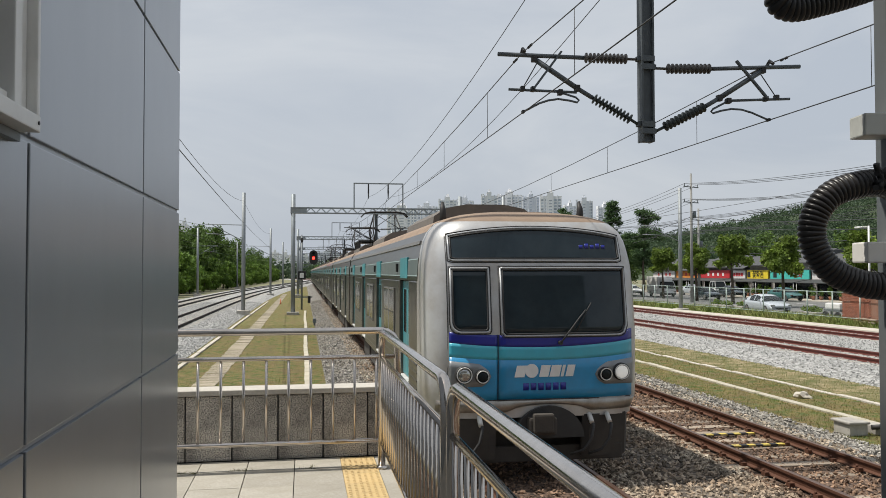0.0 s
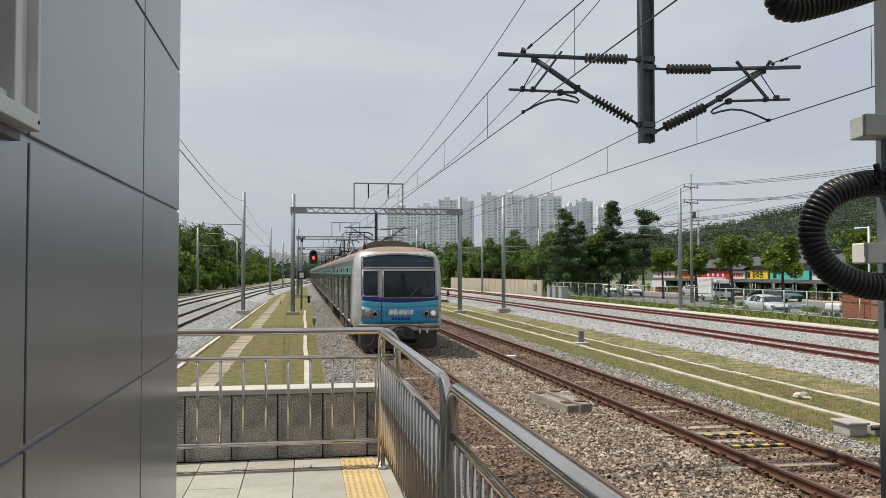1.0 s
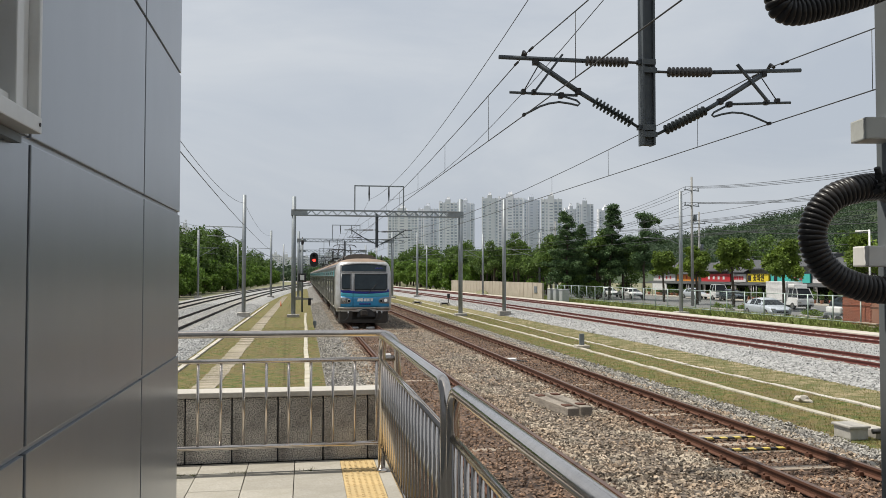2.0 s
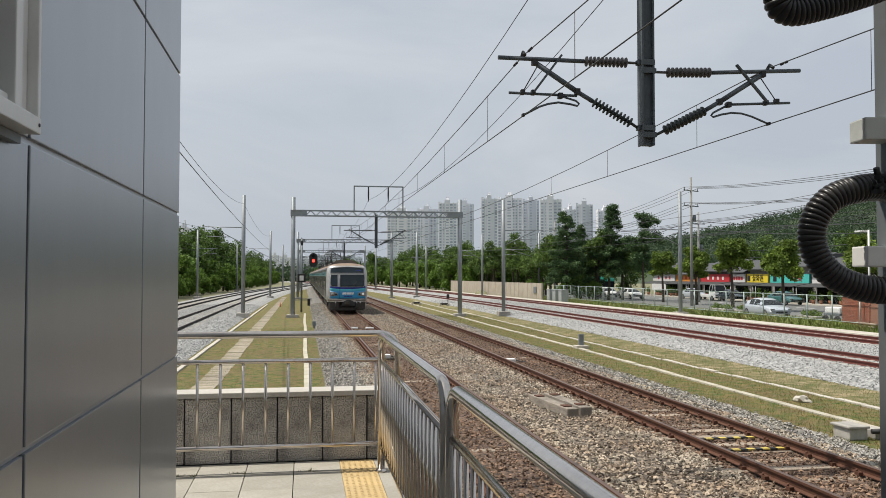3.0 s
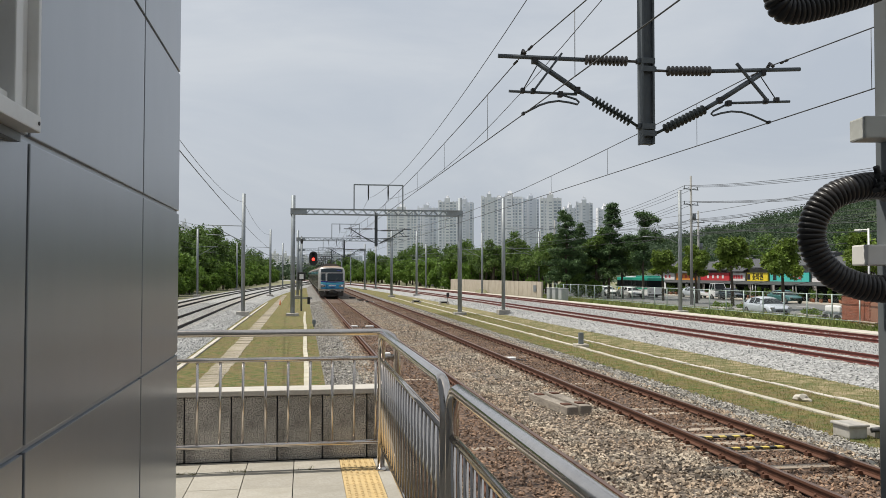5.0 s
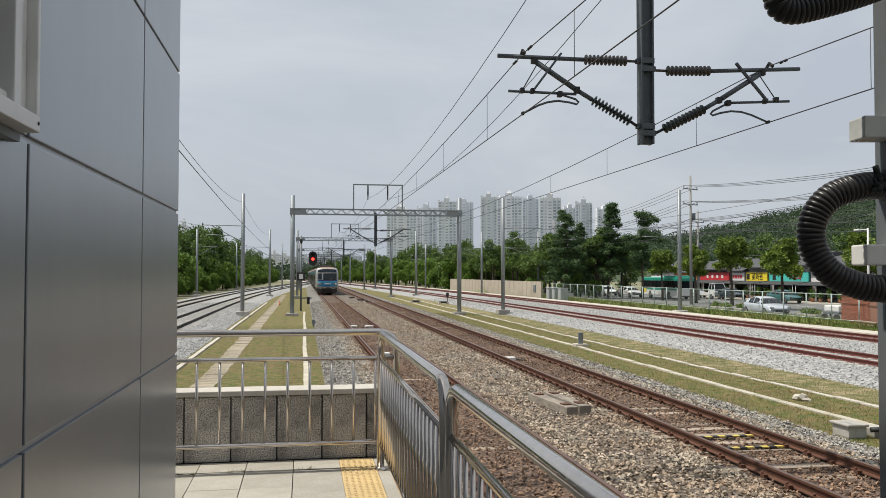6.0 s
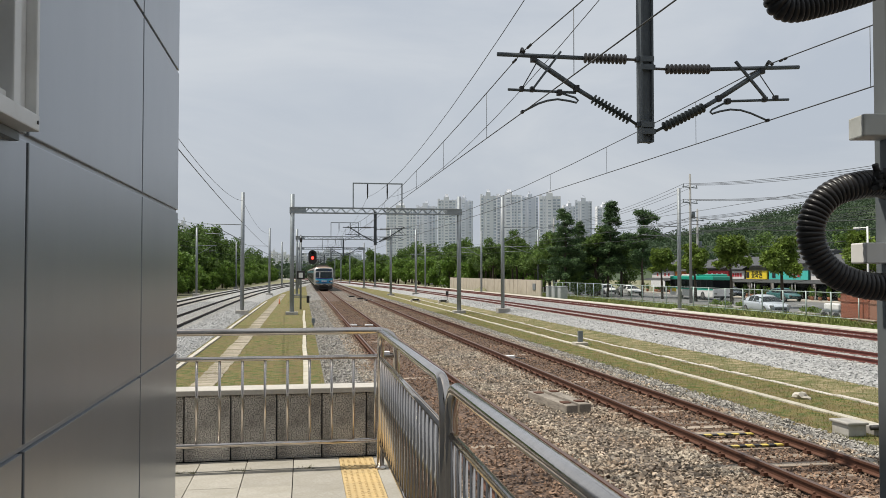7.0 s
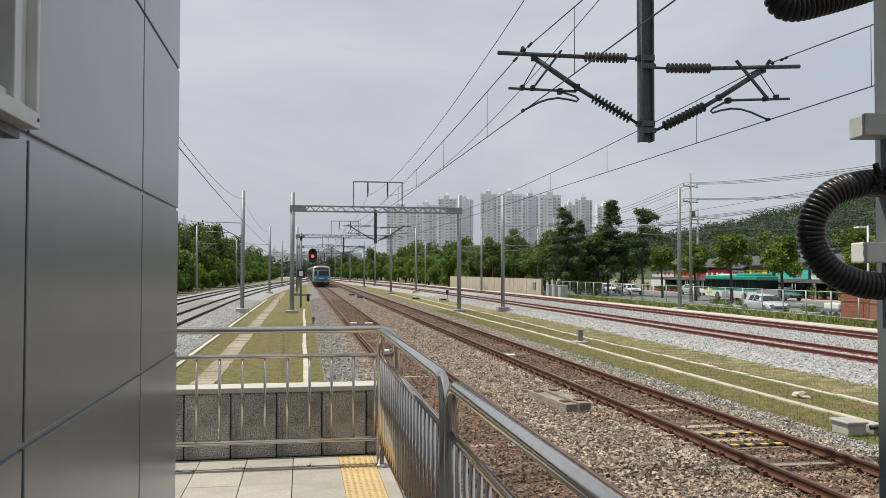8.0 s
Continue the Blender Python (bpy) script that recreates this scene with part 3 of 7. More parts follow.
# cantilever points (along, up) on each side of the drop tube
ARMS = {-1: dict(top=(-2.40, 6.18), ti=((-0.29, 6.19), (-1.01, 6.18)), base=(-0.10, 5.14), di=((-0.23, 5.22), (-0.87, 5.55)), head=(-1.82, 6.13), fit=(-1.12, 5.69),
                 strut=((-1.39, 6.25), (-1.84, 5.65)), steady=((-2.23, 5.635), (-1.13, 5.625)), hook=((-1.40, 5.615), (-1.14, 5.545), (-1.09, 5.50), (-1.12, 5.465), (-1.24, 5.49), (-1.43, 5.51), (-1.60, 5.48), (-1.74, 5.43), (-2.0, 5.29)),
                 stay=((-1.78, 6.05), (-2.01, 5.65)), clamp=-2.0),
        1: dict(top=(2.73, 6.19), ti=((0.39, 6.06), (1.16, 6.09)), base=(0.16, 5.03), di=((0.34, 5.12), (1.05, 5.475)), head=(2.06, 6.10), fit=(1.29, 5.615),
                strut=((1.57, 6.225), (2.11, 5.63)), steady=((1.39, 5.575), (2.54, 5.645)), hook=((1.45, 5.575), (1.18, 5.435), (1.145, 5.39), (1.18, 5.365), (1.32, 5.41), (1.50, 5.445), (1.68, 5.44), (1.86, 5.395), (2.15, 5.285)),
                stay=((2.03, 6.03), (2.30, 5.66)), clamp=2.19)}


def drop_tube(y, z_bottom, z_top):
    """H-section hung between the tracks with a cantilever to each side."""
    t = thing("catenary_dropper_mast", "grey drop tube with two ribbed-insulator cantilevers over the tracks", "catenary mast", "drop tubes", "", pose(5.36, y, 0))
    b = bmesh.new()
    for x0, x1 in ((-0.075, -0.045), (0.105, 0.135)):
        box(b, x0, x1, -0.10, 0.10, z_bottom, z_top, 0, 0.004)
    box(b, -0.046, 0.106, -0.04, 0.04, z_bottom, z_top)
    part("tube", b, M["galv_dark"], t)
    at3 = lambda p, q=0.0: (p[0], q, p[1])
    for s in (-1, 1):
        A = ARMS[s]
        root = -0.075 if s < 0 else 0.135
        b = bmesh.new()
        tube(b, [at3(A["ti"][1]), at3(A["top"])], 0.034, 10)
        part("top_arm", b, M["galv_dark"], t)
        b = bmesh.new()
        tube(b, [(root, 0, A["ti"][0][1]), at3(A["ti"][0])], 0.022, 8)
        insulator(b, at3(A["ti"][0]), at3(A["ti"][1]), 11, 0.085)
        part("top_insulator", b, M["insul"], t)
        b = bmesh.new()
        tube(b, [at3(A["di"][1]), at3(A["fit"])], 0.036, 10)
        tube(b, [at3(A["fit"]), at3(A["head"])], 0.042, 10)
        part("diagonal_arm", b, M["galv_dark"], t)
        b = bmesh.new()
        tube(b, [at3(A["base"]), at3(A["di"][0])], 0.024, 8)
        insulator(b, at3(A["di"][0]), at3(A["di"][1]), 11, 0.085)
        part("diagonal_insulator", b, M["insul_dark"], t)
        b = bmesh.new()
        bar(b, at3(A["strut"][0], -0.05), at3(A["strut"][1], -0.05), 0.055, 0.03)
        part("strut", b, M["galv_dark"], t)
        b = bmesh.new()
        tube(b, [at3(p) for p in A["steady"]], 0.022, 8)
        part("steady_tube", b, M["galv_dark"], t)
        b = bmesh.new()
        tube(b, [at3(p) for p in A["hook"]], 0.017, 8)
        part("steady_arm", b, M["galv_dark"], t)
        b = bmesh.new()
        tube(b, [at3(p) for p in A["stay"]], 0.009, 6)
        part("stay_wire", b, M["wire"], t)
        for p, q in ((A["head"], 0.05), (A["fit"], 0.05), (A["stay"][1], 0.04), (A["hook"][0], 0.045), (A["strut"][1], 0.04), (A["hook"][-1], 0.025)):
            b = bmesh.new()
            box(b, p[0] - q * 0.8, p[0] + q * 0.8, -0.05, 0.05, p[1] - q, p[1] + q, 0, 0.01)
            part("fitting", b, M["black"], t)
        for z in (A["ti"][0][1], A["base"][1]):
            b = bmesh.new()
            box(b, root - 0.05, root + 0.05, -0.06, 0.06, z - 0.03, z + 0.05, 0, 0.008)
            box(b, -0.08, 0.14, -0.108, -0.10, z - 0.045, z + 0.045, 0, 0.003)
            part("clamp", b, M["galv_dark"], t)
        za = A["ti"][1][1] + (A["top"][1] - A["ti"][1][1]) * 0.7
        b = bmesh.new()
        tube(b, [(A["clamp"], -0.10, za + 0.03), (A["clamp"], 0, za + 0.10), (A["clamp"], 0.10, za + 0.03)], 0.028, 8)
        for q in (-0.5, -0.38, 0.38, 0.5):
            tube(b, [(A["clamp"], q, za + 0.03), (A["clamp"], q + 0.06, za + 0.03)], 0.022, 6)
        part("wire_clamp", b, M["black"], t)
    return t


SUPPORTS = [-37.6, 12.4, 62.4, 112.4, 162.4, 212.4, 262.4, 312.4]
P0 = portal(62.4, up=-0.12)
for y in SUPPORTS[3:]:
    copy_thing(P0, pose(0, y, 0))
P1 = portal(12.4, -3.6, 12.6, 0.95)
D0 = drop_tube(12.4, 4.86, 8.3)
D1 = drop_tube(62.4, 4.86, 7.4)
for y in SUPPORTS[3:7]:
    copy_thing(D1, pose(5.36, y, 0))


def catenary():
    """Contact and messenger wires with droppers over both old tracks."""
    for name, x0, e in (("overhead_line", MAIN + 0.12, 0.0), ("overhead_line", NEXT + 0.06, -0.02)):
        t = thing(name, "dark overhead contact wire hung from a messenger wire", "overhead line", "overhead lines")
        con = [(x0 + (0.1 if i % 2 else -0.1) - (0.1 if i == 1 else 0), y, 5.28) for i, y in enumerate(SUPPORTS)]
        b = bmesh.new()
        tube(b, con, 0.009, 6)
        part("contact_wire", b, M["wire"], t)
        b = bmesh.new()
        pts = []
        for i in range(len(SUPPORTS) - 1):
            for k in range(10):
                f = k / 10
                y = SUPPORTS[i] + 50 * f
                pts.append((con[i][0] + (con[i + 1][0] - con[i][0]) * f, y, 6.225 + e - 4 * 0.55 * f * (1 - f)))
        tube(b, pts, 0.009, 6)
        part("messenger_wire", b, M["wire"], t)
        for i in range(0, 5):
            for k in range(10):
                f = (2.5 + 4.75 * k) / 50 if i else (4.75 + 4.75 * k) / 50
                x, y = con[i][0] + (con[i + 1][0] - con[i][0]) * f, SUPPORTS[i] + 50 * f
                b = bmesh.new()
                tube(b, [(x, y, 5.28), (x, y, 6.225 + e - 4 * 0.55 * f * (1 - f))], 0.005, 5)
                part("dropper", b, M["wire"], t)


catenary()


def plain_pole(x, y, label, arm=0, h=8.7, group="line poles", r=0.15):
    t = thing("catenary_pole", label, "pole", group, "", pose(x, y, 0))
    b = bmesh.new()
    tube(b, [(0, 0, GZ), (0, 0, h)], [r, r * 0.92], 14)
    part("shaft", b, M["galv_pale"], t)
    b = bmesh.new()
    box(b, -0.45, 0.45, -0.45, 0.45, GZ - 0.1, GZ + 0.36, 0, 0.03)
    part("footing", b, M["concrete"], t, "square concrete footing")
    if arm:
        s = 1 if arm > 0 else -1
        b = bmesh.new()
        tube(b, [(0, 0, 6.3), (arm, 0, 6.35)], 0.03, 8)
        part("top_arm", b, M["galv_pale"], t)
        b = bmesh.new()
        tube(b, [(0, 0, 5.1), (arm * 0.8, 0, 6.3)], 0.03, 8)
        part("diagonal_arm", b, M["galv_pale"], t)
        b = bmesh.new()
        tube(b, [(arm * 0.35, 0, 5.6), (arm * 0.95, 0, 5.65)], 0.022, 8)
        part("steady_tube", b, M["galv_pale"], t)
    return t


for x, y, a in ((-4.4, 62.4, -2.8), (-4.4, 112.4, -2.8), (-4.0, 162.4, -2.4), (-14.0, 62.4, 2.6), (-13.8, 112.4, 2.6), (-12.6, 162.4, 2.6),
                (15.3, 62.4, 3.2), (15.3, 112.4, 3.0), (14.0, 162.4, 2.6), (32.0, 110.0, -5.0), (25.3, 116.0, -3.0), (24.0, 162.4, -3)):
    plain_pole(x, y, "slim grey galvanised line pole on a concrete footing", a)


plain_pole(28.45, 59.3, "tall grey galvanised line pole beside the pale strip", -3.2, 9.25)


# ---------- train ----------
TW = 1.56


def along(pts, z):
    for (a, p), (b, q) in zip(pts, pts[1:]):
        if z <= b:
            return p + (q - p) * (z - a) / (b - a)
    return pts[-1][1]


def nose_y(z):
    """How far the nose leans back at a height."""
    return along(((0.0, 0.10), (0.9, 0.03), (1.5, 0.0), (1.95, 0.0), (2.9, 0.14), (3.4, 0.30), (3.5, 0.38), (3.58, 0.50), (3.65, 0.72), (3.70, 1.0), (3.72, 1.2)), z)


def nose_w(z):
    return along(((0.0, 1.40), (0.92, 1.50), (1.0, 1.56), (2.6, 1.56), (3.0, 1.54), (3.25, 1.49), (3.40, 1.42), (3.50, 1.33), (3.58, 1.20), (3.65, 0.95), (3.70, 0.65), (3.72, 0.4)), z)


def nose(x, z):
    """The front surface: depth at a side offset and height."""
    q = min(0.9999, abs(x) / nose_w(z))
    return nose_y(z) + 0.75 * (1 - (1 - q ** 4.2) ** (1 / 4.2))


def patch(bm, x0, x1, z0, z1, off, nx=12, nz=6, mi=0, top=None, bottom=None):
    """A sheet that follows the nose, off metres proud of it, with its rim turned back."""
    g = []
    for j in range(nz + 1):
        row = []
        for i in range(nx + 1):
            x = x0 + (x1 - x0) * i / nx
            a = bottom(x) if bottom else z0
            c = top(x) if top else z1
            z = a + (c - a) * j / nz
            row.append(bm.verts.new((x, nose(x, z) - off, z)))
        g.append(row)
    for j in range(nz):
        for i in range(nx):
            f = bm.faces.new((g[j][i], g[j][i + 1], g[j + 1][i + 1], g[j + 1][i]))
            f.smooth, f.material_index = True, mi
    rim = g[0] + [r[-1] for r in g[1:]] + g[-1][-2::-1] + [r[0] for r in g[-2:0:-1]]
    back = [bm.verts.new((v.co.x, v.co.y + off + 0.01, v.co.z)) for v in rim]
    for k in range(len(rim)):
        m = (k + 1) % len(rim)
        bm.faces.new((rim[m], rim[k], back[k], back[m])).material_index = mi
    return bm


def strip(bm, pts, w, off, mi=0):
    """A raised trim along (x, z) points of the nose."""
    P = [Vector((x, nose(x, z) - off, z)) for x, z in pts]
    tube(bm, P, w, 6, mi)


def bogie(parent, y):
    b = bmesh.new()
    for s in (-1, 1):
        box(b, s * 1.0 - 0.08, s * 1.0 + 0.08, y - 1.5, y + 1.5, 0.40, 0.66, 0, 0.03)
    box(b, -1.0, 1.0, y - 0.25, y + 0.25, 0.42, 0.7)
    f = part("bogie", b, M["under"], parent)
    for yy in (y - 1.05, y + 1.05):
        b = bmesh.new()
        for s in (-1, 1):
            tube(b, [(s * 0.68, yy, 0.43), (s * 0.715, yy, 0.43), (s * 0.72, yy, 0.43), (s * 0.80, yy, 0.43)], [0.455, 0.455, 0.43, 0.43], 20)
        tube(b, [(-0.7, yy, 0.43), (0.7, yy, 0.43)], 0.08, 8)
        part("wheelset", b, M["black"], f)


def train():
    t = thing("commuter_train", "silver commuter train with a blue and turquoise front", "train", "", "", pose(MAIN, 11.1, 0))
    W = TW
    R = W - 0.08                    # plane of the recessed doors
    half = [(R - .03, 0.90), (R, 0.95), (R, 2.655), (W, 2.66), (1.54, 3.0), (1.49, 3.25), (1.42, 3.40), (1.33, 3.50), (1.20, 3.58), (0.95, 3.65), (0.65, 3.70), (0.3, 3.72)]
    prof = [(-x, z) for x, z in half] + half[::-1]
    # nose shell
    b = bmesh.new()
    zs = [0.78, 0.9, 1.0, 1.3, 1.6, 1.95, 2.3, 2.6, 2.9, 3.1, 3.25, 3.38, 3.46, 3.52, 3.57, 3.61, 3.65, 3.69, 3.715]
    ang = [math.sin(math.radians(-90 + 180 * i / 40)) for i in range(41)]
    rows = []
    for z in zs:
        w = nose_w(z)
        r = [b.verts.new((-w, 1.3, z))]
        r += [b.verts.new((w * a * 0.9999, nose(w * a * 0.9999, z), z)) for a in ang]
        r += [b.verts.new((w, 1.3, z))]
        rows.append(r)
    for j in range(len(zs) - 1):
        for i in range(len(rows[0]) - 1):
            f = b.faces.new((rows[j][i], rows[j][i + 1], rows[j + 1][i + 1], rows[j + 1][i]))
            f.smooth = True
            f.material_index = 1 if zs[j] > 3.51 else 0
    b.faces.new(rows[-1]).material_index = 1
    noseob = part("nose", b, [M["train_front"], M["train_roof"]], t, "rounded silver nose")
    # paint bands
    sill = lambda x: 1.925 + 0.05 * (x / 1.3) ** 4
    low = lambda x: 1.752 + 0.075 * (x / 1.3) ** 2
    mid = lambda x: 1.572 + 0.06 * (x / 1.3) ** 2
    for nm, m_, tp, bt in (("blue_band", "blue", mid, lambda x: 1.035), ("turquoise_band", "teal", low, mid), ("navy_band", "navy", sill, low)):
        for x0, x1 in ((-1.27, -0.607), (-0.597, 1.40)):
            b = bmesh.new()
            patch(b, x0, x1, 0, 0, 0.006, 16, 4, 0, tp, bt)
            part(nm, b, M[m_], noseob)
    b = bmesh.new()
    patch(b, -1.44, 1.46, 0.86, 1.02, 0.02, 40, 2, 0, None, lambda x: 0.86 if abs(x - 0.12) > 0.56 else 0.86 + 0.10 * (1 - (abs(x - 0.12) / 0.56) ** 2) ** 0.5)
    part("bumper", b, M["bumper"], noseob, "silver bumper beam")
    # glazing with frames; lower corners are rounded
    arch = lambda x: 3.425 - 0.115 * (x / 1.25) ** 2

    def rounded(x0, x1, z0, ra, rb):
        def f(x):
            for d, r in ((x - x0, ra), (x1 - x, rb)):
                if r and d < r:
                    return z0 + r - math.sqrt(max(0.0, r * r - (r - d) ** 2))
            return z0
        return f
    for nm, x0, x1, z1, tp, bt in (("destination_window", -1.245, 1.265, 3.42, arch, rounded(-1.245, 1.265, 2.955, 0.02, 0.02)),
                                   ("cab_window", -1.235, -0.71, 2.845, lambda x: 2.845, rounded(-1.235, -0.71, 1.965, 0.13, 0.05)),
                                   ("windscreen", -0.54, 1.30, 2.85, lambda x: 2.85, rounded(-0.54, 1.30, 1.91, 0.05, 0.14))):
        b = bmesh.new()
        patch(b, x0, x1, 0, z1, 0.010, 36, 8, 0, tp, bt)
        g = part(nm, b, M["cab_glass"], noseob, "dark reflecting glass")
        n = 40
        xs = [x0 + (x1 - x0) * i / n for i in range(n + 1)]
        for pn, inset, rad, off, m_ in (("window_frame", 0.0, 0.016, 0.012, "frame_grey"), ("gasket", 0.026, 0.013, 0.014, "rubber"), ("outer_seal", -0.024, 0.008, 0.006, "rubber")):
            sq = lambda x: x0 + inset + (x - x0) * (x1 - x0 - 2 * inset) / (x1 - x0)
            up = [(sq(x), tp(x) - inset) for x in xs]
            dn = [(sq(x), bt(x) + inset) for x in xs[::-1]]
            zc = (up[0][1] + dn[-1][1]) / 2
            b = bmesh.new()
            strip(b, up + [(up[-1][0], zc)] + dn + [(up[0][0], zc), up[0]], rad, off)
            part(pn, b, M[m_], g)
    b = bmesh.new()
    strip(b, [(-1.285, 1.05), (-1.285, 2.0), (-1.285, 2.9), (-1.285, 3.30)], 0.007, 0.004)
    strip(b, [(-0.602, 1.03), (-0.602, 1.5), (-0.602, 1.93)], 0.007, 0.006)
    strip(b, [(-1.33, 1.025), (-0.6, 1.025), (0, 1.025), (0.7, 1.025), (1.36, 1.025)], 0.012, 0.012)
    part("door_seam", b, M["rubber"], noseob)
    b = bmesh.new()
    strip(b, [(0.28, 1.81), (0.40, 1.96), (0.56, 2.15), (0.66, 2.26)], 0.012, 0.06)
    strip(b, [(0.52, 1.98), (0.60, 2.12), (0.69, 2.27), (0.75, 2.36)], 0.008, 0.05)
    tube(b, [(0.28, nose(0.28, 1.81) + 0.02, 1.81), (0.28, nose(0.28, 1.81) - 0.07, 1.81)], 0.03, 8)
    part("wiper", b, M["rubber"], noseob)
    # things seen on the glass: number boards and a frame behind the screen
    for x0, x1, z0, z1, m_ in [(0.64 + 0.085 * i, 0.70 + 0.085 * i, 3.13, 3.18 + 0.02 * (i % 2), "navy") for i in range(5)]:
        b = bmesh.new()
        patch(b, x0, x1, z0, z1, 0.013, 6, 1)
        part("side_sign", b, M[m_], noseob)
    # lamps
    for s in (-1, 1):
        for cx, zl, lens in ((1.135, 1.385, True), (0.885, 1.36, False)):
            x = s * cx + 0.058
            r = 0.125 if lens else 0.10
            y = nose(x, zl) - 0.035
            b = bmesh.new()
            tube(b, [(x, y + 0.12, zl), (x, y - 0.02, zl), (x, y - 0.035, zl)], [r, r, r * 0.93], 28)
            lamp = part("headlight", b, M["rubber"], noseob, "round lamp in a dark housing")
            b = bmesh.new()
            q = r * 0.72
            tube(b, [(x, y - 0.02, zl), (x, y - 0.04, zl), (x, y - 0.052, zl), (x, y - 0.056, zl)], [q, q, q * 0.75, q * 0.3], 20)
            part("lens", b, M["lamp_on"] if (lens and s > 0) else M["lamp_glass"] if lens else M["glass_dark"], lamp)
            b = bmesh.new()
            tube(b, [(x + (r * 0.82) * math.cos(k * math.pi / 12), y - 0.046, zl + (r * 0.82) * math.sin(k * math.pi / 12)) for k in range(25)], 0.008, 6)
            part("lamp_ring", b, M["alu"], lamp)
        b = bmesh.new()
        xa, xb = (-1.27, -0.70) if s < 0 else (0.80, 1.42)
        inner = xb if s < 0 else xa
        wdt = xb - xa
        g = lambda x: min(1.0, abs(x - inner) / wdt)
        patch(b, xa, xb, 0, 0, 0.011, 18, 4, 0, lambda x: 1.365 + 0.15 * min(1, g(x) / 0.3) ** 0.5 + 0.06 * g(x), lambda x: 1.355 - 0.13 * min(1, g(x) / 0.22) ** 0.5 - 0.02 * g(x))
        part("lamp_surround", b, M["lamp_rim"], noseob, "silver lamp surround")
    # emblem and running number, as plain shapes
    x = -0.37
    for wdt, gap in ((0.14, 0.02), (0.17, 0.02), (0.13, 0.02), (0.14, 0.02), (0.04, 0.03), (0.11, 0.0)):
        b = bmesh.new()
        z0, z1 = 1.34, 1.50
        sl = 0.035
        if wdt == 0.17:
            tube(b, [(x + wdt / 2, nose(x, 1.42) - 0.004, 1.425), (x + wdt / 2, nose(x, 1.42) - 0.016, 1.425)], [0.098, 0.094], 20)
        else:
            vs = []
            for o in (0.016, 0.004):
                vs += [b.verts.new((px_, nose(px_, zz) - o, zz)) for px_, zz in ((x, z0), (x + wdt, z0), (x + wdt + sl, z1), (x + sl, z1))]
            b.faces.new(vs[:4])
            for k in range(4):
                b.faces.new((vs[k], vs[4 + k], vs[4 + (k + 1) % 4], vs[(k + 1) % 4]))
        part("emblem", b, M["white"], noseob, "white emblem shape")
        x += wdt + gap
    for i in range(6):
        b = bmesh.new()
        patch(b, -0.245 + i * 0.107, -0.245 + i * 0.107 + 0.08, 1.156, 1.256, 0.012, 2, 1)
        part("number_bar", b, M["navy"], noseob)
    # underside of the front
    # solid black half-round set in front, in place of the recess's shade
    b = bmesh.new()
    vs = [(0.12 + 0.50 * math.cos(math.pi * i / 16), -0.035, 0.50 + 0.44 * math.sin(math.pi * i / 16)) for i in range(17)]
    A = [b.verts.new(v) for v in vs]
    B = [b.verts.new((v[0], 0.3, v[2])) for v in vs]
    b.faces.new(A[::-1])
    b.faces.new(B)
    for i in range(17):
        b.faces.new((A[i], A[(i + 1) % 17], B[(i + 1) % 17], B[i]))
    part("coupler_recess_shade", b, M["rubber"], noseob, "black block standing in for the shaded coupler opening")
    b = bmesh.new()
    box(b, -0.2, 0.2, -0.16, 0.7, 0.56, 0.80, 0, 0.04)
    box(b, -0.15, 0.14, -0.22, -0.1, 0.60, 0.86, 0, 0.03)
    part("coupler", b, M["under"], noseob)
    b = bmesh.new()
    for s in (-1, 1):
        vs = [(s * 1.38, 0.30), (s * 1.30, 0.16), (s * 0.72, 0.02), (s * 0.62, 0.05)]
        lo = [b.verts.new((x_, y_ + 0.06, 0.20)) for x_, y_ in vs]
        hi = [b.verts.new((x_, y_, 0.80)) for x_, y_ in vs]
        lo2 = [b.verts.new((x_, y_ + 0.12, 0.20)) for x_, y_ in vs]
        hi2 = [b.verts.new((x_, y_ + 0.06, 0.80)) for x_, y_ in vs]
        for k in range(3):
            for a_, c_ in ((lo, hi), (hi2, lo2), (lo2, lo), (hi, hi2)):
                b.faces.new((a_[k], a_[k + 1], c_[k + 1], c_[k]))
    box(b, -1.25, 1.25, 0.16, 0.24, 0.14, 0.36, 0, 0.02)
    part("skirt", b, M["skirt"], noseob, "grimy dark skirt")
    # dark panel added to close the see-through gap below the coupler
    b = bmesh.new()
    box(b, -1.30, 1.30, 0.42, 0.50, 0.22, 0.90)
    part("dark_back_panel", b, M["under"], noseob)
    for x_ in (0.72, 0.98, -0.86):
        b = bmesh.new()
        tube(b, [(x_, 0.03, 0.78), (x_ + 0.02, -0.08, 0.66), (x_ - 0.02, -0.1, 0.48), (x_ - 0.12, -0.08, 0.33), (x_ - 0.3, -0.02, 0.26)], 0.022, 8)
        part("brake_hose", b, M["rubber"], noseob)
        b = bmesh.new()
        tube(b, [(x_, 0.05, 0.80), (x_, -0.07, 0.70)], 0.035, 8)
        part("cock", b, M["alu"], noseob)
    # cars
    proto = {}
    for car in range(10):
        y0, y1 = (1.2 if car == 0 else 20.0 * car + 0.30), 20.0 * car + 19.70
        b = bmesh.new()
        sweep(b, prof, [(0, y0, 0), (0, y1, 0)])
        for f in b.faces:
            c = f.calc_center_median()
            if c.z > 3.36 and abs(f.normal.y) < 0.9 or c.z > 3.5:
                f.material_index = 1
        body = part("car_body", b, [M["train_steel"], M["train_roof"]], t, "ribbed dull stainless steel car")
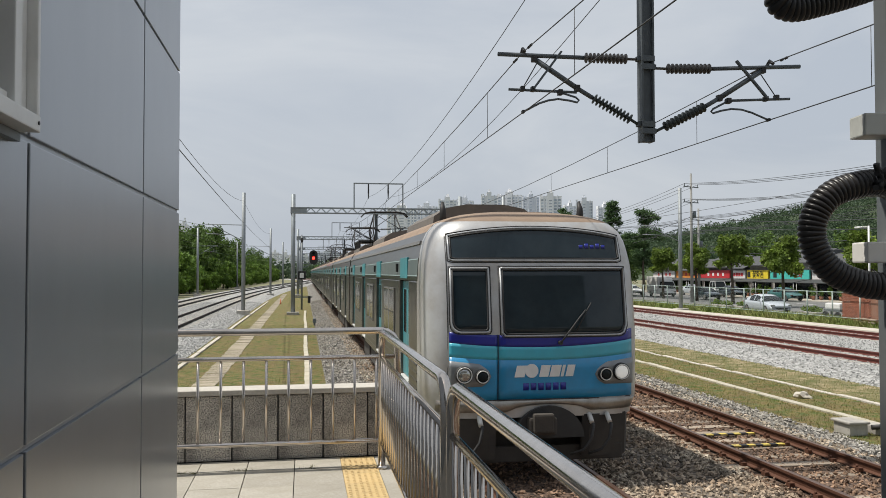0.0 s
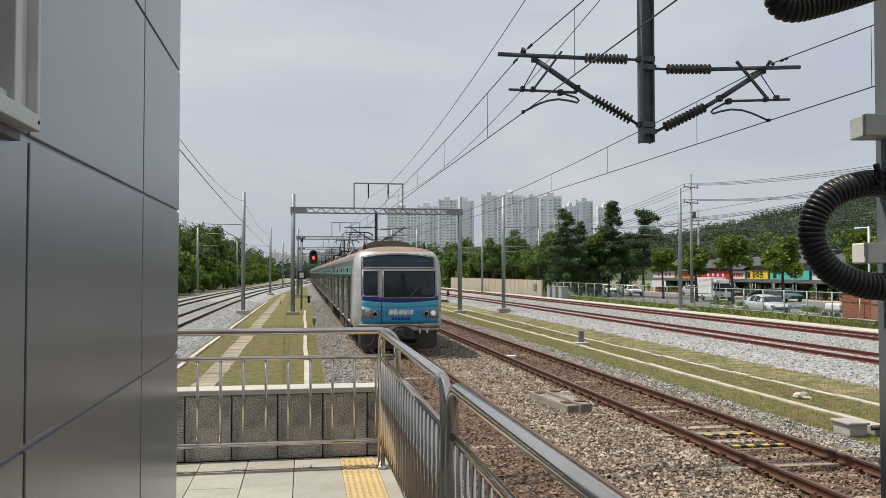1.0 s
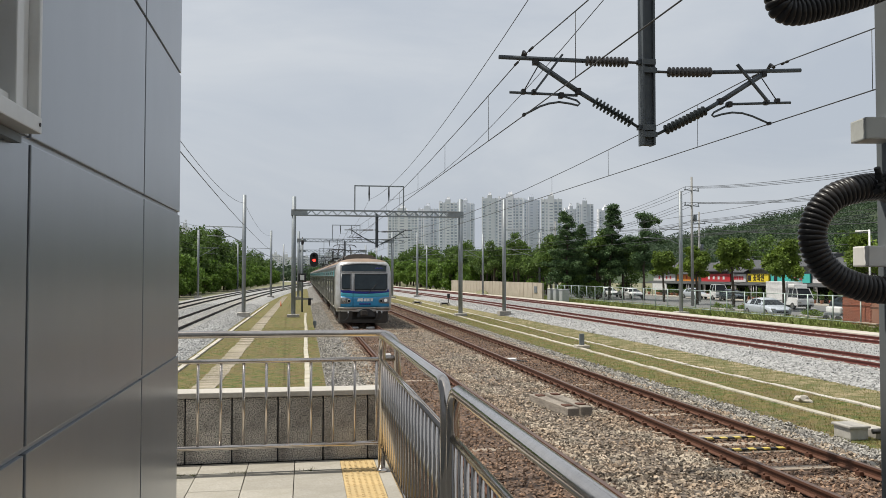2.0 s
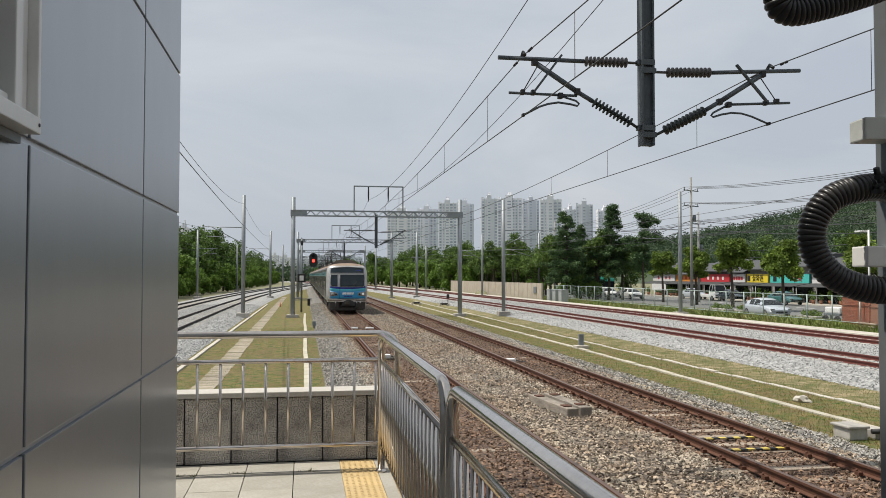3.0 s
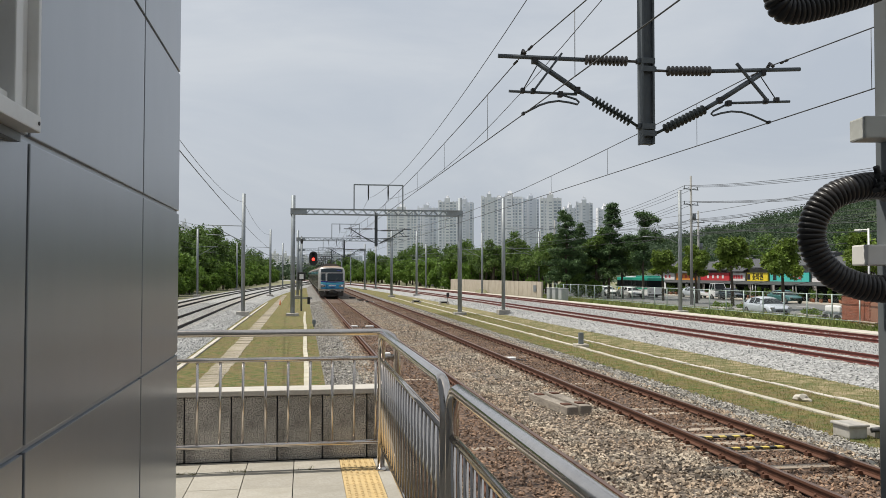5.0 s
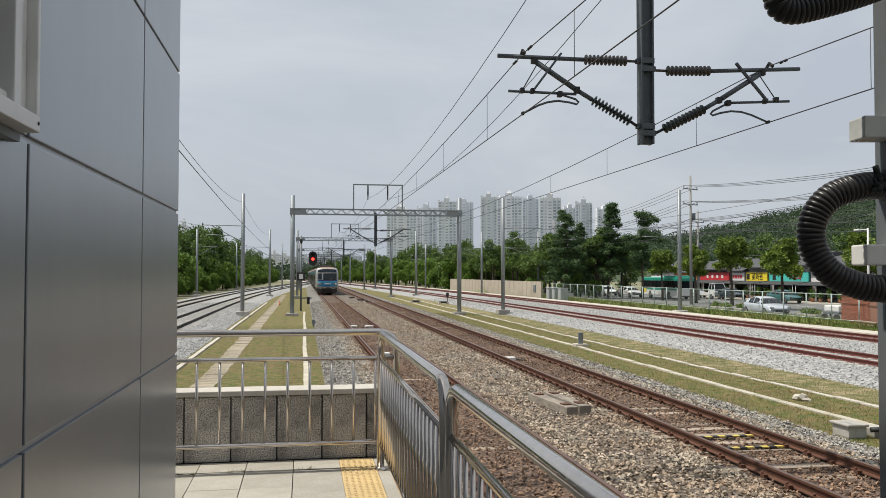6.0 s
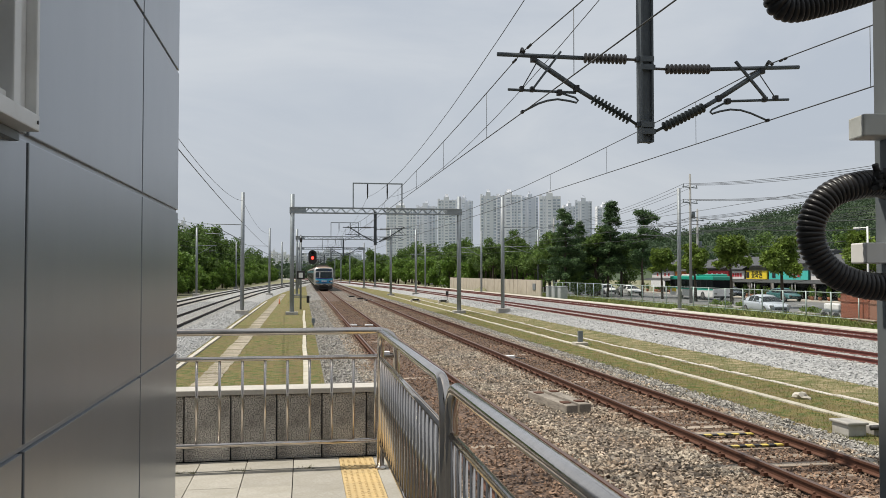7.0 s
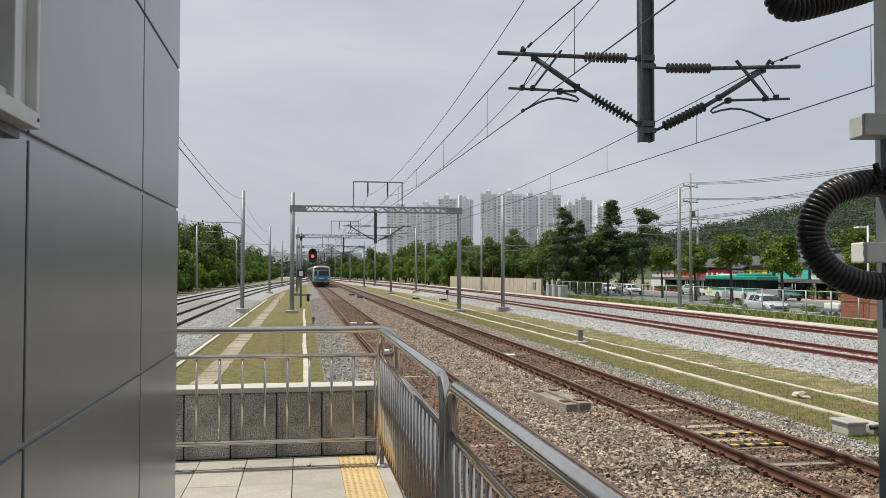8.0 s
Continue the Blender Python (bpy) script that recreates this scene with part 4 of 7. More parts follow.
        for s in (-1, 1):
            for nm, z0, z1, m_, o in (("turquoise_stripe", 2.74, 3.0, "stripe", 0.004), ("pale_line", 2.73, 2.745, "stripe_line", 0.006), ("pale_line", 2.985, 3.0, "stripe_line", 0.006), ("gutter", 3.22, 3.27, "alu_dark", 0.03)):
                b = bmesh.new()
                za, zb = z0, z1
                xa = W - (z0 - 2.66) * 0.059 if z0 < 3 else 1.54 - (z0 - 3.0) * 0.2
                xb = W - (z1 - 2.66) * 0.059 if z1 <= 3 else 1.54 - (z1 - 3.0) * 0.2
                v = [(s * (xa + o), y0 + .02, za), (s * (xb + o), y0 + .02, zb), (s * (xb + o), y1 - .02, zb), (s * (xa + o), y1 - .02, za)]
                q = [b.verts.new(p) for p in v] + [b.verts.new((p[0] - s * (o + 0.01), p[1], p[2])) for p in v]
                for k in ((0, 1, 2, 3), (4, 0, 3, 7), (1, 5, 6, 2), (0, 4, 5, 1), (3, 2, 6, 7)):
                    b.faces.new([q[i] for i in k])
                part(nm, b, M[m_], body)
            # side skins stand proud between the doors
            marks = [20.0 * car + 2.9 + 4.8 * k for k in range(4)]
            for ya, yb in zip([y0 + 0.01] + [m + 0.66 for m in marks], [m - 0.66 for m in marks] + [y1 - 0.01]):
                key = ("skin", s, round(yb - ya, 2))
                if key not in proto:
                    b = bmesh.new()
                    box(b, min(s * (R - 0.02), s * W), max(s * (R - 0.02), s * W), 0, yb - ya, 0.90, 2.657, 0, 0.02)
                    for k in range(4):
                        box(b, s * W - 0.01, s * W + 0.006, 0.03, yb - ya - 0.03, 1.02 + k * 0.12, 1.035 + k * 0.12)
                    o = part("side_panel", b, M["train_steel"], body)
                    proto[key] = o.data
                else:
                    o = new("side_panel", proto[key])
                    o.parent = body
                o.location = (0, ya, 0)
            for k in range(4):
                yc = 20.0 * car + 2.9 + 4.8 * k
                for q0, q1 in ((-0.64, -0.008), (0.008, 0.64)):
                    key = ("door_leaf", s, q0)
                    if key not in proto:
                        b = bmesh.new()
                        box(b, min(s * (R - 0.03), s * (R + 0.012)), max(s * (R - 0.03), s * (R + 0.012)), q0, q1, 1.02, 2.64, 0, 0.01)
                        qc = (q0 + q1) / 2
                        box(b, s * R - 0.016, s * R + 0.016, qc - 0.19, qc + 0.19, 1.75, 2.5, 1, 0.004)
                        o = part("door_leaf", b, [M["teal_door"], M["glass_dark"]], body, "turquoise sliding door leaf with a dark window")
                        proto[key] = o.data
                    else:
                        o = new("door_leaf", proto[key])
                        o.parent = body
                    o.location = (0, yc, 0)
                for nm, q, m_, lab in (("door_step", (-0.64, 0.64, 0.96, 1.0), "alu", "bright door step"), ("door_head", (-0.5, 0.5, 2.69, 3.04), "teal_door", "turquoise door head panel"),
                                       ("door_lamp", (0.90, 1.0, 2.80, 2.95), "black", "small dark door lamp")):
                    key = (nm, s)
                    if key not in proto:
                        b = bmesh.new()
                        xo = W + 0.006 if nm != "door_lamp" else W + 0.03
                        box(b, min(s * (R - 0.02), s * xo), max(s * (R - 0.02), s * xo), *q, 0, 0.004)
                        o = part(nm, b, M[m_], body, lab)
                        proto[key] = o.data
                    else:
                        o = new(nm, proto[key])
                        o.parent = body
                    o.location = (0, yc, 0)
                yw = yc + 2.4
                if k < 3:
                    key = ("window", s)
                    if key not in proto:
                        b = bmesh.new()
                        for q in (-0.50, 0.50):
                            box(b, s * W - 0.02, s * W + 0.004, q - 0.44, q + 0.44, 1.66, 2.46, 0, 0.012)
                        for q in (-0.99, -0.075, 0.94):
                            box(b, s * W - 0.02, s * W + 0.014, q, q + (0.05 if q != -0.075 else 0.15), 1.62, 2.50, 1, 0.008)
                        for z in (1.61, 2.02, 2.46):
                            box(b, s * W - 0.02, s * W + 0.013, -0.985, 0.985, z, z + 0.04, 1, 0.006)
                        o = part("window", b, [M["glass_dark"], M["alu_dark"]], body, "paired dark side window")
                        proto[key] = o.data
                    else:
                        o = new("window", proto[key])
                        o.parent = body
                    o.location = (0, yw, 0)
        for yy in (20 * car + 3.2, 20 * car + 16.8):
            bogie(t, yy)
        for q in (5.6, 8.2, 10.8, 13.4):
            for s in (-1, 1):
                if "case" not in proto:
                    b = bmesh.new()
                    box(b, -0.35, 0.35, -1.0, 1.0, 0.35, 0.90, 0, 0.03)
                    o = part("equipment_case", b, M["under"], t)
                    proto["case"] = o.data
                else:
                    o = new("equipment_case", proto["case"])
                    o.parent = t
                o.location = (s * 1.05, 20 * car + q, 0)
        if car:
            b = bmesh.new()
            box(b, -1.25, 1.25, 20 * car - 0.32, 20 * car + 0.32, 0.95, 3.35, 0, 0.05)
            part("gangway", b, M["rubber"], t)
        for q in (5.4, 14.6):
            b = bmesh.new()
            vs = [(-0.98, 3.55), (-0.94, 3.80), (-0.72, 3.95), (-0.35, 4.02), (0.35, 4.02), (0.72, 3.95), (0.94, 3.80), (0.98, 3.55)]
            sweep(b, vs, [(0, 20 * car + q - 1.9, 0), (0, 20 * car + q + 1.9, 0)])
            part("roof_unit", b, M["roof_grey"], t, "grey roof air conditioning unit")
    # pantographs with roof gear
    for yp in (22.5, 35.0, 62.5, 75.0):
        b = bmesh.new()
        for s in (-1, 1):
            tube(b, [(s * 0.45, yp - 0.9, 3.95), (s * 0.55, yp - 1.0, 4.5), (s * 0.42, yp, 5.2)], 0.026, 8)
            tube(b, [(s * 0.45, yp + 0.9, 3.95), (s * 0.55, yp + 1.0, 4.5), (s * 0.42, yp, 5.2)], 0.026, 8)
        tube(b, [(-0.55, yp - 1.0, 4.5), (0.42, yp, 5.2)], 0.014, 6)
        tube(b, [(0.55, yp - 1.0, 4.5), (-0.42, yp, 5.2)], 0.014, 6)
        box(b, -0.6, 0.6, yp - 1.0, yp + 1.0, 3.86, 3.95)
        p = part("pantograph", b, M["black"], t, "black raised pantograph")
        b = bmesh.new()
        for yy in (yp - 0.18, yp + 0.18):
            tube(b, [(-0.95, yy, 5.05), (-0.8, yy, 5.2), (-0.55, yy, 5.25), (0.55, yy, 5.25), (0.8, yy, 5.2), (0.95, yy, 5.05)], 0.025, 8)
        part("collector_head", b, M["black"], p)
        for x_ in (-0.5, 0.5):
            for yy in (yp - 0.8, yp + 0.8):
                b = bmesh.new()
                insulator(b, (x_, yy, 3.55), (x_, yy, 3.88), 4, 0.09)
                part("insulator", b, M["rubber"], p)
        b = bmesh.new()
        for q in range(6):
            box(b, -0.9, -0.82, yp + 2.2 + q * 0.55, yp + 2.3 + q * 0.55, 3.55, 4.15)
            box(b, 0.82, 0.9, yp + 2.2 + q * 0.55, yp + 2.3 + q * 0.55, 3.55, 4.15)
        box(b, -0.9, 0.9, yp + 2.2, yp + 5.1, 4.13, 4.19)
        part("roof_gear", b, M["black"], t)
    for x_, y_ in ((-1.05, 1.9), (1.1, 1.5)):
        b = bmesh.new()
        tube(b, [(x_, y_, 3.5), (x_, y_, 3.8), (x_, y_ + 0.05, 3.92)], [0.07, 0.05, 0.02], 10)
        part("antenna", b, M["black"], t)
    return t


M["cab_glass"] = mat("cab_glass", (0.014, 0.026, 0.034), (0.008, 0.015, 0.020), 0.06, 0, 1.5, spec=0.40, dirt=(0.030, 0.042, 0.048), dscale=2.5, damount=0.4)
M["bumper"] = mat("scuffed_steel_bumper", (0.42, 0.40, 0.37), (0.30, 0.28, 0.25), 0.35, 0.7, 4, 0.05, 40, 0.003, dirt=(0.16, 0.13, 0.10), dscale=3, damount=0.6)
M["frame_grey"] = mat("grey_window_frame", (0.40, 0.41, 0.42), (0.32, 0.33, 0.34), 0.4, 0.4, 4)
M["stripe_line"] = mat("pale_turquoise_line", (0.34, 0.44, 0.44), (0.27, 0.36, 0.36), 0.5, 0, 4)
M["lamp_rim"] = mat("grey_lamp_surround", (0.26, 0.275, 0.285), (0.20, 0.21, 0.22), 0.4, 0.3, 4)
M["skirt"] = mat("grimy_skirt", (0.045, 0.040, 0.036), (0.022, 0.02, 0.018), 0.8, 0, 3, 0.1, 30, 0.005, dirt=(0.06, 0.05, 0.04), dscale=2, damount=0.6)
M["stripe"] = mat("faded_teal_stripe", (0.10, 0.135, 0.13), (0.075, 0.10, 0.10), 0.5, 0, 2, dirt=(0.12, 0.13, 0.12), dscale=1.2, damount=0.6)
M["teal_door"] = mat("turquoise_door", (0.06, 0.30, 0.34), (0.05, 0.24, 0.28), 0.4, 0.1, 2, dirt=(0.14, 0.18, 0.18), dscale=1.5, damount=0.5)
M["alu_dark"] = mat("dull_aluminium", (0.24, 0.235, 0.225), (0.18, 0.175, 0.165), 0.5, 0.5, 4)
M["roof_grey"] = mat("sooty_roof_unit", (0.10, 0.09, 0.085), (0.15, 0.13, 0.11), 0.8, 0, 3)
M["lamp_glass"] = mat("lamp_glass", (0.5, 0.5, 0.48), (0.3, 0.3, 0.3), 0.12, 0.8, 4)
M["lamp_on"] = glow("lit_headlight", (0.62, 0.61, 0.58), 0.45)
TRAIN = train()


# ---------- pole and conduit beside the platform ----------
def near_pole():
    """Post, brackets and conduits about a metre ahead of the eye, in a frame turned with the view."""
    d = 1.08
    at = pose(0, 0, 0, 0, 0, -9.64)
    X = lambda p, q=d: (p - 784) / 1460.0 * q
    Z = lambda p, q=d: EYE_Z + (483 - p) / 1460.0 * q
    t = thing("steel_post", "grey steel post clamped beside the platform railing", "post", "", "", at)
    b = bmesh.new()
    box(b, X(1550, d + 0.045), X(1604), d + 0.01, d + 0.045, PLAT - 0.03, 4.2, 0, 0.003)
    part("shaft", b, M["galv"], t)
    for z0, z1, x0, m_ in ((240, 200, 1505, "post_box"), (467, 430, 1506, "post_box_pale")):
        b = bmesh.new()
        box(b, X(x0, d + 0.03), X(1640), d - 0.012, d + 0.03, Z(z0, d - 0.012), Z(z1, d - 0.012), 0, 0.002)
        part("clamp_bracket", b, M[m_], t, "pale painted clamp bracket")

    def hose(pts, name):
        P = [Vector((X(x), d + dy, Z(y))) for x, y, dy in pts]
        Q = []
        for i in range(len(P) - 1):
            p0, p1, p2, p3 = P[max(i - 1, 0)], P[i], P[i + 1], P[min(i + 2, len(P) - 1)]
            for s in range(60):
                u = s / 60
                Q.append(0.5 * ((2 * p1) + (p2 - p0) * u + (2 * p0 - 5 * p1 + 4 * p2 - p3) * u * u + (3 * p1 - p0 - 3 * p2 + p3) * u ** 3))
        length, step = 0.0, 0.0062
        out, rad, nxt = [], [], 0.0
        for a, c in zip(Q, Q[1:]):
            seg = (c - a).length
            while nxt <= length + seg:
                out.append(a + (c - a) * ((nxt - length) / seg))
                ph = (nxt / step) % 1.0
                rad.append(0.0147 + 0.0033 * math.sqrt(max(0.0, 1 - (2 * ph - 1) ** 2)))
                nxt += step / 10
            length += seg
        b = bmesh.new()
        tube(b, out, rad, 24)
        h = thing(name, "black corrugated plastic cable conduit fixed to a post", "conduit", "conduits", "", at)
        part("conduit", b, M["conduit"], h)
        return h
    h = hose([(1600, 330, 0.03), (1560, 326, 0.0), (1512, 330, -0.015), (1459, 348, -0.02), (1429, 386, -0.02), (1426, 432, -0.02), (1454, 478, -0.02), (1506, 503, -0.02), (1560, 509, -0.02), (1640, 512, -0.02)], "cable_conduit")
    b = bmesh.new()
    for q in range(16):
        rnd = random.Random(q)
        x, y = rnd.uniform(1524, 1556), rnd.uniform(308, 344)
        tube(b, [(X(x), d - 0.036 + rnd.uniform(0, .006), Z(y)), (X(x + rnd.uniform(-9, 9)), d - 0.037, Z(y + rnd.uniform(-16, 16)))], 0.004, 6)
    part("tape_wrap", b, M["tape"], h, "ragged black tape wrapping")
    hose([(1700, -60, -0.02), (1600, -40, -0.02), (1520, -11, -0.02), (1450, 10, -0.02), (1396, 21, -0.02), (1371, 6, -0.02), (1376, -40, -0.02), (1420, -95, -0.02), (1500, -130, -0.02), (1640, -140, -0.02)], "cable_conduit")


M["conduit"] = mat("black_conduit", (0.016, 0.015, 0.015), (0.024, 0.022, 0.021), 0.36, 0, 20, 0.05, 100, 0.001, dirt=(0.036, 0.030, 0.026), dscale=9, damount=0.5)
M["tape"] = mat("black_tape", (0.012, 0.012, 0.012), (0.02, 0.02, 0.02), 0.7, 0, 20)
M["post_box"] = mat("grey_bracket", (0.60, 0.61, 0.57), (0.50, 0.51, 0.48), 0.5, 0.0, 10, dirt=(0.25, 0.25, 0.22), dscale=8, damount=0.5)
M["post_box_pale"] = mat("pale_bracket", (0.84, 0.82, 0.77), (0.76, 0.74, 0.70), 0.5, 0.0, 10)
near_pole()


# ---------- trackside details ----------
def sleepers():
    for trk, cx, n0, n1 in ((tracks[1], NEXT, 8.0, 70.0), (tracks[0], MAIN, 12.0, 80.0)):
        src = None
        y = n0
        while y < n1:
            if src is None:
                b = bmesh.new()
                box(b, -1.22, 1.22, -0.12, 0.12, -0.33, -0.158, 0, 0.012)
                o = part("sleeper", b, M["sleeper"], trk)
                src = o.data
            else:
                o = new("sleeper", src)
                o.parent = trk
            o.location = (cx + random.uniform(-0.04, 0.04), y, random.uniform(-0.035, 0.0) - (0.03 if cx == MAIN or y > 17.5 else 0.0))
            o.rotation_euler = (0, 0, random.uniform(-0.012, 0.012))
            y += 0.62
        b = bmesh.new()
        y = n0
        while y < 50:
            for s in (-0.7525, 0.7525):
                for q in (-0.10, 0.10):
                    box(b, cx + s + q - 0.035, cx + s + q + 0.035, y - 0.05, y + 0.05, -0.16, -0.105)
                    tube(b, [(cx + s + q * 1.1, y + 0.03, -0.11), (cx + s + q * 1.1, y + 0.03, -0.07)], 0.018, 6)
            y += 0.62
        tagged(part("rail_fastenings", b, M["rail_rust"], trk), "rusty rail fastenings", "", "", "stuff")
    # marker bars on two sleepers
    for y in (13.92, 12.97):
        t = thing("marker_board", "yellow and black striped board lying between the rails", "marker board", "marker boards", "", pose(NEXT, y, -0.15))
        for i in range(9):
            b = bmesh.new()
            x0 = -0.60 + i * 0.134
            box(b, x0, x0 + 0.134, -0.05, 0.05, 0, 0.025, 0, 0.003)
            part("stripe", b, M["yellow"] if i % 2 == 0 else M["black"], t)
    for trk, line, y1 in ((tracks[2], NEW_A, 150), (tracks[3], NEW_B, 150), (tracks[4], LEFT_A, 120), (tracks[5], LEFT_B, 120)):
        src = None
        y = 22.0
        while y < y1:
            if src is None:
                b = bmesh.new()
                box(b, -1.25, 1.25, -0.13, 0.13, -0.36, -0.145, 0, 0.02)
                o = part("sleeper", b, M["concrete"], trk)
                src = o.data
            else:
                o = new("sleeper", src)
                o.parent = trk
            o.location = (line(y), y, 0)
            y += 0.65


def stones(name, material, label, n, place, size, seed, parent=None):
    """Loose broken stones as one object: squashed, tilted, chipped blocks."""
    rng = np.random.default_rng(seed)
    base = np.array([(1, 0, 0), (0, 1, 0), (-1, 0, 0), (0, -1, 0), (0, 0, 0.8), (0, 0, -0.8)], float)
    tri = np.array([(0, 1, 4), (1, 2, 4), (2, 3, 4), (3, 0, 4), (1, 0, 5), (2, 1, 5), (3, 2, 5), (0, 3, 5)])
    c = place(rng, n)
    s = rng.uniform(size * 0.55, size * 1.25, (n, 1, 1)) * rng.uniform(0.6, 1.1, (n, 1, 3)) * 0.5
    v = base[None] * rng.uniform(0.75, 1.25, (n, 6, 1)) + rng.normal(0, 0.22, (n, 6, 3))
    v = v * s
    a = rng.uniform(0, 6.283, n)
    tl = rng.normal(0, 0.5, n)
    ca, sa, ct, st = np.cos(a), np.sin(a), np.cos(tl), np.sin(tl)
    y2 = v[:, :, 1] * ct[:, None] - v[:, :, 2] * st[:, None]
    z2 = v[:, :, 1] * st[:, None] + v[:, :, 2] * ct[:, None]
    x2 = v[:, :, 0] * ca[:, None] - y2 * sa[:, None]
    y3 = v[:, :, 0] * sa[:, None] + y2 * ca[:, None]
    V = np.stack([x2, y3, z2], -1) + c[:, None, :]
    F = (tri[None] + 6 * np.arange(n)[:, None, None]).reshape(-1, 3)
    me = bpy.data.meshes.new(name)
    me.from_pydata(V.reshape(-1, 3).tolist(), [], F.tolist())
    me.materials.append(material)
    o = new(name, me)
    return tagged(o, label, "gravel", "", "stuff")


def bed_height(x, xa, xb, top, lx):
    return np.where(x < xa, top - (xa - x) / lx * (top - GZ), np.where(x > xb, top - (x - xb) / lx * (top - GZ), top))


def place_old(rng, n):
    y = 5.0 + 80.0 * rng.random(n) ** 2.3
    x = rng.uniform(1.7, 9.1, n)
    for cx in (MAIN, NEXT):
        hit = np.abs(x - cx) < 1.0
        x = np.where(hit, cx + np.sign(x - cx) * (1.0 + rng.random(n) * 0.6), x)
    z = bed_height(x, 1.5, 9.2, -0.19, 0.9) + rng.uniform(-0.012, 0.03, n)
    return np.stack([x, y, z], -1)


def place_shoulder(rng, n):
    """Greyer stone on the two outer shoulders of the old bed."""
    y = 5.0 + 85.0 * rng.random(n) ** 2.1
    x = np.where(rng.random(n) < 0.55, rng.uniform(0.66, 2.1, n), rng.uniform(8.7, 10.15, n))
    z = bed_height(x, 1.5, 9.2, -0.19, 0.9) + rng.uniform(-0.012, 0.035, n)
    return np.stack([x, y, z], -1)


def place_rusty(rng, n):
    y = 5.0 + 80.0 * rng.random(n) ** 2.0
    x = rng.uniform(-1.12, 1.12, n)
    hit = np.abs(np.abs(x) - 0.7525) < 0.075
    x = np.where(hit, x * 0.8, x) + np.where(rng.random(n) < 0.5, MAIN, NEXT)
    return np.stack([x, y, -0.188 + rng.uniform(-0.015, 0.028, n)], -1)


def place_new(rng, n):
    y = 13.0 + 85.0 * rng.random(n) ** 1.4
    x0 = np.array([NEW_A(q) for q in y])
    x = x0 + rng.uniform(-3.6, 7.6, n)
    z = np.where(x < x0 - 2.6, -0.16 - (x0 - 2.6 - x) * 0.19, -0.16) + rng.uniform(-0.01, 0.03, n)
    return np.stack([x, y, z], -1)


def place_left(rng, n):
    y = 26.0 + 60.0 * rng.random(n) ** 1.3
    x = rng.uniform(-10.0, -4.2, n)
    z = np.where(x > -5.1, -0.16 - (x + 5.1) * 0.19, -0.16) + rng.uniform(-0.01, 0.03, n)
    return np.stack([x, y, z], -1)


stones("ballast_stones", M["stone"], "loose brown-grey ballast stones beside the rails", 72000, place_old, 0.078, 3)
stones("grey_ballast_stones", M["stone_grey"], "loose grey ballast stones on the bed's shoulders", 32000, place_shoulder, 0.078, 13)
stones("rusty_ballast_stones", M["stone_rust"], "rust-dusted ballast stones between the rails", 46000, place_rusty, 0.066, 8)
stones("pale_ballast_stones", M["stone_new"], "loose pale ballast stones beside new tracks", 30000, place_new, 0.080, 4)
stones("pale_ballast_stones", M["stone_new"], "loose pale ballast stones beside woods", 15000, place_left, 0.080, 5)


def kerbs():
    def run(name, xf, y0, y1, w, z1, m_, label, seg=1.0, jit=0.01):
        t = tagged(new(name), label, "kerb", "", "structure")
        src = None
        y = y0
        while y < y1:
            if src is None:
                b = bmesh.new()
                box(b, -w / 2, w / 2, 0.008, seg - 0.008, GZ - 0.1, z1, 0, 0.012)
                o = part("kerb_stone", b, M[m_], t)
                src = o.data
            else:
                o = new("kerb_stone", src)
                o.parent = t
            o.location = (xf(y) + random.uniform(-jit, jit), y, random.uniform(-jit, jit) * 0.5)
            o.rotation_euler = (0, 0, -math.atan2(xf(y + seg) - xf(y), seg) + random.uniform(-0.006, 0.006))
            y += seg
    run("kerb_1", lambda y: 0.095 + 0.02 * math.sin(y * 0.3), 9.0, 68.0, 0.165, GZ + 0.05, "kerb_white", "white concrete cable trough beside the ballast", 1.0)
    run("kerb_2", lambda y: -4.05 + 0.004 * (y - 25), 20, 90, 0.16, GZ + 0.06, "concrete_pale", "thin concrete kerb beside pale ballast", 1.0)
    run("kerb_3", lambda y: 11.55 + 0.05 * math.sin(y * 0.21), 14.6, 110, 0.20, GZ + 0.05, "kerb_white", "white concrete cable trough in dry grass", 1.0, 0.02)
    run("kerb_4", lambda y: 13.25 + 0.10 * math.sin(y * 0.13), 17, 100, 0.16, GZ + 0.03, "concrete_pale", "half buried concrete kerb in dry grass", 1.0, 0.03)
    run("trough_lids", lambda y: -2.70, 12, 120, 0.64, GZ + 0.014, "trough", "cracked concrete trough lids in the grass", 0.6, 0.025)
    run("path_edge", lambda y: NEW_B(y) + 2.45, 12, 230, 1.3, -0.05, "concrete_pale", "pale concrete strip along the newer track", 2.0, 0.01)


M["kerb_white"] = mat("whitewashed_concrete", (0.50, 0.465, 0.38), (0.38, 0.35, 0.28), 0.85, 0, 6, 0.2, 50, 0.008, objvar=0.08, dirt=(0.36, 0.32, 0.22), dscale=2.0, damount=0.55)
M["trough"] = mat("cracked_lid_concrete", (0.36, 0.315, 0.25), (0.25, 0.215, 0.17), 0.95, 0, 7, 0.5, 30, 0.02, objvar=0.14, dirt=(0.17, 0.15, 0.07), dscale=1.1, damount=0.7)
M["yellow"] = mat("worn_yellow_paint", (0.60, 0.46, 0.06), (0.50, 0.38, 0.08), 0.7, 0, 20, dirt=(0.3, 0.25, 0.15), dscale=8, damount=0.6)
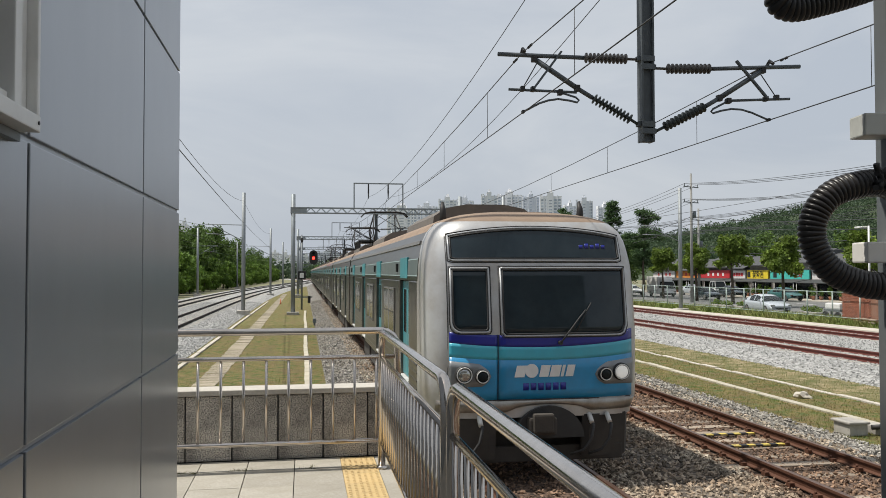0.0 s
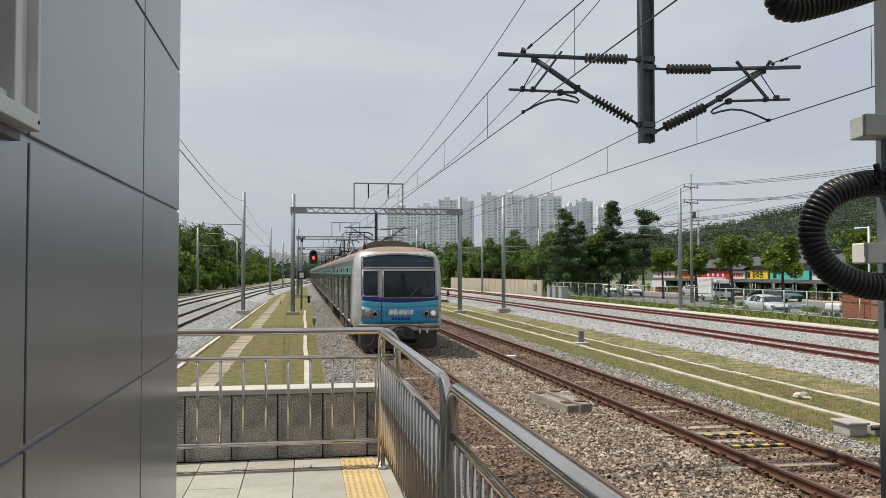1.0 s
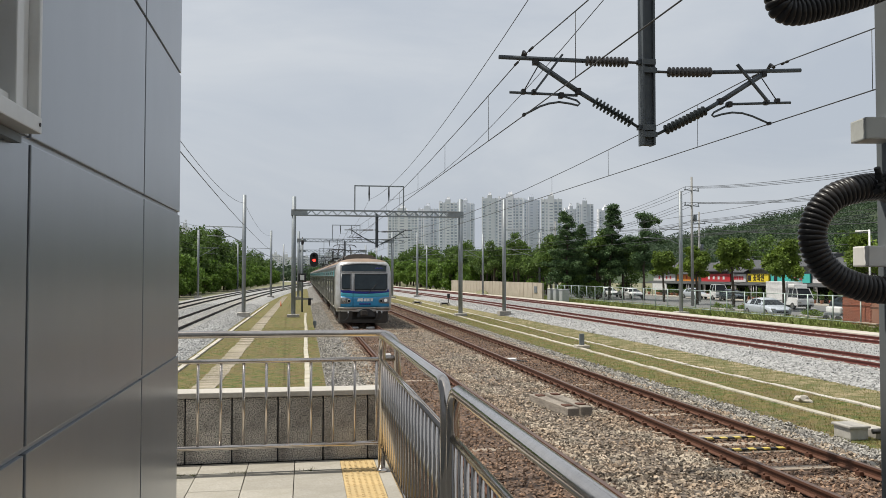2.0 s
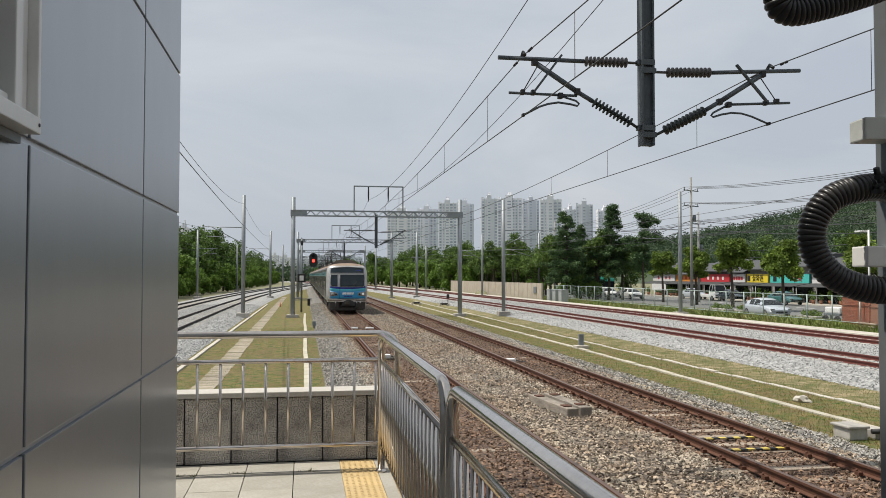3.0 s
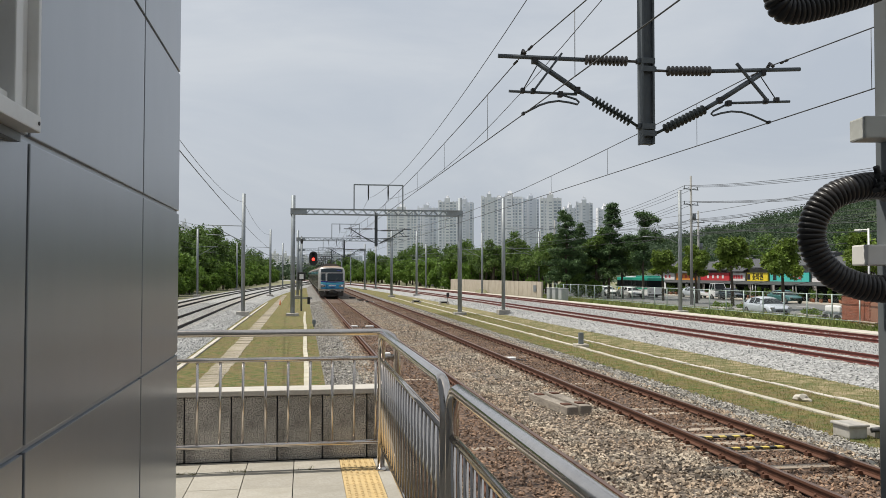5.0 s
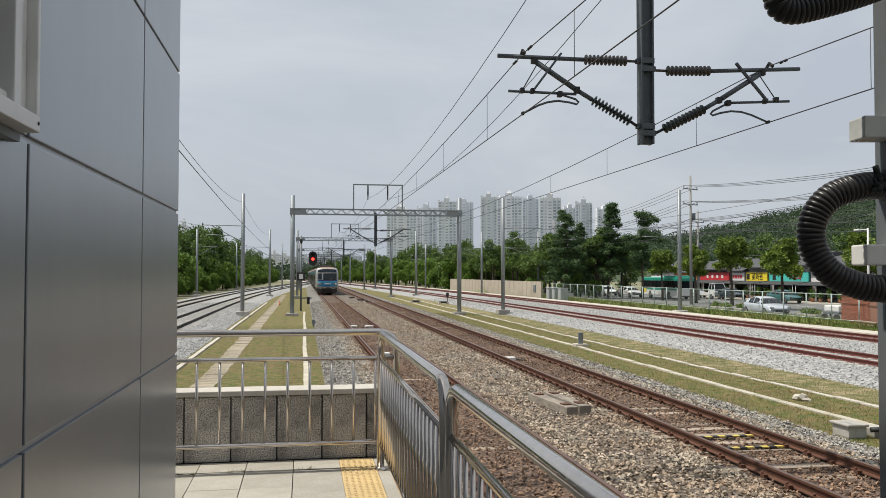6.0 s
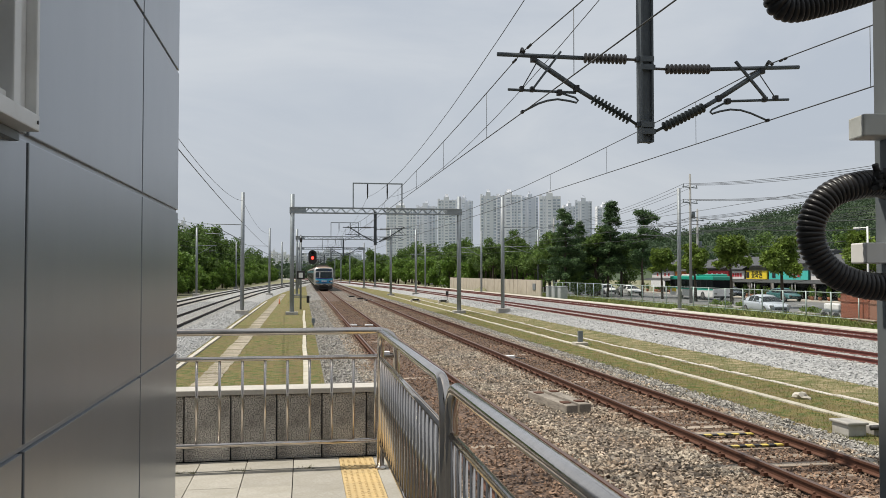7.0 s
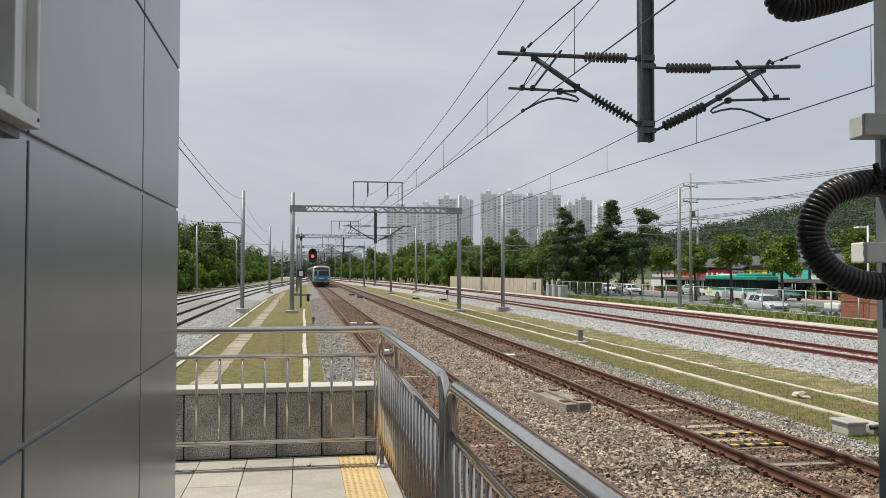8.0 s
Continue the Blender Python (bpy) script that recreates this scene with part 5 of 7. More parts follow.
M["old_wood"] = mat("grey_weathered_timber", (0.38, 0.335, 0.275), (0.17, 0.145, 0.12), 0.9, 0, 6, 0.6, 40, 0.012, streak=(6, 0.6, 6), dirt=(0.13, 0.11, 0.09), dscale=3.0, damount=0.6)
sleepers()
kerbs()


def loose_items():
    # two old sleepers lying between the tracks
    for i, (x, y, rz) in enumerate(((5.46, 17.75, 6), (5.84, 17.9, 4))):
        b = bmesh.new()
        box(b, -0.13, 0.13, -1.1, 1.1, 0, 0.19, 0, 0.018)
        t = thing("old_sleeper", "grey weathered sleeper block lying on the ballast", "sleeper", "old sleepers", "", pose(x, y, -0.185, 0, 0, rz))
        part("block", b, M["old_wood"], t)
        for yy in (-0.75, 0.75):
            b = bmesh.new()
            box(b, -0.09, 0.09, yy - 0.11, yy + 0.11, 0.19, 0.215, 0, 0.006)
            part("base_plate", b, M["rail_rust"], t)
    # concrete cable box and lumps
    t = thing("cable_box", "pale concrete cable box beside the track", "cable box", "", "", pose(10.6, 14.55, GZ))
    for q, nm in (((-0.36, 0.02, -0.3, 0.2, 0, 0.22), "box"), ((-0.40, 0.05, -0.34, 0.24, 0.22, 0.27), "lid"), ((0.2, 0.5, -0.3, 0.15, 0, 0.17), "side_box")):
        b = bmesh.new()
        box(b, *q, 0, 0.02)
        part(nm, b, M["concrete"], t)
    b = bmesh.new()
    tube(b, [(0.1, -0.3, 0.16), (0.3, -0.36, 0.18), (0.42, -0.4, 0.05)], 0.05, 8)
    part("cable", b, M["rubber"], t)
    b = bmesh.new()
    bmesh.ops.create_icosphere(b, subdivisions=2, radius=0.3)
    for v in b.verts:
        v.co *= 0.7 + 0.5 * noise.noise(v.co * 4)
        v.co.z = max(-0.05, v.co.z * 0.6)
    tagged(part("concrete_lump", b, M["concrete_pale"], None, "", False, pose(12.25, 18.8, GZ + 0.04)), "broken pale concrete lump in dry grass", "rubble")
    t = thing("marker_post", "small grey marker post on a concrete foot", "marker post", "", "", pose(11.75, 34.0, GZ))
    b = bmesh.new()
    box(b, -0.28, 0.28, -0.25, 0.25, 0, 0.14, 0, 0.02)
    part("foot", b, M["concrete_pale"], t)
    b = bmesh.new()
    box(b, -0.1, 0.1, -0.07, 0.07, 0.14, 0.62, 0, 0.015)
    part("post", b, M["galv"], t)
    # white sensor boxes between rails
    for x, y in ((2.75, 46.0), (3.62, 45.8), (7.0, 27.8), (2.9, 30.0)):
        t = thing("track_sensor", "white box mounted between the rails", "track sensor", "track sensors", "", pose(x, y, -0.17))
        b = bmesh.new()
        box(b, -0.22, 0.22, -0.17, 0.17, 0, 0.09, 0, 0.015)
        part("housing", b, M["white"], t)
        b = bmesh.new()
        tube(b, [(0.2, -0.05, 0.04), (0.45, -0.2, 0.0), (0.6, -0.3, -0.02)], 0.02, 8)
        part("cable", b, M["rubber"], t)
    for x, y in ((5.84, 100.7), (6.3, 92.0), (6.75, 86.5), (11.85, 87.4), (14.2, 83.6)):
        t = thing("impedance_box", "dark low trackside box on white legs", "trackside box", "trackside boxes", "", pose(x, y, -0.28))
        b = bmesh.new()
        box(b, -0.40, 0.40, -0.25, 0.25, 0.06, 0.24, 0, 0.04)
        part("case", b, M["black"], t)
        for q in (-0.4, 0.4):
            b = bmesh.new()
            box(b, q - 0.10, q + 0.10, -0.32, 0.3, -0.05, 0.17)
            part("leg", b, M["concrete_pale"], t)
    # small orange and rail-side items on the left grass
    for x, y, h in ((0.62, 49.5, 0.14),):
        t = thing("ground_box", "small grey ground box on a post", "ground box", "ground boxes", "", pose(x, y, GZ))
        b = bmesh.new()
        tube(b, [(0, 0, 0), (0, 0, h)], 0.05, 8)
        part("post", b, M["galv"], t)
        b = bmesh.new()
        box(b, -0.10, 0.10, -0.08, 0.08, h, h + 0.28, 0, 0.02)
        part("case", b, M["galv"], t)
    b = bmesh.new()
    tube(b, [(0, 0, 0), (0, 0, 0.07), (0, 0, 0.5)], [0.11, 0.08, 0.03], 12)
    tagged(part("traffic_cone", b, M["orange"], None, "", False, pose(-2.3, 84.0, GZ)), "small faded orange cone on grass", "cone")
    # dwarf posts with dark heads by the newer tracks
    for x, y in ((15.4, 88.0), (21.6, 88.0)):
        t = thing("dwarf_signal", "dark dwarf signal on a short post", "dwarf signal", "dwarf signals", "", pose(x, y, GZ))
        b = bmesh.new()
        tube(b, [(0, 0, 0), (0, 0, 0.7)], 0.04, 8)
        part("post", b, M["black"], t)
        b = bmesh.new()
        box(b, -0.14, 0.14, -0.12, 0.12, 0.65, 1.1, 0, 0.04)
        part("head", b, M["black"], t)


M["orange"] = mat("faded_orange", (0.55, 0.16, 0.05), (0.45, 0.13, 0.05), 0.6)
loose_items()


def signal():
    t = thing("railway_signal", "tall railway signal showing a red light", "signal", "", "", pose(-0.18, 71.0, GZ))
    b = bmesh.new()
    tube(b, [(0, 0, 0), (0, 0, 6.2)], 0.085, 12)
    part("post", b, M["galv"], t)
    b = bmesh.new()
    tube(b, [(0, 0, 5.55), (0, 0, 5.9), (0, 0, 6.35)], [0.06, 0.13, 0.02], 10)
    part("finial", b, M["black"], t)
    b = bmesh.new()
    bar(b, (0, 0, 3.92), (0.95, 0, 3.92), 0.08)
    bar(b, (0, 0, 3.47), (0.8, 0, 3.87), 0.06)
    part("bracket", b, M["galv"], t)
    b = bmesh.new()
    n = 20
    pts = [(0.98 + 0.36 * math.cos(a), 4.42 + (0.25 if math.sin(a) > 0 else -0.25) + 0.36 * math.sin(a)) for a in [2 * math.pi * i / n for i in range(n)]]
    f = [b.verts.new((x, -0.12, z)) for x, z in pts]
    g = [b.verts.new((x, 0.10, z)) for x, z in pts]
    b.faces.new(f)
    b.faces.new(g[::-1])
    for i in range(n):
        b.faces.new((f[(i + 1) % n], f[i], g[i], g[(i + 1) % n]))
    head = part("signal_head", b, M["black"], t, "black oval signal head")
    for z, m_ in ((4.36, "red_on"), (4.76, "glass_dark")):
        b = bmesh.new()
        tube(b, [(0.98, -0.12, z), (0.98, -0.30, z + 0.02)], [0.15, 0.15], 16, 0, False)
        part("hood", b, M["black"], head)
        b = bmesh.new()
        tube(b, [(0.98, -0.11, z), (0.98, -0.15, z)], [0.125, 0.11], 16)
        part("lens", b, M[m_], head, "glowing red lens" if m_ == "red_on" else "")
    b = bmesh.new()
    box(b, -0.34, 0.34, -0.16, -0.12, 2.55, 3.25, 0, 0.02)
    s = part("indicator_board", b, M["black"], t)
    b = bmesh.new()
    box(b, -0.17, 0.17, -0.175, -0.162, 2.68, 3.1, 0, 0.01)
    part("face", b, M["white"], s)
    for z in (0.9, 1.0):
        b = bmesh.new()
        box(b, -0.8, 0.9, -0.05, 0.05, z + 0.1, z + 0.16)
        part("step", b, M["galv"], t)
    b = bmesh.new()
    box(b, 0.5, 0.74, -0.15, 0.12, 0.55, 1.15, 0, 0.04)
    part("cabinet", b, M["black"], t)


M["red_on"] = glow("red_signal_lamp", (1.0, 0.03, 0.02), 6.0)
signal()


# ---------- plants ----------
def leaf_cloud(name, rng, blobs, leaf, n, flat=1.0, rough=0.10):
    """Leaf clumps: n bent leaf pairs spread over the shells of uneven blobs (centre, radii)."""
    vol = np.array([r[0] * r[1] * r[2] for _, r in blobs]) ** 0.75
    pick = rng.choice(len(blobs), n, p=vol / vol.sum())
    C = np.array([c for c, _ in blobs])[pick]
    R = np.array([r for _, r in blobs])[pick]
    d = rng.normal(0, 1, (n, 3))
    d /= np.linalg.norm(d, axis=1, keepdims=True)
    rad = rng.random(n) ** 0.35
    lump = 0.85 + 0.25 * np.sin(d[:, 0] * 5 + pick) * np.sin(d[:, 1] * 4 + 2 * pick) + rough * rng.normal(0, 1, n)
    P = C + d * R * (rad * lump)[:, None]
    a = rng.normal(0, 1, (n, 3))
    a /= np.linalg.norm(a, axis=1, keepdims=True)
    a[:, 2] *= flat
    b = np.cross(a, rng.normal(0, 1, (n, 3)))
    b /= np.linalg.norm(b, axis=1, keepdims=True) + 1e-9
    s = leaf * rng.uniform(0.6, 1.3, (n, 1))
    tip = rng.uniform(-0.25, 0.25, (n, 3)) * leaf
    V = np.stack([P - a * s * 0.9, P + a * s * 0.75 - b * s * 0.8 + tip, P + a * s * 0.5 + b * s * 0.85 - tip], 1).reshape(-1, 3)
    F = np.arange(3 * n).reshape(-1, 3)
    me = bpy.data.meshes.new(name)
    me.from_pydata(V.tolist(), [], F.tolist())
    return me


def foliage(name, c1, c2, c3, isl=0.45):
    m = mat(name, c1, c2, 0.6, 0, 0.5, island=isl, dirt=c3, dscale=0.35, damount=0.8, spec=0.25)
    nt = m.node_tree
    b = nt.nodes["Principled BSDF"]
    out = nt.nodes["Material Output"]
    tr = nt.nodes.new("ShaderNodeBsdfTranslucent")
    src = b.inputs["Base Color"].links[0].from_socket
    nt.links.new(src, tr.inputs["Color"])
    mx = nt.nodes.new("ShaderNodeMixShader")
    mx.inputs["Fac"].default_value = 0.32
    nt.links.new(b.outputs["BSDF"], mx.inputs[1])
    nt.links.new(tr.outputs["BSDF"], mx.inputs[2])
    nt.links.new(mx.outputs["Shader"], out.inputs["Surface"])
    return m


M["leaf"] = foliage("broad_leaves", (0.075, 0.135, 0.03), (0.135, 0.205, 0.045), (0.04, 0.08, 0.022))
M["leaf_grove"] = foliage("grove_leaves", (0.10, 0.165, 0.04), (0.16, 0.235, 0.055), (0.05, 0.095, 0.03))
M["leaf_bright"] = foliage("sunny_leaves", (0.11, 0.20, 0.03), (0.18, 0.27, 0.05), (0.06, 0.12, 0.02))
M["leaf_street"] = foliage("street_tree_leaves", (0.13, 0.20, 0.03), (0.20, 0.27, 0.045), (0.05, 0.09, 0.02))
M["needle"] = foliage("pine_needles", (0.075, 0.135, 0.055), (0.115, 0.18, 0.065), (0.05, 0.095, 0.045))
M["bark"] = mat("brown_bark", (0.09, 0.07, 0.05), (0.05, 0.04, 0.03), 0.95, 0, 5, 0.6, 20, 0.02, streak=(4, 4, 0.8))


def tree(seed, h, w, label, leafm, n=3800, leaf=0.17, trunk=0.3, group="", name="tree", low=0.35):
    """Tapered trunk with limbs and an uneven crown of leaf clumps."""
    rng = np.random.default_rng(seed)
    t = thing(name, label, "tree", group)
    b = bmesh.new()
    lean = rng.uniform(-0.3, 0.3, 2)
    tr = 0.035 * h * 0.5 + 0.03
    tube(b, [(0, 0, -0.1), (lean[0] * .3, lean[1] * .3, h * 0.3), (lean[0], lean[1], h * 0.62), (lean[0] * 1.2, lean[1] * 1.2, h * 0.85)], [tr * 1.25, tr, tr * 0.55, tr * 0.15], 8)
    blobs = []
    k = 11
    for i in range(k):
        a = 2 * math.pi * (i / k) + rng.uniform(-0.4, 0.4)
        z = h * (low + (0.93 - low) * rng.random())
        f = (1 - ((z / h - 0.58) / 0.5) ** 2)
        rr = w * 0.5 * max(0.25, f) * rng.uniform(0.4, 0.8)
        c = (lean[0] + rr * math.cos(a), lean[1] + rr * math.sin(a), z)
        tube(b, [(lean[0] * 0.5, lean[1] * 0.5, h * (low - 0.05 + 0.3 * rng.random())), ((c[0] + lean[0] * .5) * 0.5, (c[1] + lean[1] * .5) * 0.5, z * 0.86), c], [tr * 0.42, tr * 0.28, tr * 0.07], 6)
        s = w * rng.uniform(0.15, 0.27)
        blobs.append((c, (s, s, s * rng.uniform(0.6, 0.9))))
    blobs.append(((lean[0], lean[1], h * 0.72), (w * 0.3, w * 0.3, h * 0.2)))
    part("trunk", b, M["bark"], t)
    me = leaf_cloud("crown", rng, blobs, leaf, n)
    me.materials.append(leafm)
    c = new("crown", me)
    c.parent = t
    return t


def pine(seed, h, label, spread=2.6, tiers=11, start=0.22, lean=0.0, flat_top=False, group="pines"):
    """Tall pine: whorls of boughs in tiers, each bough a row of small needle clumps, with gaps between."""
    rng = np.random.default_rng(seed)
    t = thing("pine_tree", label, "tree", group)
    b = bmesh.new()
    axis = lambda z: (lean * (z / h) ** 1.5 * h + 0.12 * math.sin(z * 0.9), 0.10 * math.sin(z * 0.7))
    tube(b, [(*axis(h * f), h * f - 0.1) for f in (0, 0.2, 0.4, 0.6, 0.8, 0.92, 1.0)], [0.2, 0.18, 0.15, 0.11, 0.07, 0.04, 0.015], 8)
    blobs = []
    for i in range(tiers):
        f = (i + rng.uniform(-0.25, 0.25)) / (tiers - 1)
        z0 = h * (start + (0.97 - start) * min(1, max(0, f)))
        reach = spread * (max(0.12, 1 - f) ** 0.75 if not flat_top else (0.55 + 0.6 * math.sin(2.4 * f + 0.4)) * (0.45 if f > 0.93 else 1))
        for k in range(5 if not flat_top else 3):
            if rng.random() < 0.14:
                continue
            a = 6.283 * k / 5 + rng.uniform(-0.5, 0.5) + i
            L = reach * rng.uniform(0.6, 1.15)
            up = rng.uniform(-0.10, 0.22) * L
            z = min(h * 0.98, z0 + rng.normal(0, 0.28))
            ax = axis(z)
            tip = (ax[0] + L * math.cos(a), ax[1] + L * math.sin(a), z + up)
            tube(b, [(ax[0], ax[1], z - 0.15), ((ax[0] + tip[0]) / 2, (ax[1] + tip[1]) / 2, z + up * 0.3), tip], [0.045, 0.03, 0.01], 5)
            n = max(2, int(L / 0.42))
            for q in range(n):
                g = (q + 1) / n
                r = (0.24 + 0.20 * (1 - abs(g - 0.6))) * rng.uniform(0.7, 1.35) * (1.5 if flat_top else 1.0)
                blobs.append(((ax[0] + (tip[0] - ax[0]) * g + rng.normal(0, 0.12), ax[1] + (tip[1] - ax[1]) * g + rng.normal(0, 0.12), z + up * g * g + rng.normal(0.06, 0.1)), (r * 1.15, r * 1.15, r * 0.85)))
    ax = axis(h)
    blobs.append(((ax[0], ax[1], h - 0.25), (0.16, 0.16, 0.5)))
    part("trunk", b, M["bark"], t)
    me = leaf_cloud("needles", rng, blobs, 0.12, 26000, 0.8, 0.30)
    me.materials.append(M["needle"])
    c = new("needles", me)
    c.parent = t
    return t


def planting():
    rng = random.Random(11)
    kinds = [tree(21 + i, h, w, lab, M[m_], 3600, 0.215, group="woodland trees", low=0.12) for i, (h, w, m_, lab) in enumerate((
        (9.5, 8.0, "leaf", "broad dark green tree in a dense wood"), (8.0, 7.0, "leaf", "dark green tree in a dense wood"),
        (6.5, 6.5, "leaf_bright", "bushy bright green tree"), (10.5, 7.5, "leaf", "tall dark green tree in a dense wood"),
        (5.0, 6.0, "leaf_bright", "low bright green bush-like tree")))]
    kinds += [tree(31 + i, h, 5.2, "slender dark tree with a bare trunk in a grove", M["leaf_grove"], 3400, 0.18, group="grove trees", low=0.45) for i, h in enumerate((9.5, 8.4, 10.0))]
    used = set()

    def put(k, x, y, s=1.0):
        o = kinds[k] if k not in used else copy_thing(kinds[k], Matrix())
        used.add(k)
        o.matrix_basis = pose(x, y, GZ, 0, 0, rng.uniform(0, 360))
        o.scale = (s, s, s * rng.uniform(0.9, 1.1))
    # wood to the left of the newer line
    for y in range(75, 330, 9):
        x0 = -19.5 + max(0, y - 120) * 0.03
        for row in range(3):
            put(rng.choice((0, 1, 3)), x0 - row * 6 - rng.uniform(0, 3), y + rng.uniform(-3, 3), (0.98 + 0.06 * row + 0.16 * math.exp(-((y - 185) / 30) ** 2)) * rng.uniform(0.85, 1.15))
        put(2, x0 + 1.0 + rng.uniform(-1.5, 1), y + rng.uniform(-3, 3), rng.uniform(0.75, 1.05))
        put(4, x0 + 3.0 + rng.uniform(-1, 1), y + rng.uniform(-3, 3), rng.uniform(0.4, 0.65))
    # bright scrub to the right far along the line
    for y in range(150, 400, 10):
        x0 = NEW_B(y) + 8
        for row in range(3):
            put(rng.choice((2, 2, 4, 1)), x0 + row * 6 + rng.uniform(-2, 2), y + rng.uniform(-3, 3), rng.uniform(0.8, 1.2) * (1 + 0.15 * row))
    # grove behind the beige wall and fence
    for y in range(104, 165, 6):
        x0 = NEW_B(y) + 8.0
        for row in range(3):
            put(rng.choice((5, 6, 7)), x0 + row * 4 + rng.uniform(-1.5, 1.5), y + rng.uniform(-2.5, 2.5), rng.uniform(0.8, 1.0))
        if rng.random() < 0.6:
            put(4, x0 + rng.uniform(-1, 8), y, rng.uniform(0.35, 0.6))
    for x, y, s in ((35.5, 104, 0.55), (38.5, 108, 0.6), (34.0, 100, 0.35), (36.5, 101, 0.4), (47, 125, 0.7), (52, 128, 0.8), (64, 86, 1.0), (66, 78, 1.1), (64, 96, 0.9), (65, 110, 0.9)):
        put(rng.choice((0, 1, 2)), x, y, s)
    pines = [pine(5, 13.0, "tall dark pine with tiers of boughs", 3.9, 17), pine(6, 13.2, "tall slender pine leaning to one side", 2.9, 15, 0.28, 0.06), pine(7, 12.2, "dark pine with flat gappy clumps", 2.7, 7, 0.42, 0.03, True)]
    for p, (x, y, s) in zip(pines, ((33.0, 101.0, 0.86), (38.6, 101.0, 0.93), (42.0, 98.0, 0.88))):
        p.matrix_basis = pose(x, y, GZ)
        p.scale = (s, s, s)
    o = copy_thing(pines[0], pose(36.0, 104, GZ, 0, 0, 80))
    o.scale = (0.75, 0.75, 0.75)
    # pruned street trees along the road
    st = [tree(61 + i, 6.8, 4.2, "round-headed pruned street tree", M["leaf_street"], 7000, 0.165, group="street trees", name="street_tree", low=0.5) for i in range(3)]
    spots = [(42.0, 76.0, 1.0), (42.0, 67.2, 0.95), (42.0, 83.6, 0.93), (42.2, 92.5, 0.88), (41.8, 56.0, 0.95), (42.0, 47.5, 1.0)]
    for i, (x, y, s) in enumerate(spots):
        o = st[i] if i < 3 else copy_thing(st[i % 3], Matrix())
        o.matrix_basis = pose(x, y, GZ, 0, 0, rng.uniform(0, 360))
        o.scale = (s, s, s)


planting()


def tufts():
    """Short grass blades over the strips and verge, one object each."""
    rng = np.random.default_rng(9)
    for name, m_, lab, n, fx, fy, hgt in (("grass_tufts", "blade_dry", "short dry grass blades", 44000, (-4.0, 0.6), (11, 50), 0.032),
                                          ("grass_tufts", "blade_mid", "short dry yellow-green grass blades", 38000, (10.05, 13.5), (13, 65), 0.045),
                                          ("straw_tufts", "blade_mid", "sparse grass tufts on sandy ground", 9000, (13.4, 15.4), (15, 60), 0.045),
                                          ("verge_weeds", "blade_green", "tall green weeds along a fence", 26000, (28.6, 31.0), (34, 110), 0.14),
                                          ("fence_weeds", "blade_green", "tall green weeds crowding a fence", 26000, (30.6, 33.0), (36, 108), 0.34)):
        y = fy[0] + (fy[1] - fy[0]) * rng.random(n) ** 1.4
        x = rng.uniform(fx[0], fx[1], n)
        if name in ("verge_weeds", "fence_weeds"):
            x = x - 0.0002 * np.maximum(y - 40, 0) ** 2
        h = hgt * rng.uniform(0.4, 1.6, n)
        a = rng.uniform(0, 6.28, n)
        w = hgt * 0.15
        lx, ly = rng.normal(0, 0.5, n) * h, rng.normal(0, 0.5, n) * h
        V = np.stack([np.stack([x - w * np.cos(a), y - w * np.sin(a), np.full(n, GZ - 0.01)], -1), np.stack([x + w * np.cos(a), y + w * np.sin(a), np.full(n, GZ - 0.01)], -1),
                      np.stack([x + lx, y + ly, GZ + h], -1)], 1).reshape(-1, 3)
        me = bpy.data.meshes.new(name)
        me.from_pydata(V.tolist(), [], np.arange(3 * n).reshape(-1, 3).tolist())
        me.materials.append(M[m_])
        tagged(new(name, me), lab, "grass", "", "stuff")


M["blade_dry"] = mat("dry_blades", (0.07, 0.125, 0.015), (0.23, 0.175, 0.06), 0.9, 0, 3.2, island=0.45, dirt=(0.18, 0.12, 0.055), dscale=1.3, damount=0.8, detail=8, band=0.12)
M["blade_mid"] = mat("yellow_green_blades", (0.085, 0.15, 0.015), (0.20, 0.17, 0.05), 0.9, 0, 2.6, island=0.45, dirt=(0.19, 0.14, 0.06), dscale=1.2, damount=0.7, detail=8, band=0.12)
M["blade_green"] = mat("green_blades", (0.13, 0.21, 0.035), (0.24, 0.27, 0.075), 0.8, 0, 1.0, island=0.4, dirt=(0.30, 0.25, 0.12), dscale=0.4, damount=0.6)
tufts()


# ---------- beyond the newer tracks ----------
def fence():
    t = thing("mesh_fence", "pale green mesh fence with steel posts", "fence")
    src = None
    y = 40.0
    while y < 98:
        x = NEW_B(y) + 6.2
        if src is None:
            b = bmesh.new()
            tube(b, [(0, 0, GZ), (0, 0, 1.62)], 0.04, 8)
            o = part("post", b, M["fence"], t)
            src = o.data
        else:
            o = new("post", src)
            o.parent = t
        o.location = (x, y, 0)
        b = bmesh.new()
        x2 = NEW_B(y + 2.5) + 6.2
        for z in (1.58, 0.1):
            tube(b, [(x, y, z), (x2, y + 2.5, z)], 0.025, 6)
        part("rail", b, M["fence"], t)
        b = bmesh.new()
        for i in range(17):
            f = i / 16
            for g in (-1, 1):
                xa, ya = x + (x2 - x) * f, y + 2.5 * f
                f2 = f + g * 0.55
                lo, hi = 0.1, 1.58
                if f2 > 1:
                    hi = lo + (hi - lo) * (1 - f) / (f2 - f)
                    f2 = 1
                if f2 < 0:
                    hi = lo + (hi - lo) * f / (f - f2)
                    f2 = 0
                bar(b, (xa, ya, lo), (x + (x2 - x) * f2, y + 2.5 * f2, hi), 0.0022)
        part("mesh_panel", b, M["fence"], t)
        y += 2.5


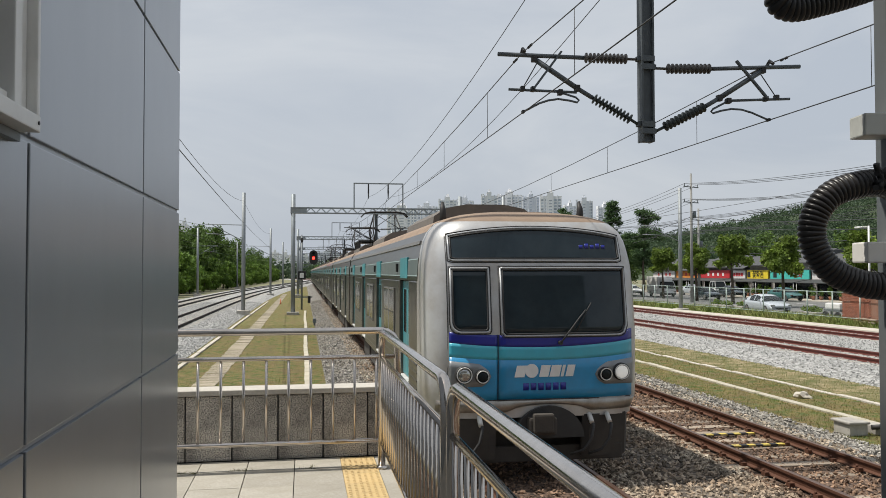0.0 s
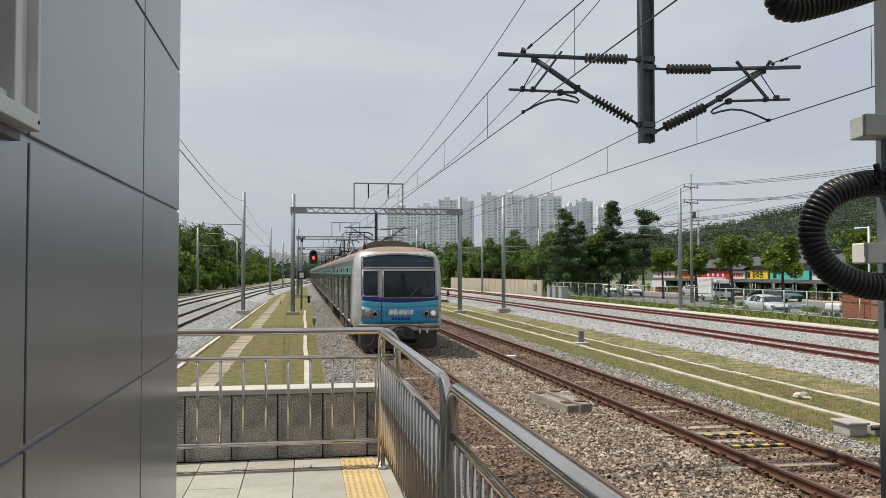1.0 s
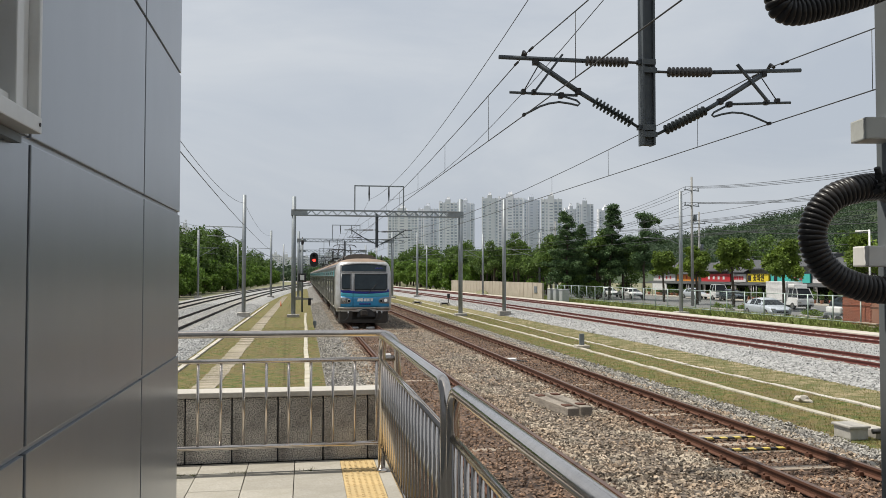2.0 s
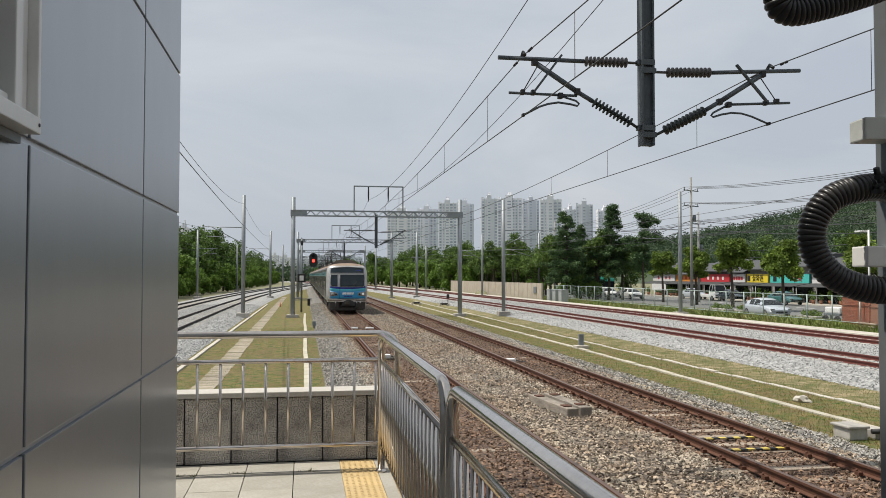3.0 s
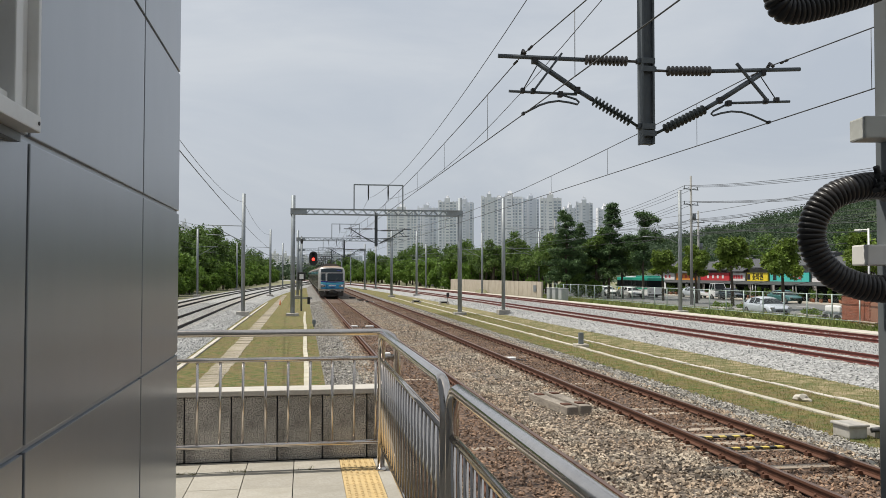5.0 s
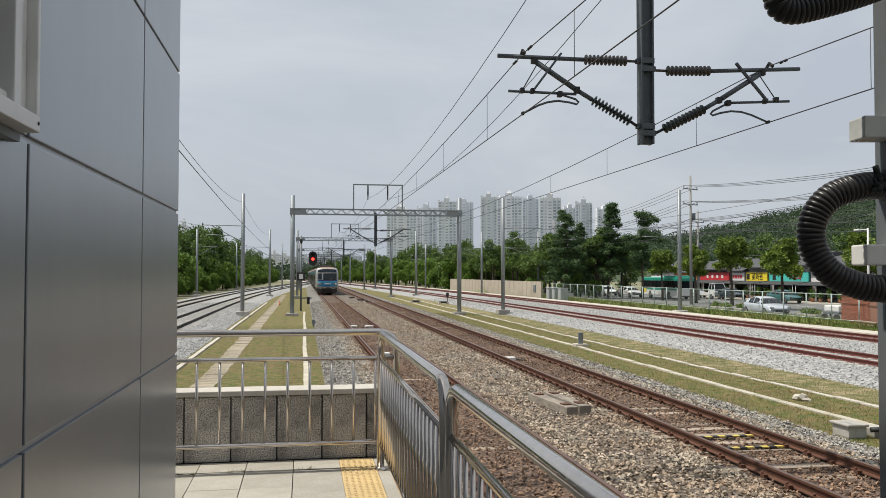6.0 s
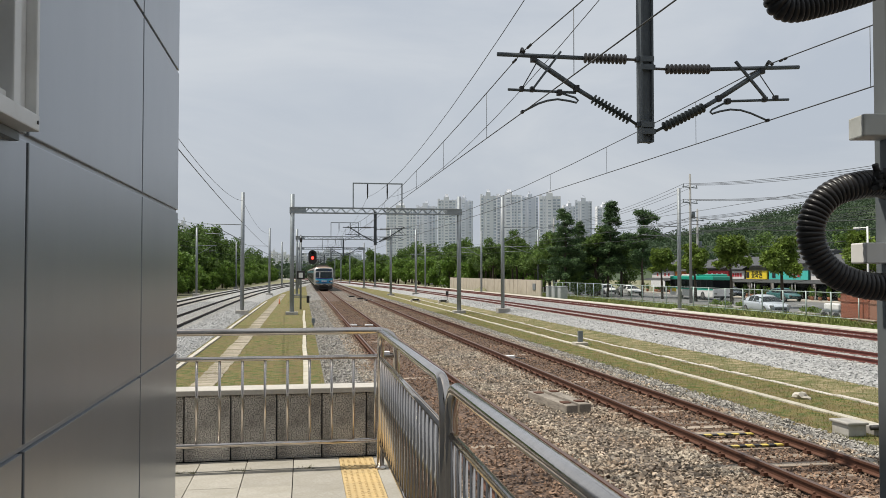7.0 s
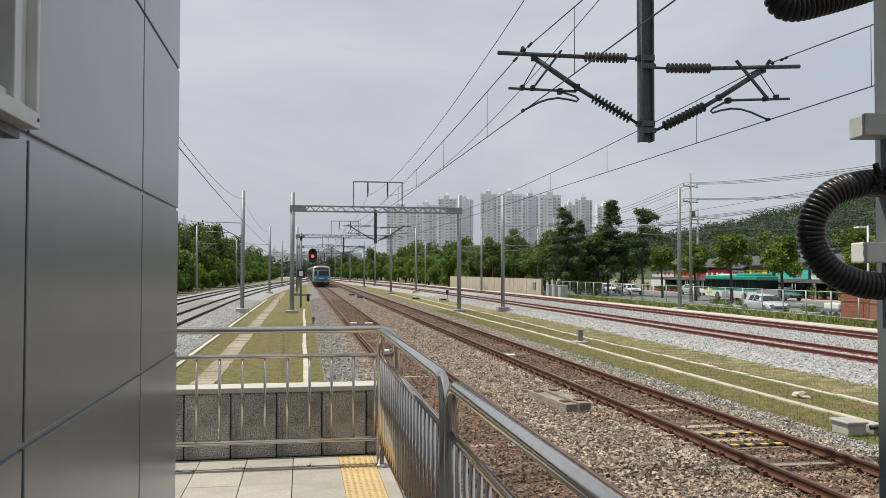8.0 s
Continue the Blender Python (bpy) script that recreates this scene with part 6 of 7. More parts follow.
M["fence"] = mat("green_grey_fence", (0.40, 0.47, 0.44), (0.32, 0.39, 0.36), 0.5, 0.3, 5)
fence()


def beige_wall():
    b = bmesh.new()
    Y = ys(97, 150, 5)
    sweep(b, [(-0.1, GZ), (0.1, GZ), (0.1, 1.85), (-0.1, 1.85)], [(NEW_B(y) + 4.2, y, 0) for y in Y])
    t = setting("wall_trackside", b, M["beige"], "beige concrete panel wall beside the newer tracks", "wall")
    y = 97.0
    while y < 150:
        b = bmesh.new()
        x = NEW_B(y) + 4.2
        box(b, x - 0.13, x - 0.08, y, y + 0.10, GZ, 1.86, 0, 0.01)
        part("pilaster", b, M["beige"], t)
        y += 2.0
    b = bmesh.new()
    x = NEW_B(99) + 4.2
    box(b, x - 0.2, x - 0.12, 99, 100.2, 0.6, 1.4)
    part("notice_board", b, M["galv"], t)
    b = bmesh.new()
    bmesh.ops.create_icosphere(b, subdivisions=3, radius=1.0)
    for v in b.verts:
        v.co.x, v.co.y, v.co.z = v.co.x * 0.9, v.co.y * 3.2, max(-0.02, v.co.z * 0.9) * (0.9 + 0.4 * noise.noise(v.co * 2.0))
    tagged(part("earth_heap", b, M["earth"], None, "", True, pose(NEW_B(124) + 3.2, 124, GZ)), "low brown heap of earth by the wall", "heap")
    # three pale cabinets at the end of the wall
    c0 = None
    for i, y in enumerate((94.5, 92.4, 90.2)):
        if c0 is None:
            c0 = thing("equipment_cabinet", "pale grey trackside equipment cabinet", "cabinet", "equipment cabinets", "", pose(NEW_B(y) + 4.5, y, GZ))
            b = bmesh.new()
            box(b, -0.4, 0.4, -0.6, 0.6, 0.1, 1.45, 0, 0.03)
            part("body", b, M["cabinet"], c0)
            b = bmesh.new()
            box(b, -0.46, 0.46, -0.66, 0.66, 1.45, 1.53, 0, 0.02)
            part("top", b, M["cabinet"], c0)
            b = bmesh.new()
            box(b, -0.42, -0.40, -0.5, 0.5, 0.2, 1.35)
            part("door", b, M["cabinet"], c0)
            b = bmesh.new()
            box(b, -0.45, 0.45, -0.65, 0.65, -0.05, 0.1)
            part("plinth", b, M["concrete"], c0)
        else:
            copy_thing(c0, pose(NEW_B(y) + 4.5, y, GZ))


M["beige"] = mat("beige_concrete", (0.47, 0.415, 0.335), (0.38, 0.335, 0.27), 0.9, 0, 2, 0.1, 20, 0.01, streak=(1, 1, 0.25), dirt=(0.33, 0.28, 0.22), dscale=0.8, damount=0.6)
M["cabinet"] = mat("cabinet_grey", (0.38, 0.40, 0.40), (0.31, 0.33, 0.33), 0.5, 0.1, 4)
beige_wall()


def road():
    b = bmesh.new()
    flat_sheet(b, [(33.0, y, GZ - 0.02) for y in ys(-60, 240, 20)], [(53.5, y, GZ - 0.02) for y in ys(-60, 240, 20)])
    setting("road", b, M["asphalt"], "sunlit grey road and parking strip behind the fence", "road")
    b = bmesh.new()
    box(b, 53.5, 56.0, -60, 240, GZ - 0.1, GZ + 0.13, 0, 0.02)
    setting("pavement", b, M["concrete_pale"], "pale pavement before the shops", "pavement")
    t = tagged(new("road_lines"), "white painted lane lines", "road marking", "", "structure")
    src = None
    y = 40.0
    while y < 130:
        if src is None:
            b = bmesh.new()
            box(b, -0.08, 0.08, 0, 3, GZ - 0.02, GZ - 0.012)
            o = part("line", b, M["white"], t)
            src = o.data
        else:
            o = new("line", src)
            o.parent = t
        o.location = (48.3, y, 0)
        y += 8


road()


def brick_hut():
    """Low brick hut near the fence; its bricks are laid one by one on the seen faces."""
    t = thing("brick_hut", "low red brick hut beside the fence", "hut", "", "", pose(31.55, 37.7, GZ))
    b = bmesh.new()
    box(b, 0.03, 4.0, 0.03, 6.77, 0, 2.0)
    w = part("wall", b, M["mortar"], t)
    b = bmesh.new()
    box(b, -0.1, 4.1, -0.1, 6.9, 2.0, 2.14, 0, 0.02)
    part("roof", b, M["concrete"], t)
    data = None
    rnd = random.Random(3)
    course = 0
    z = 0.02
    while z < 1.95 and course < 22:
        for face in (0, 1):
            L = 2.4 if face == 0 else 1.7
            s = 0.0 if course % 2 else 0.12
            while s < L:
                if data is None:
                    bb = bmesh.new()
                    box(bb, 0, 0.23, 0, 0.05, 0, 0.08, 0, 0.004)
                    o = part("brick", bb, M["brick"], w)
                    data = o.data
                else:
                    o = new("brick", data)
                    o.parent = w
                o.location = (0.0, 6.8 - s, z) if face == 0 else (s, 6.80, z)
                o.rotation_euler = (0, 0, -math.pi / 2) if face == 0 else (0, 0, math.pi)
                if face == 1:
                    o.location = (s + 0.23, 6.80, z)
                s += 0.245
        z += 0.092
        course += 1
    # planks leaning and stacked before it
    for i in range(3):
        b = bmesh.new()
        box(b, -1.2, 1.2, -0.1, 0.1, 0, 0.07, 0, 0.01)
        tagged(part("plank", b, M["sleeper"], None, "", False, pose(31.2, 42.0 - i * 0.1, GZ + 0.1 + i * 0.16, 0, 0, 78)), "dark old plank stacked by the brick hut", "plank", "planks")


M["brick"] = mat("red_brick", (0.34, 0.12, 0.07), (0.27, 0.095, 0.06), 0.9, 0, 12, 0.3, 60, 0.005, objvar=0.2)
M["mortar"] = mat("brick_mortar", (0.30, 0.15, 0.10), (0.25, 0.12, 0.08), 0.95, 0, 8)
brick_hut()


def vehicle(name, label, prof_low, prof_top, w, m_, wheels, group="", glassm="car_glass", lights=True, wr=0.32):
    """A car: side outline of body and cabin as (along, up); local front at y = 0, tail to +y."""
    t = thing(name, label, "car" if "truck" not in name else "truck", group)

    def slab(pts, w0, w1, zsplit, mat_, nm, lab=""):
        b = bmesh.new()
        zlo, zhi = min(p[1] for p in pts), max(p[1] for p in pts)
        wd = lambda z: w0 + (w1 - w0) * max(0, (z - zsplit) / max(0.01, zhi - zsplit))
        L = [b.verts.new((-wd(z), y, z)) for y, z in pts]
        R = [b.verts.new((wd(z), y, z)) for y, z in pts]
        b.faces.new(L)
        b.faces.new(R[::-1])
        n = len(pts)
        for i in range(n):
            b.faces.new((L[(i + 1) % n], L[i], R[i], R[(i + 1) % n]))
        bmesh.ops.recalc_face_normals(b, faces=b.faces)
        bmesh.ops.bevel(b, geom=list(b.edges), offset=0.045, segments=2, affect="EDGES", clamp_overlap=True)
        return part(nm, b, mat_, t, lab)
    body = slab(prof_low, w, w * 0.97, 0.5, M[m_], "body")
    if prof_top:
        slab(prof_top, w * 0.93, w * 0.72, min(p[1] for p in prof_top), M[glassm], "cabin_glass", "dark car windows")
        ymid = sum(p[0] for p in prof_top) / len(prof_top)
        zt = max(p[1] for p in prof_top)
        tops = [p[0] for p in prof_top if p[1] > zt - 0.09]
        b = bmesh.new()
        box(b, -w * 0.71, w * 0.71, min(tops) - 0.03, max(tops) + 0.03, zt - 0.03, zt + 0.035, 0, 0.02)
        part("roof", b, M[m_], t)
        b = bmesh.new()
        zb = min(p[1] for p in prof_top)
        fr = [p for p in prof_top if p[1] <= zb + 0.02]
        f0, r0 = min(fr)[0], max(fr)[0]
        for s in (-1, 1):
            for (ya, yb) in ((f0, min(tops)), (ymid, ymid), (r0, max(tops))):
                bar(b, (s * w * 0.93, ya, zb), (s * w * 0.73, yb, zt), 0.05)
        part("pillars", b, M[m_], t)
    for y in wheels:
        for s in (-1, 1):
            b = bmesh.new()
            tube(b, [(s * (w - 0.2), y, wr), (s * (w - 0.17), y, wr), (s * (w + 0.0), y, wr), (s * (w + 0.02), y, wr)], [wr * 0.9, wr, wr, wr * 0.9], 18)
            wh = part("tyre", b, M["rubber"], t)
            b = bmesh.new()
            tube(b, [(s * (w + 0.0), y, wr), (s * (w + 0.03), y, wr)], [wr * 0.66, wr * 0.6], 14)
            part("rim", b, M["alu_dark"], wh)
    yf = min(p[0] for p in prof_low)
    yr = max(p[0] for p in prof_low)
    zf = 0.66 if name != "bus" else 0.75
    for s in (-1, 1):
        b = bmesh.new()
        box(b, s * w * 0.72 - 0.17, s * w * 0.72 + 0.17, yf - 0.02, yf + 0.12, zf - 0.07, zf + 0.07, 0, 0.02)
        part("headlight", b, M["lamp_glass"], t)
        b = bmesh.new()
        box(b, s * w * 0.76 - 0.14, s * w * 0.76 + 0.14, yr - 0.1, yr + 0.02, zf, zf + 0.16, 0, 0.02)
        part("tail_light", b, M["tail"], t)
    b = bmesh.new()
    box(b, -w * 0.9, w * 0.9, yf - 0.03, yf + 0.1, 0.28, 0.48, 0, 0.03)
    part("bumper", b, M["black"], t)
    return t


M["car_glass"] = mat("tinted_car_glass", (0.015, 0.018, 0.02), (0.01, 0.012, 0.014), 0.1, 0, 3, spec=0.25)
M["tail"] = mat("red_lens", (0.25, 0.01, 0.01), (0.2, 0.01, 0.01), 0.2)
M["car_silver"] = mat("silver_car_paint", (0.54, 0.58, 0.62), (0.50, 0.54, 0.58), 0.3, 0.25, 2, coat=0.5)
M["car_white"] = mat("white_car_paint", (0.75, 0.75, 0.74), (0.70, 0.70, 0.69), 0.3, 0, 2, coat=0.5)
M["car_dark"] = mat("dark_car_paint", (0.03, 0.045, 0.055), (0.025, 0.035, 0.045), 0.25, 0.2, 2, coat=0.5)
M["car_teal"] = mat("teal_car_paint", (0.05, 0.16, 0.16), (0.04, 0.13, 0.13), 0.3, 0.2, 2, coat=0.5)
M["bus_green"] = mat("bus_green_paint", (0.02, 0.36, 0.26), (0.02, 0.30, 0.22), 0.35, 0, 2, coat=0.4)
TRUCK_LOW = [(0.0, 0.35), (0.0, 0.95), (0.25, 1.1), (1.65, 1.1), (1.65, 0.75), (5.1, 0.75), (5.1, 0.42)]
TRUCK_TOP = [(0.05, 1.1), (0.45, 1.88), (0.9, 1.95), (1.6, 1.95), (1.65, 1.1)]


def sedan(label, m_, group=""):
    """A lofted saloon: rounded lower body, tapered greenhouse with pillars; front at y = 0, tail to +y."""
    t = thing("sedan", label, "car", group)
    W2 = 0.90
    deck = ((0.0, 0.56), (0.12, 0.70), (0.5, 0.80), (1.25, 0.92), (2.0, 0.95), (3.6, 0.98), (4.2, 1.02), (4.55, 0.98), (4.68, 0.80))
    plan = ((0.0, 0.66), (0.15, 0.80), (0.5, 0.87), (1.2, 0.90), (3.6, 0.90), (4.3, 0.86), (4.6, 0.78), (4.68, 0.68))
    roof = ((1.15, 0.93), (1.45, 1.10), (1.85, 1.30), (2.2, 1.40), (2.7, 1.44), (3.1, 1.42), (3.5, 1.33), (3.9, 1.16), (4.2, 1.02))

    def loft(stations, ring, pick, mats, nm, lab=""):
        b = bmesh.new()
        rows = [[b.verts.new((x, y, z)) for x, z in ring(y)] for y in stations]
        for j in range(len(rows) - 1):
            for i in range(len(rows[0]) - 1):
                f = b.faces.new((rows[j][i], rows[j][i + 1], rows[j + 1][i + 1], rows[j + 1][i]))
                f.smooth, f.material_index = True, pick(j, i)
        b.faces.new(rows[0])
        b.faces.new(rows[-1][::-1])
        bmesh.ops.recalc_face_normals(b, faces=b.faces)
        return part(nm, b, mats, t, lab)

    def low_ring(y):
        w, z = along(plan, y), along(deck, y)
        lo = 0.24 + 0.10 * max(0, 1 - y / 0.4) + 0.10 * max(0, 1 - (4.68 - y) / 0.5)
        h = [(w * 0.90, lo), (w * 0.985, lo + 0.10), (w, lo + 0.26), (w * 0.99, z - 0.20), (w * 0.965, z - 0.09), (w * 0.90, z - 0.02), (w * 0.6, z + 0.015), (0, z + 0.03)]
        return [(-x, q) for x, q in h] + h[-2::-1]

    def top_ring(y):
        z, zb = along(roof, y), along(deck, y) - 0.03
        k = max(0.02, z - zb)
        h = [(0.84, zb), (0.84 - 0.30 * k, zb + k * 0.55), (0.84 - 0.46 * k, zb + k * 0.86), (0.72 - 0.36 * k, zb + k * 0.97), (0.3, zb + k + 0.01), (0, zb + k + 0.015)]
        return [(-x, q) for x, q in h] + h[-2::-1]
    loft([0, 0.04, 0.12, 0.3, 0.55, 0.9, 1.25, 1.7, 2.3, 2.9, 3.6, 4.0, 4.3, 4.5, 4.62, 4.68], low_ring, lambda j, i: 0, [M[m_]], "body")
    st = [1.15, 1.25, 1.45, 1.85, 1.93, 2.2, 2.66, 2.74, 3.1, 3.42, 3.5, 3.72, 3.9, 4.2]
    loft(st, top_ring, lambda j, i: 0 if (2 <= i <= 7 and 3 <= j <= 9) or (i in (0, 1, 8, 9) and j in (2, 6, 9, 10, 11)) else 1, [M[m_], M["car_glass"]], "cabin", "tinted car windows under a painted roof")
    for y in (0.85, 3.75):
        for s in (-1, 1):
            b = bmesh.new()
            tube(b, [(s * 0.72, y, 0.32), (s * 0.74, y, 0.32), (s * 0.90, y, 0.32), (s * 0.915, y, 0.32)], [0.29, 0.32, 0.32, 0.29], 20)
            wh = part("wheel", b, M["rubber"], t)
            b = bmesh.new()
            tube(b, [(s * 0.90, y, 0.32), (s * 0.922, y, 0.32)], [0.22, 0.20], 16)
            part("rim", b, M["alu_dark"], wh)
    for s in (-1, 1):
        for nm, y, z, dx, m2 in (("headlight", 0.10, 0.64, 0.66, "lamp_glass"), ("tail_light", 4.63, 0.82, 0.62, "tail")):
            b = bmesh.new()
            box(b, s * dx - 0.15, s * dx + 0.15, y - 0.06, y + 0.06, z - 0.06, z + 0.07, 0, 0.03)
            part(nm, b, M[m2], t)
        b = bmesh.new()
        box(b, s * 0.98 - 0.09, s * 0.98 + 0.09, 1.52, 1.64, 0.92, 1.05, 0, 0.03)
        part("wing_mirror", b, M[m_], t)
    b = bmesh.new()
    box(b, -0.45, 0.45, -0.02, 0.06, 0.36, 0.50, 0, 0.02)
    part("grille", b, M["black"], t)
    return t


def cars():
    v = sedan("silver sedan parked behind the fence", "car_silver")
    v.matrix_basis = pose(34.6, 55.6, GZ, 0, 0, -4)
    spots = [("white sedan parked by the shops", "car_white", 44.0, 104.0, 6), ("dark sedan parked by the shops", "car_dark", 52.0, 92.0, 0), ("white sedan parked before the trees", "car_white", 43.5, 112.0, 0),
             ("teal sedan parked by the road", "car_teal", 51.6, 80.0, 0), ("silver sedan parked before the shops", "car_silver", 52.0, 102.0, 0)]
    for lab, m_, x, y, rz in spots:
        o = sedan(lab, m_, "parked cars")
        o.matrix_basis = pose(x, y, GZ, 0, 0, rz)
    o = vehicle("delivery_truck", "small white truck parked by the kerb", TRUCK_LOW, TRUCK_TOP, 0.85, "car_white", (0.8, 4.0))
    o.matrix_basis = pose(51.5, 96.0, GZ)


cars()
DARK_CAR = sedan("dark blue-green sedan driving along the road", "car_dark")
TRUCK = vehicle("delivery_truck", "small white box truck driving along the road", TRUCK_LOW, TRUCK_TOP, 0.85, "car_white", (0.8, 4.0))
bx = bmesh.new()
box(bx, -0.88, 0.88, 1.8, 5.15, 0.78, 2.55, 0, 0.02)
part("cargo_box", bx, M["white"], TRUCK, "white cargo box")
bx = bmesh.new()
box(bx, -0.7, 0.7, 0.75, 1.75, 1.95, 2.35, 0, 0.12)
part("wind_deflector", bx, M["car_white"], TRUCK)


def bus():
    low = [(0.0, 0.35), (0.0, 1.15), (0.02, 1.3), (10.9, 1.3), (10.9, 0.4)]
    t = vehicle("bus", "green and white city bus driving along the road", low, None, 1.22, "car_white", (2.4, 8.0), wr=0.48)
    t["category"] = "bus"
    b = bmesh.new()
    box(b, -1.20, 1.20, 0.05, 10.85, 1.3, 2.40, 0, 0.06)
    part("window_band", b, M["glass_dark"], t, "dark window band")
    b = bmesh.new()
    box(b, -1.22, 1.22, 0.0, 10.9, 2.25, 2.72, 0, 0.12)
    part("roof", b, M["bus_green"], t, "green roof")
    b = bmesh.new()
    box(b, -1.0, 1.0, 0.7, 4.4, 2.70, 2.95, 0, 0.12)
    part("roof_pod", b, M["bus_green"], t, "green roof pod")
    b = bmesh.new()
    box(b, -0.9, 0.9, 5.4, 8.4, 2.70, 2.9, 0, 0.08)
    part("roof_unit", b, M["white"], t)
    for i in range(8):
        for s in (-1, 1):
            b = bmesh.new()
            box(b, s * 1.2 - 0.012, s * 1.2 + 0.012, 1.5 + i * 1.3, 1.56 + i * 1.3, 1.3, 2.27)
            part("pillar", b, M["black"], t)
    b = bmesh.new()
    box(b, -1.235, -1.2, 9.2, 10.4, 0.8, 1.25)
    part("side_notice", b, M["sign_yellow"], t)
    b = bmesh.new()
    box(b, -1.215, -1.2, 0.05, 10.85, 1.14, 1.30)
    part("green_skirt_line", b, M["bus_green"], t)
    return t


M["sign_yellow"] = mat("yellow_sign", (0.80, 0.62, 0.04), (0.72, 0.55, 0.04), 0.5, 0, 3)
M["sign_teal"] = mat("teal_sign", (0.08, 0.52, 0.46), (0.07, 0.46, 0.40), 0.5, 0, 3)
M["sign_red"] = mat("red_sign", (0.55, 0.04, 0.05), (0.48, 0.035, 0.045), 0.5, 0, 3)
M["sign_orange"] = mat("orange_sign", (0.75, 0.28, 0.05), (0.66, 0.24, 0.05), 0.5, 0, 3)
M["sign_white"] = mat("white_sign", (0.72, 0.70, 0.68), (0.62, 0.6, 0.6), 0.5, 0, 3)
M["plaster"] = mat("grey_plaster", (0.42, 0.41, 0.40), (0.34, 0.33, 0.32), 0.9, 0, 2, 0.1, 20, 0.01, dirt=(0.22, 0.2, 0.19), dscale=0.7, damount=0.6)
M["roof_dark"] = mat("dark_sheet_roof", (0.05, 0.053, 0.058), (0.075, 0.077, 0.08), 0.8, 0.0, 2)
M["awning"] = mat("dark_awning", (0.03, 0.035, 0.035), (0.05, 0.05, 0.05), 0.8)
M["pot"] = mat("clay_pot", (0.30, 0.12, 0.06), (0.24, 0.1, 0.05), 0.9)
BUS = bus()


def lettering(body, size, m_, parent, m):
    """Raised letters in the built-in font as a mesh part."""
    cu = bpy.data.curves.new("letters", "FONT")
    cu.body, cu.size, cu.extrude, cu.align_x, cu.align_y = body, size, 0.02, "CENTER", "CENTER"
    tmp = bpy.data.objects.new("tmp", cu)
    me = bpy.data.meshes.new_from_object(tmp)
    bpy.data.objects.remove(tmp)
    me.materials.append(m_)
    o = new("lettering", me)
    o.parent, o.matrix_basis = parent, m
    return o


